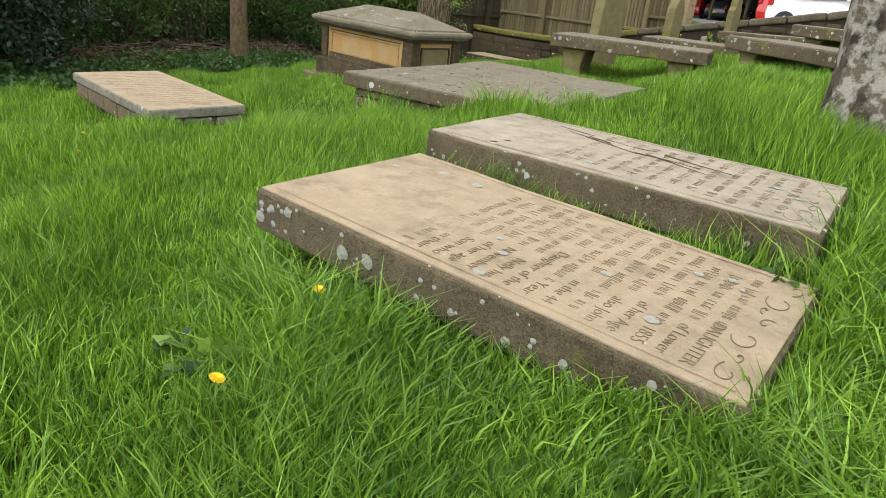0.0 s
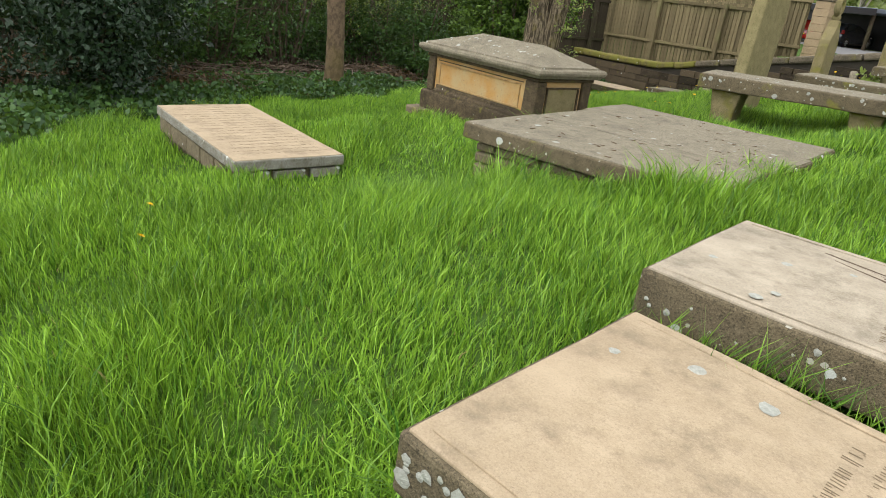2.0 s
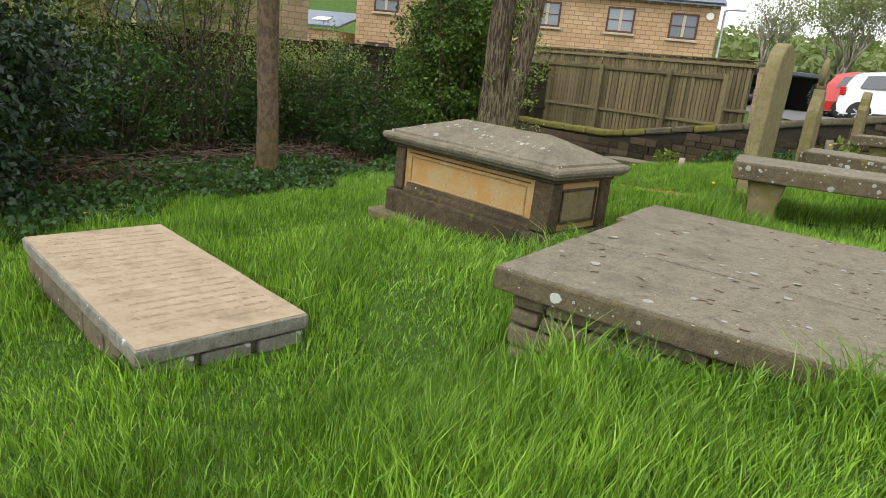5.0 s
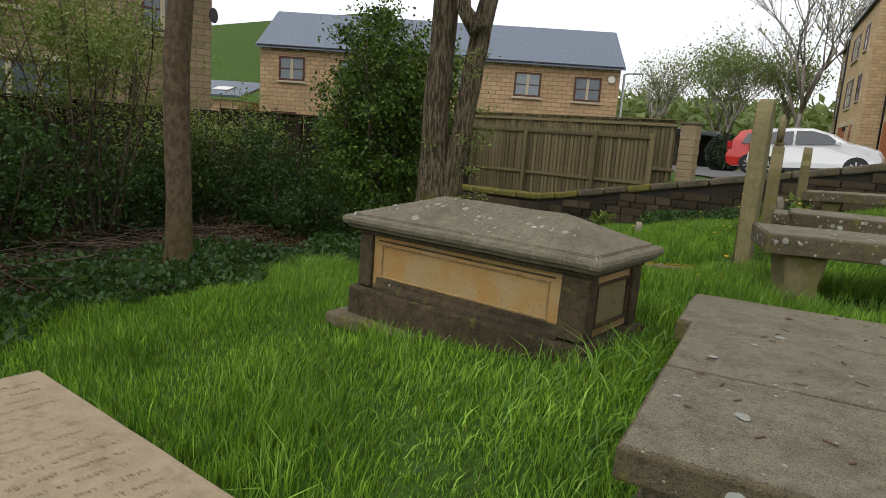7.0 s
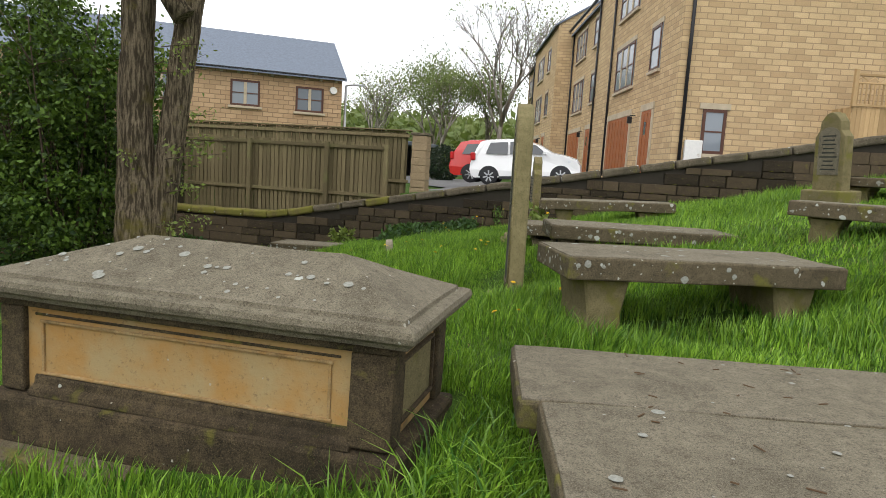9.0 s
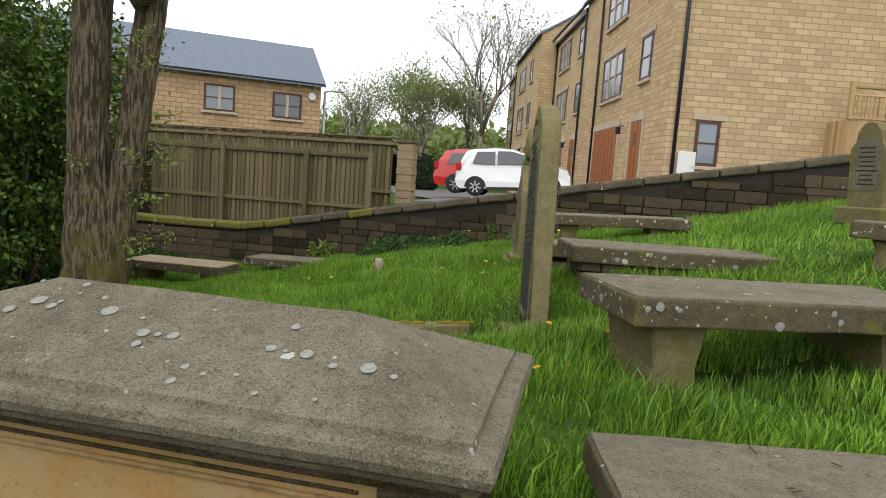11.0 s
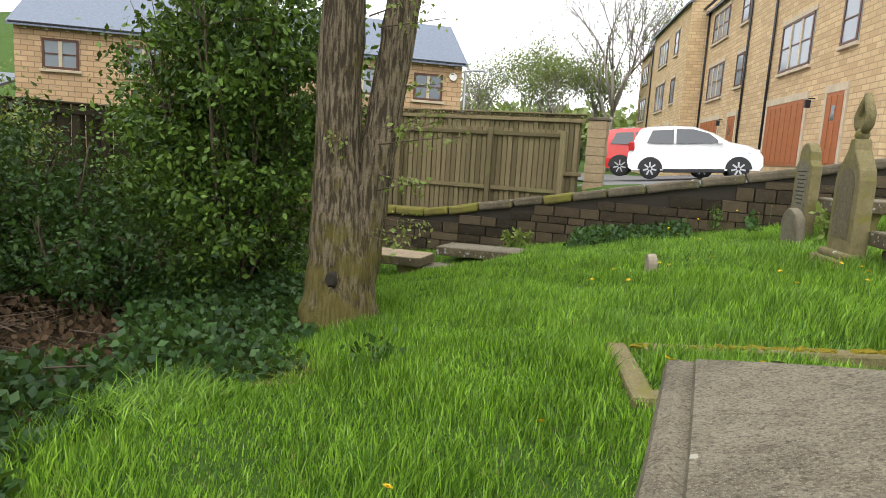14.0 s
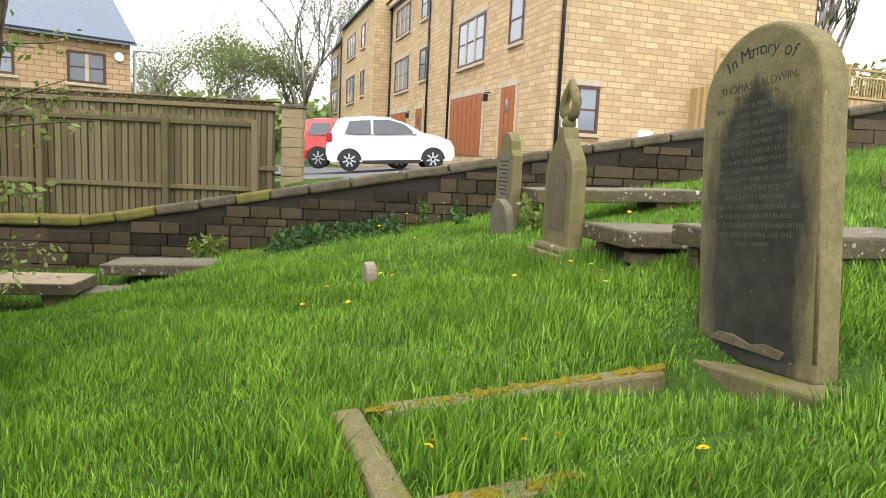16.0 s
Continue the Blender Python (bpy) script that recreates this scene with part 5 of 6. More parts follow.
# ---- more tombs on the slope and by the wall ----
table_tomb("table_tomb", -1.42, 10.2, -25, 2.0, 0.85, 1.46, 0.14, "mossy table tomb high on the grass slope", 8.1)
table_tomb("table_tomb", -1.35, 7.95, -28, 1.95, 0.8, 1.29, 0.14, "grey table tomb on thick legs on the slope", 9.4)
table_tomb("table_tomb", -0.2, 13.2, -30, 1.9, 0.8, 1.78, 0.12, "low mossy table tomb below the wall", 9.9)
table_tomb("table_tomb", -4.35, 12.0, 10, 1.9, 0.8, 0.92, 0.14, "low slab tomb beside the gothic headstone", 4.4, solid=True)
ledger("ledger_tomb", pose(-10.4, 16.4, -0.43, 0, -1.5, -1), 1.95, 0.8, 0.15, "mossy ledger slab sunk in grass by the wall", M_GREY, M_EDGE, seed=4.2, legs=True)
spot(-10.6, 16.35, 1.6, 0.75, -1)
table_tomb("table_tomb", -12.2, 15.2, 3, 1.95, 0.8, -0.37, 0.15, "mossy table tomb on a stone leg behind the tree", 3.7, top=M_LEDGER)
ledger("ledger_tomb", pose(-10.9, 15.55, -0.68, 0, 0, 8), 0.9, 0.6, 0.12, "small sunken stone slab between two tombs", M_GREY, M_EDGE, seed=6.6, legs=False)


# ---- vehicles and street furniture ----
def paint(name, c):
    k = Mat(name, 0.25, 0.0, 0.5)
    k.b.inputs["Coat Weight"].default_value = 0.6
    k.colour(k.mix(k.grey(k.noise(3), 0.3, 0.8), c, tuple(v * 0.93 for v in c)))
    return k.m


M_CAR_WHITE = paint("white_car_paint", (0.78, 0.78, 0.78))
M_CAR_RED = paint("red_car_paint", (0.50, 0.025, 0.02))
M_TYRE = plain("black_tyre", (0.018, 0.018, 0.02), 0.8)
M_RIM = plain("silver_alloy", (0.6, 0.6, 0.62), 0.3, 0.8, 0.1)
M_DARK_GLASS = Mat("car_glass", 0.05, 0, 0.8).colour((0.03, 0.035, 0.04)).m
M_TAIL = plain("red_tail_lamp", (0.45, 0.02, 0.02), 0.25)
M_LAMP = plain("clear_headlamp", (0.7, 0.72, 0.75), 0.15)
M_TRIM = plain("black_trim", (0.03, 0.03, 0.032), 0.5)


def car(m, paint_mat, label, L, W, H, outline, glass, wheels, r, tail_x, suv=False):
    """x runs from tail to nose; outline is the side view, glass the side windows."""
    t = thing("car", m, label, "car")
    half = W / 2
    bm = bmesh.new()
    rows = []
    for y, tuck in ((-half, 0.0), (-half * 0.97, 0.0), (-half * 0.6, 0.0), (half * 0.6, 0.0), (half * 0.97, 0.0), (half, 0.0)):
        ring = []
        for x, z in outline:
            yy = y
            if z > H * 0.55:
                yy = y * (1 - 0.26 * (z - H * 0.55) / (H * 0.45))
            edge = abs(y) > half * 0.8
            zz = z if not edge else min(z, H) - (0.03 if z > H * 0.5 else -0.02 if z < 0.4 else 0)
            xx = x * (1.0 if not edge else 0.985)
            ring.append(bm.verts.new((xx, yy, zz)))
        rows.append(ring)
    n = len(outline)
    for a, b in zip(rows, rows[1:]):
        for i in range(n):
            f = bm.faces.new((a[i], a[(i + 1) % n], b[(i + 1) % n], b[i]))
            f.smooth = True
    bm.faces.new(rows[0])
    bm.faces.new(rows[-1][::-1])
    bmesh.ops.recalc_face_normals(bm, faces=bm.faces[:])
    part("body", bm, paint_mat, t)
    for pane in glass:
        for s in (-1, 1):
            bm = bmesh.new()
            v = []
            for x, z in pane:
                y = half * (1 - 0.26 * max(0, z - H * 0.55) / (H * 0.45)) + 0.006
                v.append(bm.verts.new((x, s * y, z)))
            f = bm.faces.new(v)
            r2 = bmesh.ops.extrude_face_region(bm, geom=[f])
            for e in r2["geom"]:
                if isinstance(e, bmesh.types.BMVert):
                    e.co.y -= s * 0.03
            bmesh.ops.recalc_face_normals(bm, faces=bm.faces[:])
            part("side_window", bm, M_DARK_GLASS, t)
    for x in wheels:
        for s in (-1, 1):
            w = part("wheel", tube([(0, -0.1, 0), (0, -0.085, 0), (0, 0.085, 0), (0, 0.1, 0)], [r * 0.9, r, r, r * 0.9], 28), M_TYRE, t)
            w.matrix_local = pose(x, s * (half - 0.09), r)
            part("rim", tube([(0, s * 0.104, 0), (0, s * 0.085, 0)], [r * 0.66, r * 0.68], 24), M_TRIM, w)
            for k in range(7):
                sp = part("spoke", box((-0.022, -0.008, 0.04), (0.022, 0.008, r * 0.64), 0.004), M_RIM, w)
                sp.matrix_local = pose(0, s * 0.108, 0, 0, k * 360 / 7, 0)
            bm = bmesh.new()
            arch_pts = [(r * 1.16 * math.cos(math.pi * i / 12), r * 1.16 * math.sin(math.pi * i / 12)) for i in range(13)]
            part("wheel_arch", prism(arch_pts, -0.02, 0.02), M_TRIM, t).matrix_local = pose(x, s * (half - 0.008), r * 0.98)
            bm.free()
    for s in (-1, 1):
        part("tail_lamp", box((tail_x, s * half * 0.9 - 0.1, H * 0.53), (tail_x + 0.16, s * half * 0.9 + 0.06, H * 0.7), 0.03), M_TAIL, t)
        part("headlamp", box((L - 0.45, s * half * 0.88 - 0.08, H * 0.45), (L - 0.14, s * half * 0.88 + 0.05, H * 0.53), 0.03), M_LAMP, t)
        part("door_handle", box((L * 0.42, s * (half + 0.006) - 0.012, H * 0.6), (L * 0.42 + 0.16, s * (half + 0.006) + 0.012, H * 0.625), 0.005), paint_mat, t)
        part("mirror", box((L * 0.66, s * (half + 0.06) - 0.07, H * 0.63), (L * 0.66 + 0.12, s * (half + 0.06) + 0.07, H * 0.72), 0.03), paint_mat, t)
        part("sill_trim", box((wheels[0] + r * 1.2, s * half - 0.02, 0.18), (wheels[1] - r * 1.2, s * half + 0.012, 0.28), 0.01), M_TRIM, t)
    part("number_plate", box((-0.012, -0.26, H * 0.33), (0.03, 0.26, H * 0.4), 0.004), M_YELLOW, t)
    return t


HATCH = [(0.04, 0.3), (0.0, 0.5), (0.03, 0.72), (0.12, 0.95), (0.22, 1.2), (0.34, 1.4), (0.55, 1.455), (1.2, 1.48), (1.75, 1.44), (2.25, 1.26), (2.65, 1.02), (3.1, 0.92), (3.4, 0.8), (3.52, 0.6), (3.53, 0.35), (3.45, 0.22), (0.15, 0.22)]
car(pose(-9.1, 26.5, 1.0, 0, -3.5, 3) @ Matrix.Scale(1.09, 4), M_CAR_WHITE, "small white hatchback parked on the street", 3.53, 1.62, 1.48, HATCH,
    [[(0.52, 1.0), (1.22, 0.97), (1.22, 1.36), (0.66, 1.34)], [(1.29, 0.97), (2.45, 0.97), (2.12, 1.24), (1.72, 1.36), (1.29, 1.37)]], (0.62, 2.88), 0.285, 0.03)
SUV = [(0.05, 0.35), (0.0, 0.62), (0.05, 0.95), (0.2, 1.25), (0.42, 1.58), (0.8, 1.66), (1.7, 1.68), (2.4, 1.6), (3.0, 1.28), (3.35, 1.08), (4.1, 0.98), (4.4, 0.78), (4.45, 0.4), (4.35, 0.26), (0.2, 0.26)]
car(pose(-10.45, 28.9, 1.0, 0, -2, 3), M_CAR_RED, "red sport utility car parked behind the white car", 4.45, 1.8, 1.68, SUV,
    [[(0.5, 1.1), (1.25, 1.08), (1.25, 1.5), (0.68, 1.48)], [(1.32, 1.08), (2.1, 1.08), (2.1, 1.52), (1.32, 1.52)], [(2.17, 1.08), (3.05, 1.08), (2.4, 1.48), (2.17, 1.52)]], (0.85, 3.5), 0.34, 0.02, True)
car(pose(-23.5, 48, gz(-22, 48), 0, 0, 80), M_CAR_RED, "red car parked under the far car port", 3.53, 1.62, 1.48, HATCH,
    [[(0.52, 1.0), (1.22, 0.97), (1.22, 1.36), (0.66, 1.34)], [(1.29, 0.97), (2.45, 0.97), (2.12, 1.24), (1.72, 1.36), (1.29, 1.37)]], (0.62, 2.88), 0.285, 0.03)


M_CAR_DARK = paint("dark_blue_car_paint", (0.025, 0.03, 0.045))
car(pose(-21.4, 47.6, gz(-21, 48), 0, 0, 80), M_CAR_DARK, "dark blue car parked under the far car port", 3.53, 1.62, 1.48, HATCH,
    [[(0.52, 1.0), (1.22, 0.97), (1.22, 1.36), (0.66, 1.34)], [(1.29, 0.97), (2.45, 0.97), (2.12, 1.24), (1.72, 1.36), (1.29, 1.37)]], (0.62, 2.88), 0.285, 0.03)


def car_port():
    t = thing("car_port", pose(-25.5, 49.5, gz(-24, 49), 0, 0, -10), "low dark car port with a pale flat roof", "car port")
    part("roof", box((-0.5, -3, 2.15), (8, 3, 2.4), 0.03), M_SLATE, t)
    part("fascia", box((-0.55, -3.06, 2.0), (8.05, -3.003, 2.38), 0.01), M_PIPE, t)
    part("back_wall", box((-0.4, 2.6, -0.2), (7.9, 2.8, 2.14)), M_PIPE, t)
    for x in (-0.3, 2.6, 5.2, 7.8):
        part("post", box((x - 0.08, -2.8, -0.2), (x + 0.08, -2.64, 2.149), 0.01), M_FENCE_SHADED, t)


car_port()


def street_lamp():
    x, y = -18.3, 36.0
    t = thing("street_lamp", pose(x, y, gz(x, y), 0, 0, 10), "grey steel street lamp with a flat lantern", "street lamp")
    part("column", tube([(0, 0, 0), (0, 0, 1.2), (0, 0, 1.25), (0, 0, 5.5 - gz(x, y))], [0.11, 0.11, 0.08, 0.06], 10), M_METAL, t)
    part("arm", tube([(0, 0, 5.48 - gz(x, y)), (0.2, 0, 5.54 - gz(x, y)), (0.7, 0, 5.56 - gz(x, y))], [0.045, 0.04, 0.04], 8), M_METAL, t)
    part("lantern", box((0.4, -0.1, 5.5 - gz(x, y)), (1.0, 0.1, 5.6 - gz(x, y)), 0.03), M_METAL, t)


street_lamp()


# ---- trees ----
def limb_points(a, b, n, bend, rng):
    a, b = Vector(a), Vector(b)
    off = Vector((rng.uniform(-1, 1), rng.uniform(-1, 1), rng.uniform(-.3, .3))) * bend
    return [a.lerp(b, i / n) + off * math.sin(math.pi * i / n) for i in range(n + 1)]


def taper(r0, r1, n):
    return [r0 + (r1 - r0) * i / n for i in range(n + 1)]


def furrowed(points, radii, seed):
    """A stem with bark ridges cut into its surface."""
    dense, rad = [], []
    for (p, q), (r0, r1) in zip(zip(points, points[1:]), zip(radii, radii[1:])):
        n = max(1, int((q[2] - p[2]) / 0.07)) if q[2] < 4.5 else 4
        for i in range(n):
            dense.append(tuple(Vector(p).lerp(Vector(q), i / n)))
            rad.append(r0 + (r1 - r0) * i / n)
    dense.append(tuple(points[-1]))
    rad.append(radii[-1])
    bm = tube(dense, rad, 72, None, 0.1, seed)
    for v in bm.verts:
        i = min(range(len(dense)), key=lambda k: abs(dense[k][2] - v.co.z))
        out = Vector((v.co.x - dense[i][0], v.co.y - dense[i][1], 0))
        if out.length > 0.02:
            u = out.normalized()
            ridge = noise.noise(Vector((u.x * 4.2, u.y * 4.2, v.co.z * 0.9 + seed))) + 0.6 * noise.noise(Vector((u.x * 10, u.y * 10, v.co.z * 2.2 + seed)))
            v.co += u * (0.03 * (abs(ridge) ** 0.8) - 0.012) * min(1.0, out.length / 0.2)
    return bm


def shade_crown(t, x, y, z0, z1, r, n, size, material, seed):
    """Clumped young leaves among the upper limbs, added out of view to shade the bank."""
    g = np.random.default_rng(seed)
    k = 70
    a, q = g.uniform(0, 6.283, k), r * np.sqrt(g.random(k))
    c = np.stack([x + q * np.cos(a), y + q * np.sin(a), g.uniform(z0, z1, k)], 1)
    p = c[g.integers(0, k, n)] + g.normal(size=(n, 3)) * np.array([0.4, 0.4, 0.25])
    leaf_cloud("crown", p, size, material, g, t)


def twin_tree():
    x, y = -10.28, 10.6
    z = gz(x, y) - 0.1
    t = thing("tree", pose(x, y, z), "twin-stemmed mature tree with furrowed mossy grey bark", "tree")
    rng = random.Random(2)
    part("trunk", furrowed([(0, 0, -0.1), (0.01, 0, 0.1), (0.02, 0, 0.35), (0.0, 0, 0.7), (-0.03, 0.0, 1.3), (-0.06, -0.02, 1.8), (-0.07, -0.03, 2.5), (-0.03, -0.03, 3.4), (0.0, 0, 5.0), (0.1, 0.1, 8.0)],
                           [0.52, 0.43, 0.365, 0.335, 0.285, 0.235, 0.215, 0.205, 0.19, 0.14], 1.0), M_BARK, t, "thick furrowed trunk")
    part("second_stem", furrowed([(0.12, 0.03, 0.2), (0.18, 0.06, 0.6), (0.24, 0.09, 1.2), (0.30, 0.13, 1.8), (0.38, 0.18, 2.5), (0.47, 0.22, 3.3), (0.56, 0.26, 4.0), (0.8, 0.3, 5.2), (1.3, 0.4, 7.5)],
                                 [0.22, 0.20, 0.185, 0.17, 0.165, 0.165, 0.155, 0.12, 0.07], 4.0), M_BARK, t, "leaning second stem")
    part("knot_hole", tube([(0.13, -0.36, 0.62), (0.13, -0.39, 0.62)], [0.075, 0.05], 12, None, 0.5), M_JOINT, t)
    part("bough", tube([(0.64, 0, 3.75), (0.4, -0.1, 4.1), (0.3, -0.1, 5.2)], [0.15, 0.12, 0.07], 10), M_BARK, t)
    for k in range(9):
        a = rng.uniform(0, 6.28)
        p = limb_points((0.1, 0.05, rng.uniform(4.5, 7.5)), (2.2 * math.cos(a), 2.2 * math.sin(a), rng.uniform(7, 9.5)), 5, 0.3, rng)
        part("limb", tube(p, taper(0.07, 0.015, 5), 7), M_BARK, t)
    # thin leafy shoots on the bole
    g = np.random.default_rng(7)
    shoots, bm = [], bmesh.new()
    for k in range(16):
        a = rng.uniform(-1.6, 0.8)
        s = Vector((0.3 * math.cos(a) + 0.1, 0.28 * math.sin(a), rng.uniform(1.0, 3.4)))
        e = s + Vector((rng.uniform(0.3, 0.9) * math.cos(a), rng.uniform(0.2, 0.6) * math.sin(a), rng.uniform(-0.1, 0.35)))
        tube(limb_points(s, e, 4, 0.06, rng), taper(0.008, 0.003, 4), 4, bm)
        for j in range(26):
            q = s.lerp(e, 0.35 + 0.65 * rng.random())
            shoots.append((q.x + g.normal() * 0.06, q.y + g.normal() * 0.06, q.z + g.normal() * 0.05))
    part("branchwork", bm, M_TWIG, t)["kind"] = "stuff"
    leaf_cloud("shoot_leaves", np.array(shoots), 0.06, M_LEAF_SPRING, g, t)
    shade_crown(t, 0.3, -0.3, 6.6, 9.2, 2.4, 3500, 0.11, M_LEAF_SPRING, 71)


twin_tree()


def smooth_tree():
    x, y = -11.0, 6.35
    z = gz(x, y) - 0.1
    t = thing("tree", pose(x, y, z), "slender tree with smooth brown bark", "tree")
    bm = tube([(0, 0, -0.1), (0.02, 0, 0.15), (0.05, 0, 0.5), (0.04, 0, 1.2), (-0.02, 0, 1.9), (-0.03, 0, 2.8), (0.06, 0.02, 3.8), (0.1, 0.05, 6), (0.2, 0.1, 9)],
              [0.26, 0.195, 0.165, 0.155, 0.15, 0.147, 0.14, 0.12, 0.07], 24, None, 0.16, 2.0)
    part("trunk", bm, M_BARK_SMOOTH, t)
    rng = random.Random(6)
    for k in range(10):
        a = rng.uniform(0, 6.28)
        p = limb_points((0.1, 0.05, rng.uniform(4.8, 8)), (2.4 * math.cos(a), 2.4 * math.sin(a), rng.uniform(7, 10)), 5, 0.3, rng)
        part("limb", tube(p, taper(0.06, 0.012, 5), 7), M_BARK_SMOOTH, t)
    shade_crown(t, -0.6, 0.2, 6.2, 9.5, 3.2, 6500, 0.12, M_LEAF_SPRING, 72)


smooth_tree()


def birch():
    x, y = 0.02, 4.72
    t = thing("birch_tree", pose(x, y, gz(x, y) - 0.05), "silver birch with peeling black and white bark", "tree")
    bm = tube([(0, 0, -0.1), (0.0, 0, 0.08), (0.0, 0, 0.25), (-0.02, 0, 0.5), (-0.04, 0, 0.9), (-0.06, 0, 1.6), (-0.05, 0, 3), (0.1, 0.1, 6), (0.2, 0.1, 9)],
              [0.29, 0.245, 0.225, 0.215, 0.21, 0.2, 0.18, 0.13, 0.07], 36, None, 0.3, 8.0)
    part("trunk", bm, M_BIRCH, t)
    rng = random.Random(9)
    g = np.random.default_rng(9)
    for k in range(12):
        a = rng.uniform(0, 6.28)
        p = limb_points((0.1, 0.05, rng.uniform(4.5, 8)), (1.8 * math.cos(a), 1.8 * math.sin(a), rng.uniform(6, 9)), 5, 0.3, rng)
        part("limb", tube(p, taper(0.04, 0.008, 5), 6), M_BIRCH, t)
    spot(x, y, 0.5, 0.5, 0)


birch()


def bush(name, x, y, rx, ry, h, n, leaf, size, label, seed, material, stems=9, low=0.0, clumps=150, spread=0.22):
    """Many stems and a ragged crown of separate leaves, gathered in clumps with gaps between."""
    rng, g = random.Random(seed), np.random.default_rng(seed)
    z = gz(x, y) - 0.05
    t = thing(name, pose(x, y, z), label, "bush")
    bm = bmesh.new()
    tips = []
    for k in range(stems):
        a, r = rng.uniform(0, 6.28), rng.uniform(0.3, 0.85)
        e = Vector((rx * r * math.cos(a), ry * r * math.sin(a), h * rng.uniform(0.6, 0.95)))
        s = Vector((0.12 * rx * math.cos(a), 0.12 * ry * math.sin(a), 0))
        p = limb_points(s, e, 6, 0.18, rng)
        tube(p, taper(0.03, 0.008, 6), 5, bm)
        for j in range(5):
            q = p[rng.randint(2, 5)]
            e2 = q + Vector((rng.uniform(-1, 1) * rx * .5, rng.uniform(-1, 1) * ry * .5, rng.uniform(0.0, 0.3) * h))
            tube([q, q.lerp(e2, .5) + Vector((0, 0, .05)), e2], [0.01, 0.007, 0.003], 4, bm)
    part("branchwork", bm, M_TWIG, t)["kind"] = "stuff"
    d = g.normal(size=(clumps, 3))
    d /= np.linalg.norm(d, axis=1)[:, None]
    rad = g.random(clumps) ** 0.42
    bumpy = 1 + 0.22 * np.sin(d[:, 0] * 5 + seed) * np.cos(d[:, 1] * 4) + 0.1 * g.normal(size=clumps)
    c = d * (rad * bumpy)[:, None] * np.array([rx, ry, (h - low) / 2]) + np.array([0, 0, low + (h - low) / 2])
    c[:, 2] = np.clip(c[:, 2], 0.05 + low, None)
    who = g.integers(0, clumps, n)
    p = c[who] + g.normal(size=(n, 3)) * spread * np.array([1, 1, 0.7]) * (0.5 + g.random(n))[:, None]
    p[:, 2] = np.clip(p[:, 2], 0.03, None)
    leaf_cloud("crown", p, leaf, material, g, t)
    return t


bush("hawthorn_bush", -12.45, 11.6, 1.45, 1.2, 4.4, 42000, 0.085, 0, "tall dense green hawthorn bush beside the twin tree", 3, M_LEAF_BUSH, 14, 0.2, 330, 0.17)
bush("hawthorn_bush", -14.0, 12.6, 1.2, 1.2, 3.0, 13000, 0.08, 0, "spreading hawthorn bush against the dark fence", 5, M_LEAF_BUSH, 10, 0.2, 150, 0.18)
bush("holly_bush", -10.9, 2.3, 1.9, 1.6, 3.0, 26000, 0.085, 0, "dark glossy holly bush at the churchyard edge", 11, M_LEAF_DARK, 10, 0.1, 240, 0.17)
bush("holly_bush", -12.5, -0.8, 2.2, 2.0, 3.4, 16000, 0.09, 0, "dark glossy holly bush at the churchyard edge", 13, M_LEAF_DARK, 8, 0.1, 200, 0.2)
bush("bramble_bush", -14.4, 5.2, 1.7, 1.7, 2.3, 15000, 0.075, 0, "tangled bramble and privet against the dark fence", 17, M_LEAF_BRAMBLE, 12, 0.1, 190, 0.17)
bush("bramble_bush", -15.4, 8.2, 1.4, 1.5, 1.9, 10000, 0.075, 0, "tangled bramble and privet against the dark fence", 19, M_LEAF_BRAMBLE, 10, 0.1, 140, 0.17)
bush("bramble_bush", -13.6, 3.2, 1.3, 1.2, 1.7, 9000, 0.075, 0, "tangled bramble and privet against the dark fence", 23, M_LEAF_BRAMBLE, 10, 0.1, 120, 0.17)
bush("bramble_bush", -14.2, 9.9, 1.3, 1.2, 2.2, 11000, 0.07, 0, "tangled bramble and privet against the dark fence", 25, M_LEAF_BRAMBLE, 12, 0.1, 150, 0.16)
bush("bramble_bush", -12.9, 10.0, 0.9, 0.8, 1.2, 6000, 0.065, 0, "low bramble thicket under the hawthorn bush", 27, M_LEAF_BRAMBLE, 10, 0.05, 100, 0.14)
bush("elder_shrub", -15.7, 4.8, 1.7, 2.2, 5.2, 17000, 0.07, 0, "thin young shrub with fresh spring leaves", 29, M_LEAF_SPRING, 16, 1.6, 120, 0.22)
bush("elder_shrub", -14.7, 7.0, 1.3, 1.4, 4.7, 9000, 0.065, 0, "thin young shrub with fresh spring leaves", 31, M_LEAF_SPRING, 16, 1.7, 90, 0.22)
bush("elder_shrub", -15.4, 9.6, 1.4, 1.8, 3.0, 6500, 0.065, 0, "thin young shrub with fresh spring leaves", 37, M_LEAF_SPRING, 12, 0.8, 90, 0.2)


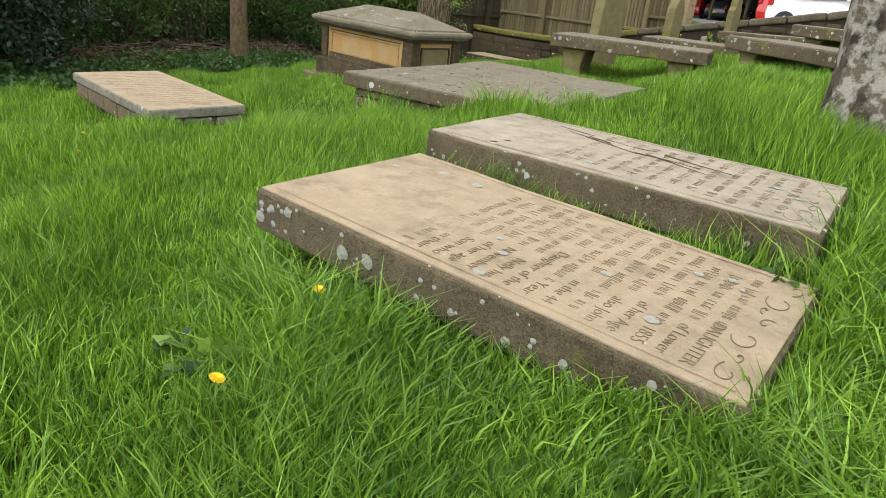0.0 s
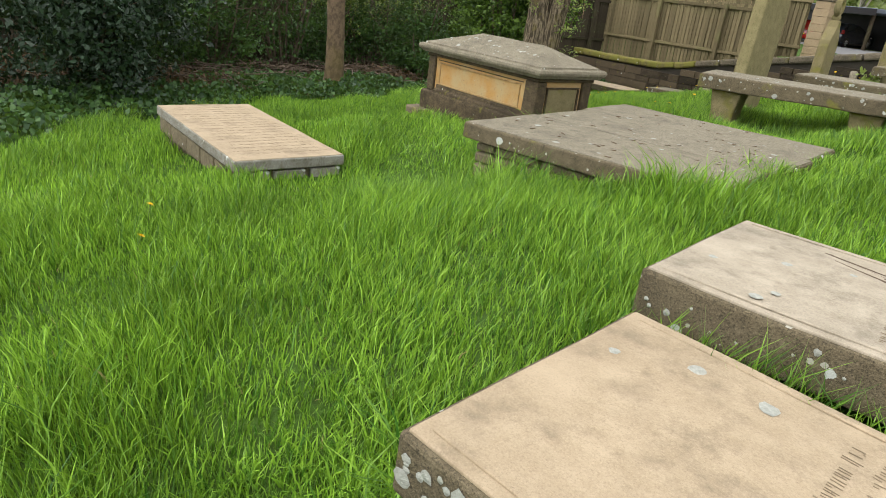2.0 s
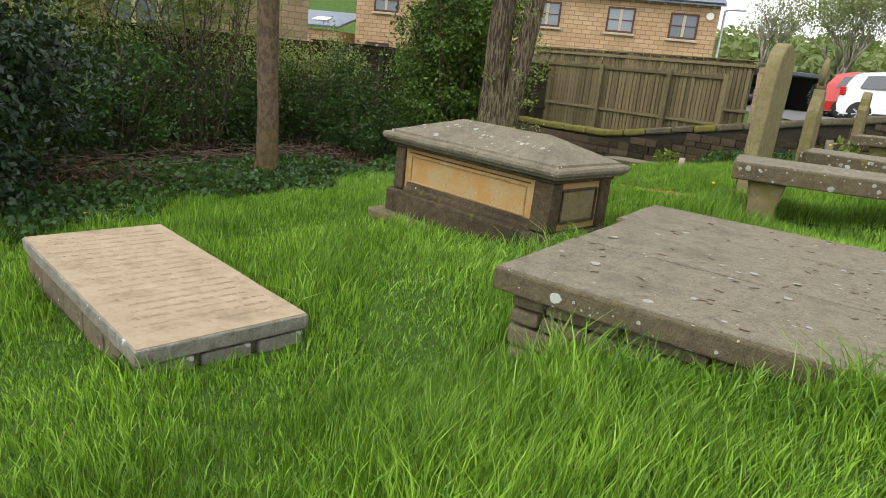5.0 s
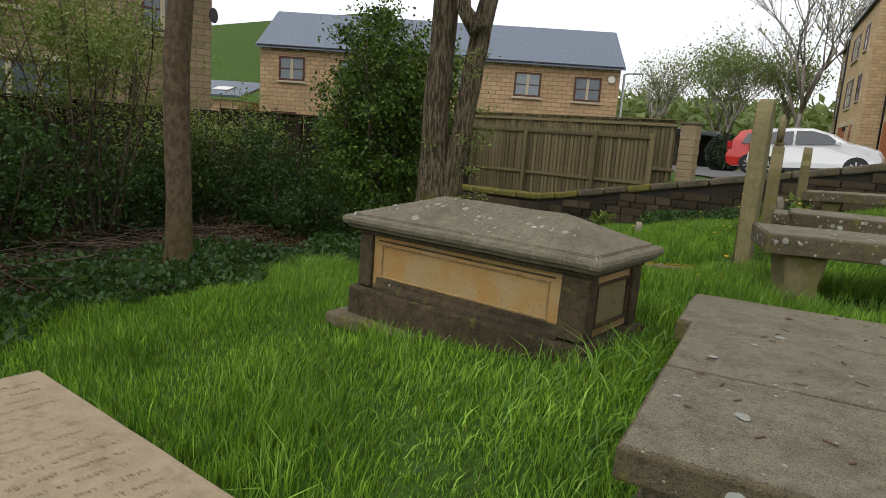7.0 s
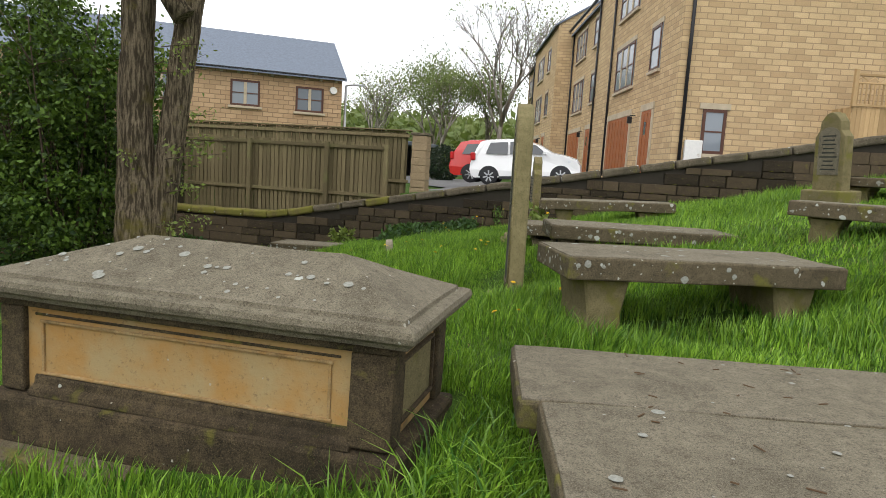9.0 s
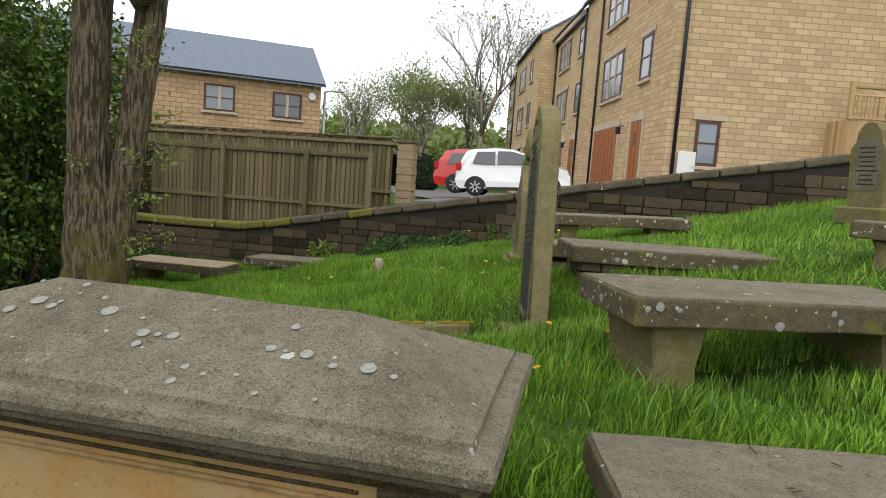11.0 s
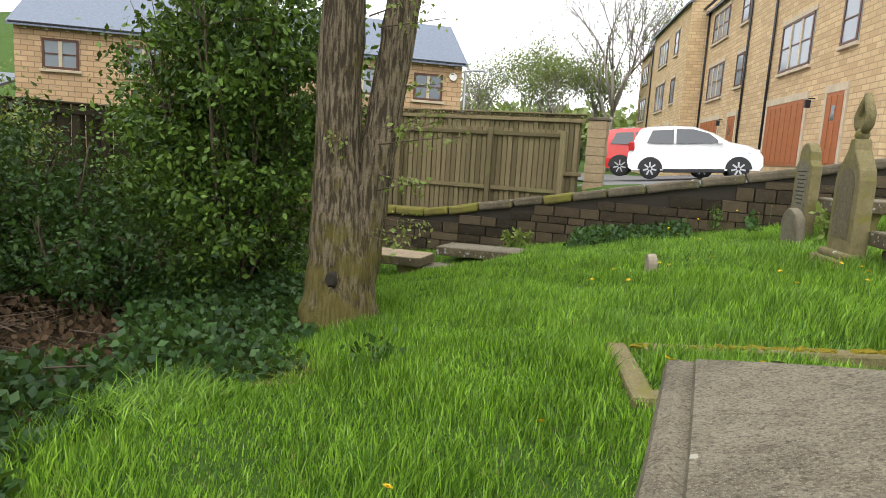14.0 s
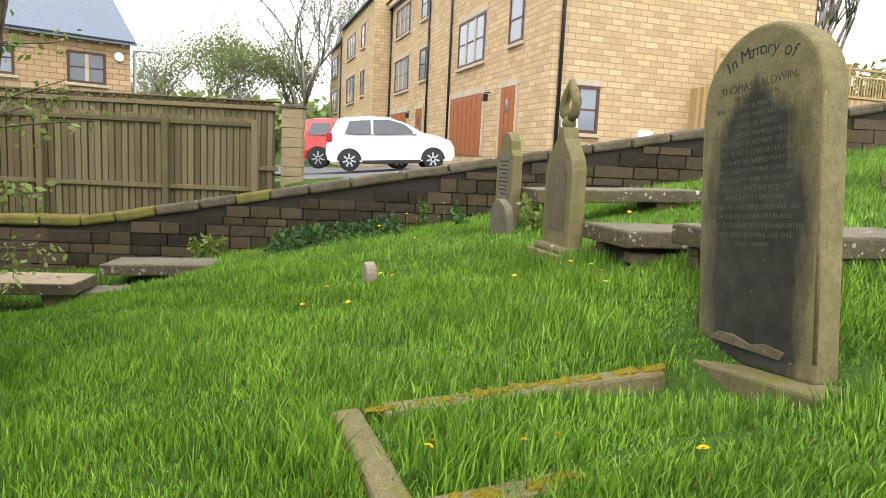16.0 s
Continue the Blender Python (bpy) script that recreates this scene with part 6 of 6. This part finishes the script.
def bare_tree(x, y, h, label, seed, leaves=0, spread=0.45, material=None, depth=5):
    rng, g = random.Random(seed), np.random.default_rng(seed)
    t = thing("tree", pose(x, y, gz(x, y) - 0.3), label, "tree")
    bm = bmesh.new()
    tips = []

    def grow(p, d, length, r, level):
        e = p + d * length
        mid = p.lerp(e, 0.5) + Vector((rng.uniform(-1, 1), rng.uniform(-1, 1), rng.uniform(-.2, .4))) * length * 0.07
        tube([p, mid, e], [r, r * 0.82, r * 0.66], 6 if level < 2 else 3, bm)
        if level >= depth:
            tips.append(e)
            return
        for k in range(3 if level else 5):
            a = rng.uniform(0, 6.28)
            s = spread * rng.uniform(0.7, 1.4)
            side = Vector((math.cos(a), math.sin(a), 0.25))
            grow(p.lerp(e, rng.uniform(0.6, 1.0)), (d + side * s).normalized(), length * rng.uniform(0.6, 0.8), r * 0.55, level + 1)
    grow(Vector((0, 0, 0)), Vector((0.02, 0.0, 1)), h * 0.32, h * 0.015, 0)
    part("branchwork", bm, M_BARK_FAR, t)["kind"] = "stuff"
    if leaves:
        tp = np.array([list(v) for v in tips])
        who = g.integers(0, len(tp), leaves)
        p = tp[who] + g.normal(size=(leaves, 3)) * h * 0.045
        leaf_cloud("crown", p, 0.03 * h ** 0.5 + 0.12, material or M_LEAF_SPRING, g, t)
    return t


bare_tree(-14.8, 64, 19, "tall bare tree behind the terrace", 41, 500, 0.42)
bare_tree(-11.6, 72, 20, "tall bare tree behind the terrace", 43, 900, 0.45)
bare_tree(-19.8, 62, 12, "tree in pale spring leaf beside the street", 47, 4500, 0.5, M_LEAF_WOOD)
bare_tree(-17.0, 70, 14, "tree in pale spring leaf beside the street", 55, 4500, 0.5, M_LEAF_WOOD)
bare_tree(-23.5, 72, 14, "tree in pale spring leaf beside the street", 53, 4500, 0.5, M_LEAF_WOOD)
bare_tree(-28.0, 66, 12, "half-bare tree beyond the fence", 59, 900, 0.45)
bare_tree(-32.0, 76, 12, "half-bare tree beyond the fence", 61, 900, 0.45)
for i, (x, y) in enumerate(((10, 40), (13, 38), (16.5, 41), (19, 38), (22, 42), (26, 40), (14, 46), (20, 48))):
    bare_tree(x, y, 15, "slender bare woodland tree behind the deck", 70 + i, 200, 0.3, M_LEAF_WOOD, 5)


def dark_shrub():
    g = np.random.default_rng(77)
    t = thing("conifer_shrub", pose(-14.3, 42, gz(-14.3, 42)), "round dark evergreen shrub beside the street", "bush")
    d = g.normal(size=(5000, 3))
    d /= np.linalg.norm(d, axis=1)[:, None]
    p = d * (0.8 + 0.25 * g.random(5000))[:, None] * np.array([1.0, 1.0, 1.1]) + np.array([0, 0, 1.0])
    p[:, 2] = np.clip(p[:, 2], 0.05, None)
    leaf_cloud("crown", p, 0.14, M_LEAF_DARK, g, t)


dark_shrub()


def woods():
    """Wooded hillsides far off: trunks are lost, the crowns are many small clumps."""
    g = np.random.default_rng(90)
    n = 90000
    k = 900
    cx = g.uniform(-130, 70, k)
    cy = g.uniform(95, 230, k)
    keep = (-cx - 0.75 * cy + 10 < 4) | (cy > 215)
    cx, cy = cx[keep], cy[keep]
    size = g.uniform(3.0, 5.0, len(cx))
    cz = land(cx, cy) + size * 0.7
    who = g.integers(0, len(cx), n)
    d = g.normal(size=(n, 3))
    d /= np.linalg.norm(d, axis=1)[:, None]
    p = np.stack([cx[who], cy[who], cz[who]], 1) + d * (size[who] * g.random(n) ** 0.4)[:, None] * np.array([1, 1, 1.1])
    tagged(leaf_cloud("woodland", p, 1.5, M_LEAF_WOOD, g), "pale spring woodland on the far hillside", "woods", kind="stuff")


woods()


# ---- undergrowth ----
def in_holes(x, y):
    out = np.zeros(len(x), bool)
    for hx, hy, a, b, rz in HOLES:
        c, s = math.cos(radians(rz)), math.sin(radians(rz))
        u, v = (x - hx) * c + (y - hy) * s, -(x - hx) * s + (y - hy) * c
        out |= (np.abs(u) < a) & (np.abs(v) < b)
    return out


def bank(x, y):
    """Above 0 inside the rough planted bank along the fence."""
    edge = np.interp(y, [-4, 1, 3, 5, 7.5, 9.5, 11, 14, 16, 17.5], [-6.6, -7.4, -9.0, -9.6, -9.9, -10.1, -10.6, -13.2, -13.6, -13.8])
    return edge + 0.25 * np.sin(2.3 * y) + 0.15 * np.sin(5.1 * y + 1) - x


def ground_cover():
    g = np.random.default_rng(21)
    n = 150000
    x, y = g.uniform(-14.5, -6.5, n), g.uniform(-2, 17.4, n)
    b = bank(x, y)
    patch = np.sin(1.9 * x + 0.7) * np.cos(1.6 * y) + np.sin(0.9 * x - 1.1 * y)
    keep = (b > -0.15) & (b < 2.8) & (patch > -1.35 + 0.33 * b) & ~in_holes(x, y)
    x, y, b = x[keep], y[keep], b[keep]
    z = land(x, y) + g.random(len(x)) * (0.10 + 0.18 * np.clip(b, 0, 1))
    tagged(leaf_cloud("ground_cover", np.stack([x, y, z], 1), 0.075, M_LEAF_NETTLE, g, droop=-0.1, aspect=0.75), "dark nettle and ivy ground cover on the bank", "ground cover", kind="stuff")
    n = 9000
    x, y = g.uniform(-12, -6, n), g.uniform(16.2, 17.5, n)
    keep = (np.sin(2.1 * x) + np.sin(0.9 * x + 2) > 0.1) & ~in_holes(x, y)
    x, y = x[keep], y[keep]
    z = land(x, y) + g.random(len(x)) * 0.28 * np.clip((y - 16.0), 0.2, 1)
    tagged(leaf_cloud("wall_foot_weeds", np.stack([x, y, z], 1), 0.085, M_LEAF_NETTLE, g, droop=-0.2, aspect=0.7), "nettles and weeds along the wall foot", "weeds", kind="stuff")


ground_cover()


def litter():
    g = np.random.default_rng(22)
    n = 42000
    x, y = g.uniform(-17, -8, n), g.uniform(-3, 15, n)
    b = bank(x, y)
    keep = (b > 0.25)
    x, y = x[keep], y[keep]
    heap = 0.35 * np.exp(-((x + 12.2) ** 2 + (y - 4.2) ** 2) / 1.6) + 0.4 * np.exp(-((x + 13.2) ** 2 + (y - 8.6) ** 2) / 1.8)
    z = land(x, y) + 0.01 + heap * g.random(len(x))
    tagged(leaf_cloud("leaf_litter", np.stack([x, y, z], 1), 0.085, M_LITTER, g, droop=0.0, aspect=0.7), "brown dead leaves under the bushes", "leaf litter", kind="stuff")
    rng = random.Random(24)
    bm = bmesh.new()
    for i in range(520):
        cx, cy = rng.choice(((-12.2, 4.2), (-13.4, 8.4), (-12.9, 6.0), (-13.0, 7.6)))
        px, py = cx + rng.gauss(0, 0.7), cy + rng.gauss(0, 0.7)
        a, l = rng.uniform(0, 6.28), rng.uniform(0.3, 1.0)
        p = Vector((px, py, gz(px, py) + rng.uniform(0.02, 0.4)))
        e = p + Vector((l * math.cos(a), l * math.sin(a), rng.uniform(-0.2, 0.15)))
        tube(limb_points(p, e, 3, 0.06, rng), taper(rng.uniform(0.005, 0.014), 0.003, 3), 4, bm)
    tagged(link_mesh("dead_twigs", bm, M_TWIG), "heap of dead brown twigs and bramble canes", "brushwood", kind="stuff")
    # bare earth under the bank
    xs, ys = np.meshgrid(np.linspace(0, 1, 30), np.linspace(-4, 17.5, 80))
    X = -17.15 + (bank(np.zeros_like(ys), ys) + 17.15 - 0.35) * xs
    Z = land(X, ys) + 0.012
    me = bpy.data.meshes.new("soil")
    idx = np.arange(X.size).reshape(X.shape)
    f = np.stack([idx[:-1, :-1], idx[:-1, 1:], idx[1:, 1:], idx[1:, :-1]], -1).reshape(-1, 4)
    me.from_pydata(np.stack([X, ys, Z], -1).reshape(-1, 3).tolist(), [], f.tolist())
    me.materials.append(M_SOIL)
    tagged(new("soil_bank", me), "dark bare soil of the planted bank", "soil", kind="structure")


litter()


# ---- grass ----
def blades(name, n, region, material, seed, hmin, hmax, width, label, clump=0.5, hole_pad=0.0, extra=None, lean=0.35, free=False, far=False):
    g = np.random.default_rng(seed)
    x0, x1, y0, y1 = region
    x, y = g.uniform(x0, x1, n), g.uniform(y0, y1, n)
    if clump:
        kx, ky = g.normal(size=n) * 0.03, g.normal(size=n) * 0.03
        cell = 0.11
        jit = 0.05 * np.stack([np.sin(np.floor(x / cell) * 12.9 + np.floor(y / cell) * 78.2), np.cos(np.floor(x / cell) * 39.3 + np.floor(y / cell) * 11.1)])
        pull = g.random(n) < clump
        x = np.where(pull, (np.floor(x / cell) + 0.5) * cell + jit[0] + kx, x)
        y = np.where(pull, (np.floor(y / cell) + 0.5) * cell + jit[1] + ky, y)
    keep = (free | ~in_holes(x, y)) & (bank(x, y) < 0.1 + 0.5 * g.random(n)) & (y < WALL_Y - 0.2)
    if extra is not None:
        keep &= extra(x, y, g)
    x, y = x[keep], y[keep]
    n = len(x)
    tuft = np.sin(np.floor(x / 0.19) * 37.1 + np.floor(y / 0.19) * 17.7) * 0.22
    patch = 0.78 + tuft + 0.25 * np.sin(1.3 * x + 0.9 * y) * np.sin(0.8 * x - 1.7 * y) + 0.2 * np.sin(3.3 * x + 2.1 * y)
    h = (hmin + (hmax - hmin) * g.random(n) ** 1.4) * np.clip(patch, 0.4, 1.35)
    a = g.uniform(0, 2 * np.pi, n)
    drift = np.sin(0.9 * x + 1.4 * y) * 1.2
    la = np.where(g.random(n) < 0.25, drift, g.uniform(0, 2 * np.pi, n))
    bend = h * lean * (0.3 + 1.2 * g.random(n))
    z = land(x, y) - 0.01
    w = width * (0.6 + 0.8 * g.random(n)) * 0.5
    sx, sy = np.cos(a) * w, np.sin(a) * w
    bx, by = np.cos(la) * bend, np.sin(la) * bend
    P = np.stack([x, y, z], 1)
    S = np.stack([sx, sy, np.zeros(n)], 1)
    M = P + np.stack([bx * 0.35, by * 0.35, h * 0.6], 1)
    T = P + np.stack([bx, by, h * (1 - 0.12 * lean)], 1)
    v = np.stack([P - S, P + S, M + S * 0.8, M - S * 0.8, T], 1)
    if far:
        tagged(soup(name, v[:, (0, 1, 4)], ((0, 1, 2),), material), label, "grass", kind="stuff")
    else:
        tagged(soup(name, v, ((0, 1, 2, 3), (3, 2, 4)), material), label, "grass", kind="stuff")


near_start = (-4.2, 2.4, -1.0, 5.0)
blades("grass", 225000, near_start, M_BLADE, 100, 0.07, 0.24, 0.0056, "long green spring grass among the tombs", lean=0.42)
blades("grass", 175000, (-10.6, -4.2, -0.5, 8.0), M_BLADE, 101, 0.05, 0.19, 0.0075, "long green spring grass among the tombs", lean=0.38)
blades("grass", 85000, (-4.2, 1.5, 5.0, 9.0), M_BLADE, 102, 0.06, 0.20, 0.009, "long green spring grass among the tombs", lean=0.38)
blades("grass", 130000, (-10.8, -4.2, 8.0, 12.5), M_BLADE, 103, 0.05, 0.18, 0.008, "long green spring grass among the tombs", lean=0.38)
blades("grass", 90000, (-13.5, -3.5, 12.5, 17.5), M_BLADE, 104, 0.05, 0.16, 0.014, "long green spring grass among the tombs", lean=0.5, far=True)
blades("grass", 90000, (-4.2, 7.0, 9.0, 17.5), M_BLADE, 105, 0.06, 0.18, 0.016, "long green spring grass on the upper slope", lean=0.5, far=True)
blades("grass", 45000, (-1.6, 2.2, -0.6, 1.7), M_BLADE, 107, 0.08, 0.24, 0.0055, "long green spring grass among the tombs", lean=0.7)
blades("coarse_grass", 6000, (-1.3, 1.3, 0.75, 1.75), M_BLADE, 108, 0.14, 0.34, 0.008, "coarse dark grass under the ledger edge", lean=0.8, extra=lambda x, y, g: y > 1.05 + 0.152 * x + 0.25 * g.random(len(x)))
blades("coarse_grass", 9000, (-5.6, -3.6, 3.2, 7.2), M_BLADE, 109, 0.08, 0.28, 0.009, "coarse long grass between the tombs", lean=0.9, extra=lambda x, y, g: np.exp(-((x + 4.6) / 0.6) ** 2 - ((y - 5.2) / 1.2) ** 2) > g.random(len(x)))
blades("coarse_grass", 5000, (-2.6, -1.5, 3.9, 6.9), M_BLADE, 112, 0.05, 0.2, 0.008, "long grass lapping over the sunken slab end", lean=0.8, free=True, extra=lambda x, y, g: np.abs(x + 2.06 + 0.19 * (y - 4.2)) < 0.25 * (0.4 + g.random(len(x))))
blades("coarse_grass", 5000, (-3.6, -1.6, 3.2, 4.4), M_BLADE, 113, 0.18, 0.38, 0.008, "tall grass along the edge of the broad slabs", lean=0.6, extra=lambda x, y, g: np.abs(y - 3.72 - 0.19 * (x + 4.06)) < 0.22 * g.random(len(x)) + 0.02)
blades("coarse_grass", 6000, (0.4, 1.2, 1.3, 3.8), M_BLADE, 114, 0.10, 0.30, 0.007, "long grass lapping over the ledger ends", lean=0.9, free=True, extra=lambda x, y, g: x > np.where(y < 2.5, 0.70 - 0.152 * (y - 1.98), 0.42 - 0.185 * (y - 3.07)) + 0.1 * g.random(len(x)))
blades("short_grass", 26000, (-7.4, -4.6, 7.9, 10.3), M_BLADE, 110, 0.03, 0.085, 0.006, "short green grass round the kerbed grave", lean=0.6, free=True)
blades("dry_grass", 9000, (-9.8, 2.4, -1.0, 12.0), M_STRAW, 106, 0.04, 0.13, 0.006, "pale dry blades among the green grass", lean=0.9)


blades("straw_patch", 1500, (-10.04, -9.389999999999999, 8.42, 9.07), M_STRAW, 116, 0.05, 0.14, 0.007, "flattened straw-coloured dead grass by the tree", lean=2.2, clump=0.2)
blades("coarse_grass", 1600, (-10.19, -9.49, 7.420000000000001, 8.020000000000001), M_BLADE, 117, 0.16, 0.34, 0.008, "coarse grass tufts at the edge of the bank", lean=0.8)


# ---- dandelions ----
def dandelion(x, y, h, seed, label="yellow dandelion in flower in the grass"):
    rng = random.Random(seed)
    h = h * 1.2 + 0.05
    t = thing("dandelion", pose(x, y, gz(x, y)), label, "flower", "dandelions in the grass")
    tip = (rng.uniform(-.03, .03), rng.uniform(-.03, .03), h)
    part("stem", tube([(0, 0, 0), (tip[0] * 0.3, tip[1] * 0.3, h * 0.6), tip], [0.003, 0.0027, 0.0025], 5), M_STEM, t)
    bm = bmesh.new()
    for ring, r, tilt, z in ((18, 0.021, 0.25, 0.0), (14, 0.015, 0.6, 0.002), (9, 0.009, 1.0, 0.004)):
        for i in range(ring):
            a = 6.283 * i / ring + ring
            d = Vector((math.cos(a), math.sin(a), 0))
            s = Vector((-d.y, d.x, 0)) * 0.0022
            c = Vector((0, 0, z))
            e = c + d * r + Vector((0, 0, tilt * r * 0.6))
            v = [bm.verts.new(p) for p in (c - s * 0.5, c + s * 0.5, e + s, e - s)]
            bm.faces.new(v)
    f = part("petals", bm, M_YELLOW, t)
    f.matrix_local = pose(*tip, rng.uniform(-25, 25), rng.uniform(-25, 25), rng.uniform(0, 360))


for i, (x, y, h) in enumerate(((-0.51, 1.26, 0.1), (-0.23, 0.79, 0.1), (-0.81, 1.45, 0.1), (-7.79, 11.14, 0.13), (-7.66, 11.71, 0.13), (-7.46, 10.94, 0.13), (-7.15, 11.62, 0.13), (-6.99, 8.5, 0.13), (-6.64, 8.42, 0.13), (-6.53, 8.46, 0.13), (-6.13, 8.17, 0.13), (-6.14, 10.51, 0.13), (-6.21, 11.04, 0.13), (-6.93, 11.89, 0.13), (-6.71, 11.98, 0.13), (-7.26, 11.86, 0.13), (-6.85, 14.05, 0.13), (-7.16, 15.01, 0.13), (-5.72, 11.19, 0.13), (-5.63, 11.03, 0.13), (-5.63, 10.84, 0.13), (-5.65, 10.54, 0.13), (-7.53, 7.71, 0.08), (-7.0, 8.62, 0.08), (-3.38, 1.35, 0.06), (-4.87, 7.34, 0.11), (-4.74, 7.44, 0.11), (-4.51, 8.16, 0.11), (-8.6, 3.2, 0.1), (-7.9, 6.9, 0.1), (-6.78, 15.7, 0.2), (-6.0, 16.2, 0.25), (-6.3, 16.5, 0.3), (-5.8, 16.8, 0.3), (-6.9, 16.6, 0.25), (-6.5, 15.2, 0.2), (-7.3, 15.4, 0.2), (-5.5, 16.4, 0.3), (-6.6, 16.9, 0.35), (-4.85, 8.1, 0.16), (-3.77, 1.49, 0.1), (-5.0, 12.0, 0.32))):
    dandelion(x, y, h, i)


# ---- single plants ----
def tuft_plant(name, x, y, h, n, leaf, label, seed, material=None, spread=0.16):
    g, rng = np.random.default_rng(seed), random.Random(seed)
    t = thing(name, pose(x, y, gz(x, y)), label, "plant")
    pts = []
    for k in range(7):
        a = rng.uniform(0, 6.28)
        e = Vector((spread * math.cos(a), spread * math.sin(a), h * rng.uniform(0.6, 1)))
        part("stem", tube([(0, 0, 0), tuple(e * 0.5), tuple(e)], [0.004, 0.003, 0.002], 4), M_STEM, t)
        for j in range(n // 7):
            q = e * rng.uniform(0.25, 1.0)
            pts.append((q.x + g.normal() * 0.03, q.y + g.normal() * 0.03, q.z))
    leaf_cloud("foliage", np.array(pts), leaf, material or M_LEAF_SPRING, g, t, aspect=0.6)["kind"] = "stuff"


tuft_plant("nettle", -10.2, 17.0, 0.5, 110, 0.1, "leafy green nettle against the wall", 1)
tuft_plant("nettle", -10.0, 17.15, 0.4, 80, 0.1, "leafy green nettle against the wall", 2)
tuft_plant("fern", -5.35, 14.3, 0.45, 160, 0.09, "bright green fern between two headstones", 3)
tuft_plant("weed", 0.35, 2.62, 0.14, 70, 0.06, "leafy weed between the two ledger tombs", 4, M_LEAF_BRAMBLE, 0.2)
tuft_plant("weed", 0.6, 2.7, 0.12, 60, 0.06, "leafy weed between the two ledger tombs", 5, M_LEAF_BRAMBLE, 0.2)
tuft_plant("weed", -0.55, 0.95, 0.12, 60, 0.07, "jagged green weed in the grass", 6, M_LEAF_BUSH, 0.14)
tuft_plant("wall_weed", -6.6, 17.45, 0.75, 60, 0.07, "small weed on the boundary wall", 7, M_LEAF_BUSH, 0.1)
tuft_plant("nettle", -9.0, 8.9, 0.22, 90, 0.08, "low green nettle beside the tree", 8, M_LEAF_BRAMBLE, 0.2)


def fallen_twigs():
    rng = random.Random(55)
    t = thing("fallen_twig", pose(-0.9, 3.3, 0.857), "thin dead twigs lying on the pale ledger", "twig")
    for i in range(9):
        a, l = rng.uniform(-0.7, 0.5), rng.uniform(0.15, 0.5)
        p = Vector((rng.uniform(-0.3, 0.5), rng.uniform(-0.15, 0.05), 0.004))
        e = p + Vector((l * math.cos(a), l * math.sin(a) * 0.4, 0.003))
        part("twig", tube(limb_points(p, e, 4, 0.02, rng), taper(0.0035, 0.0015, 4), 4), M_TWIG, t)


fallen_twigs()
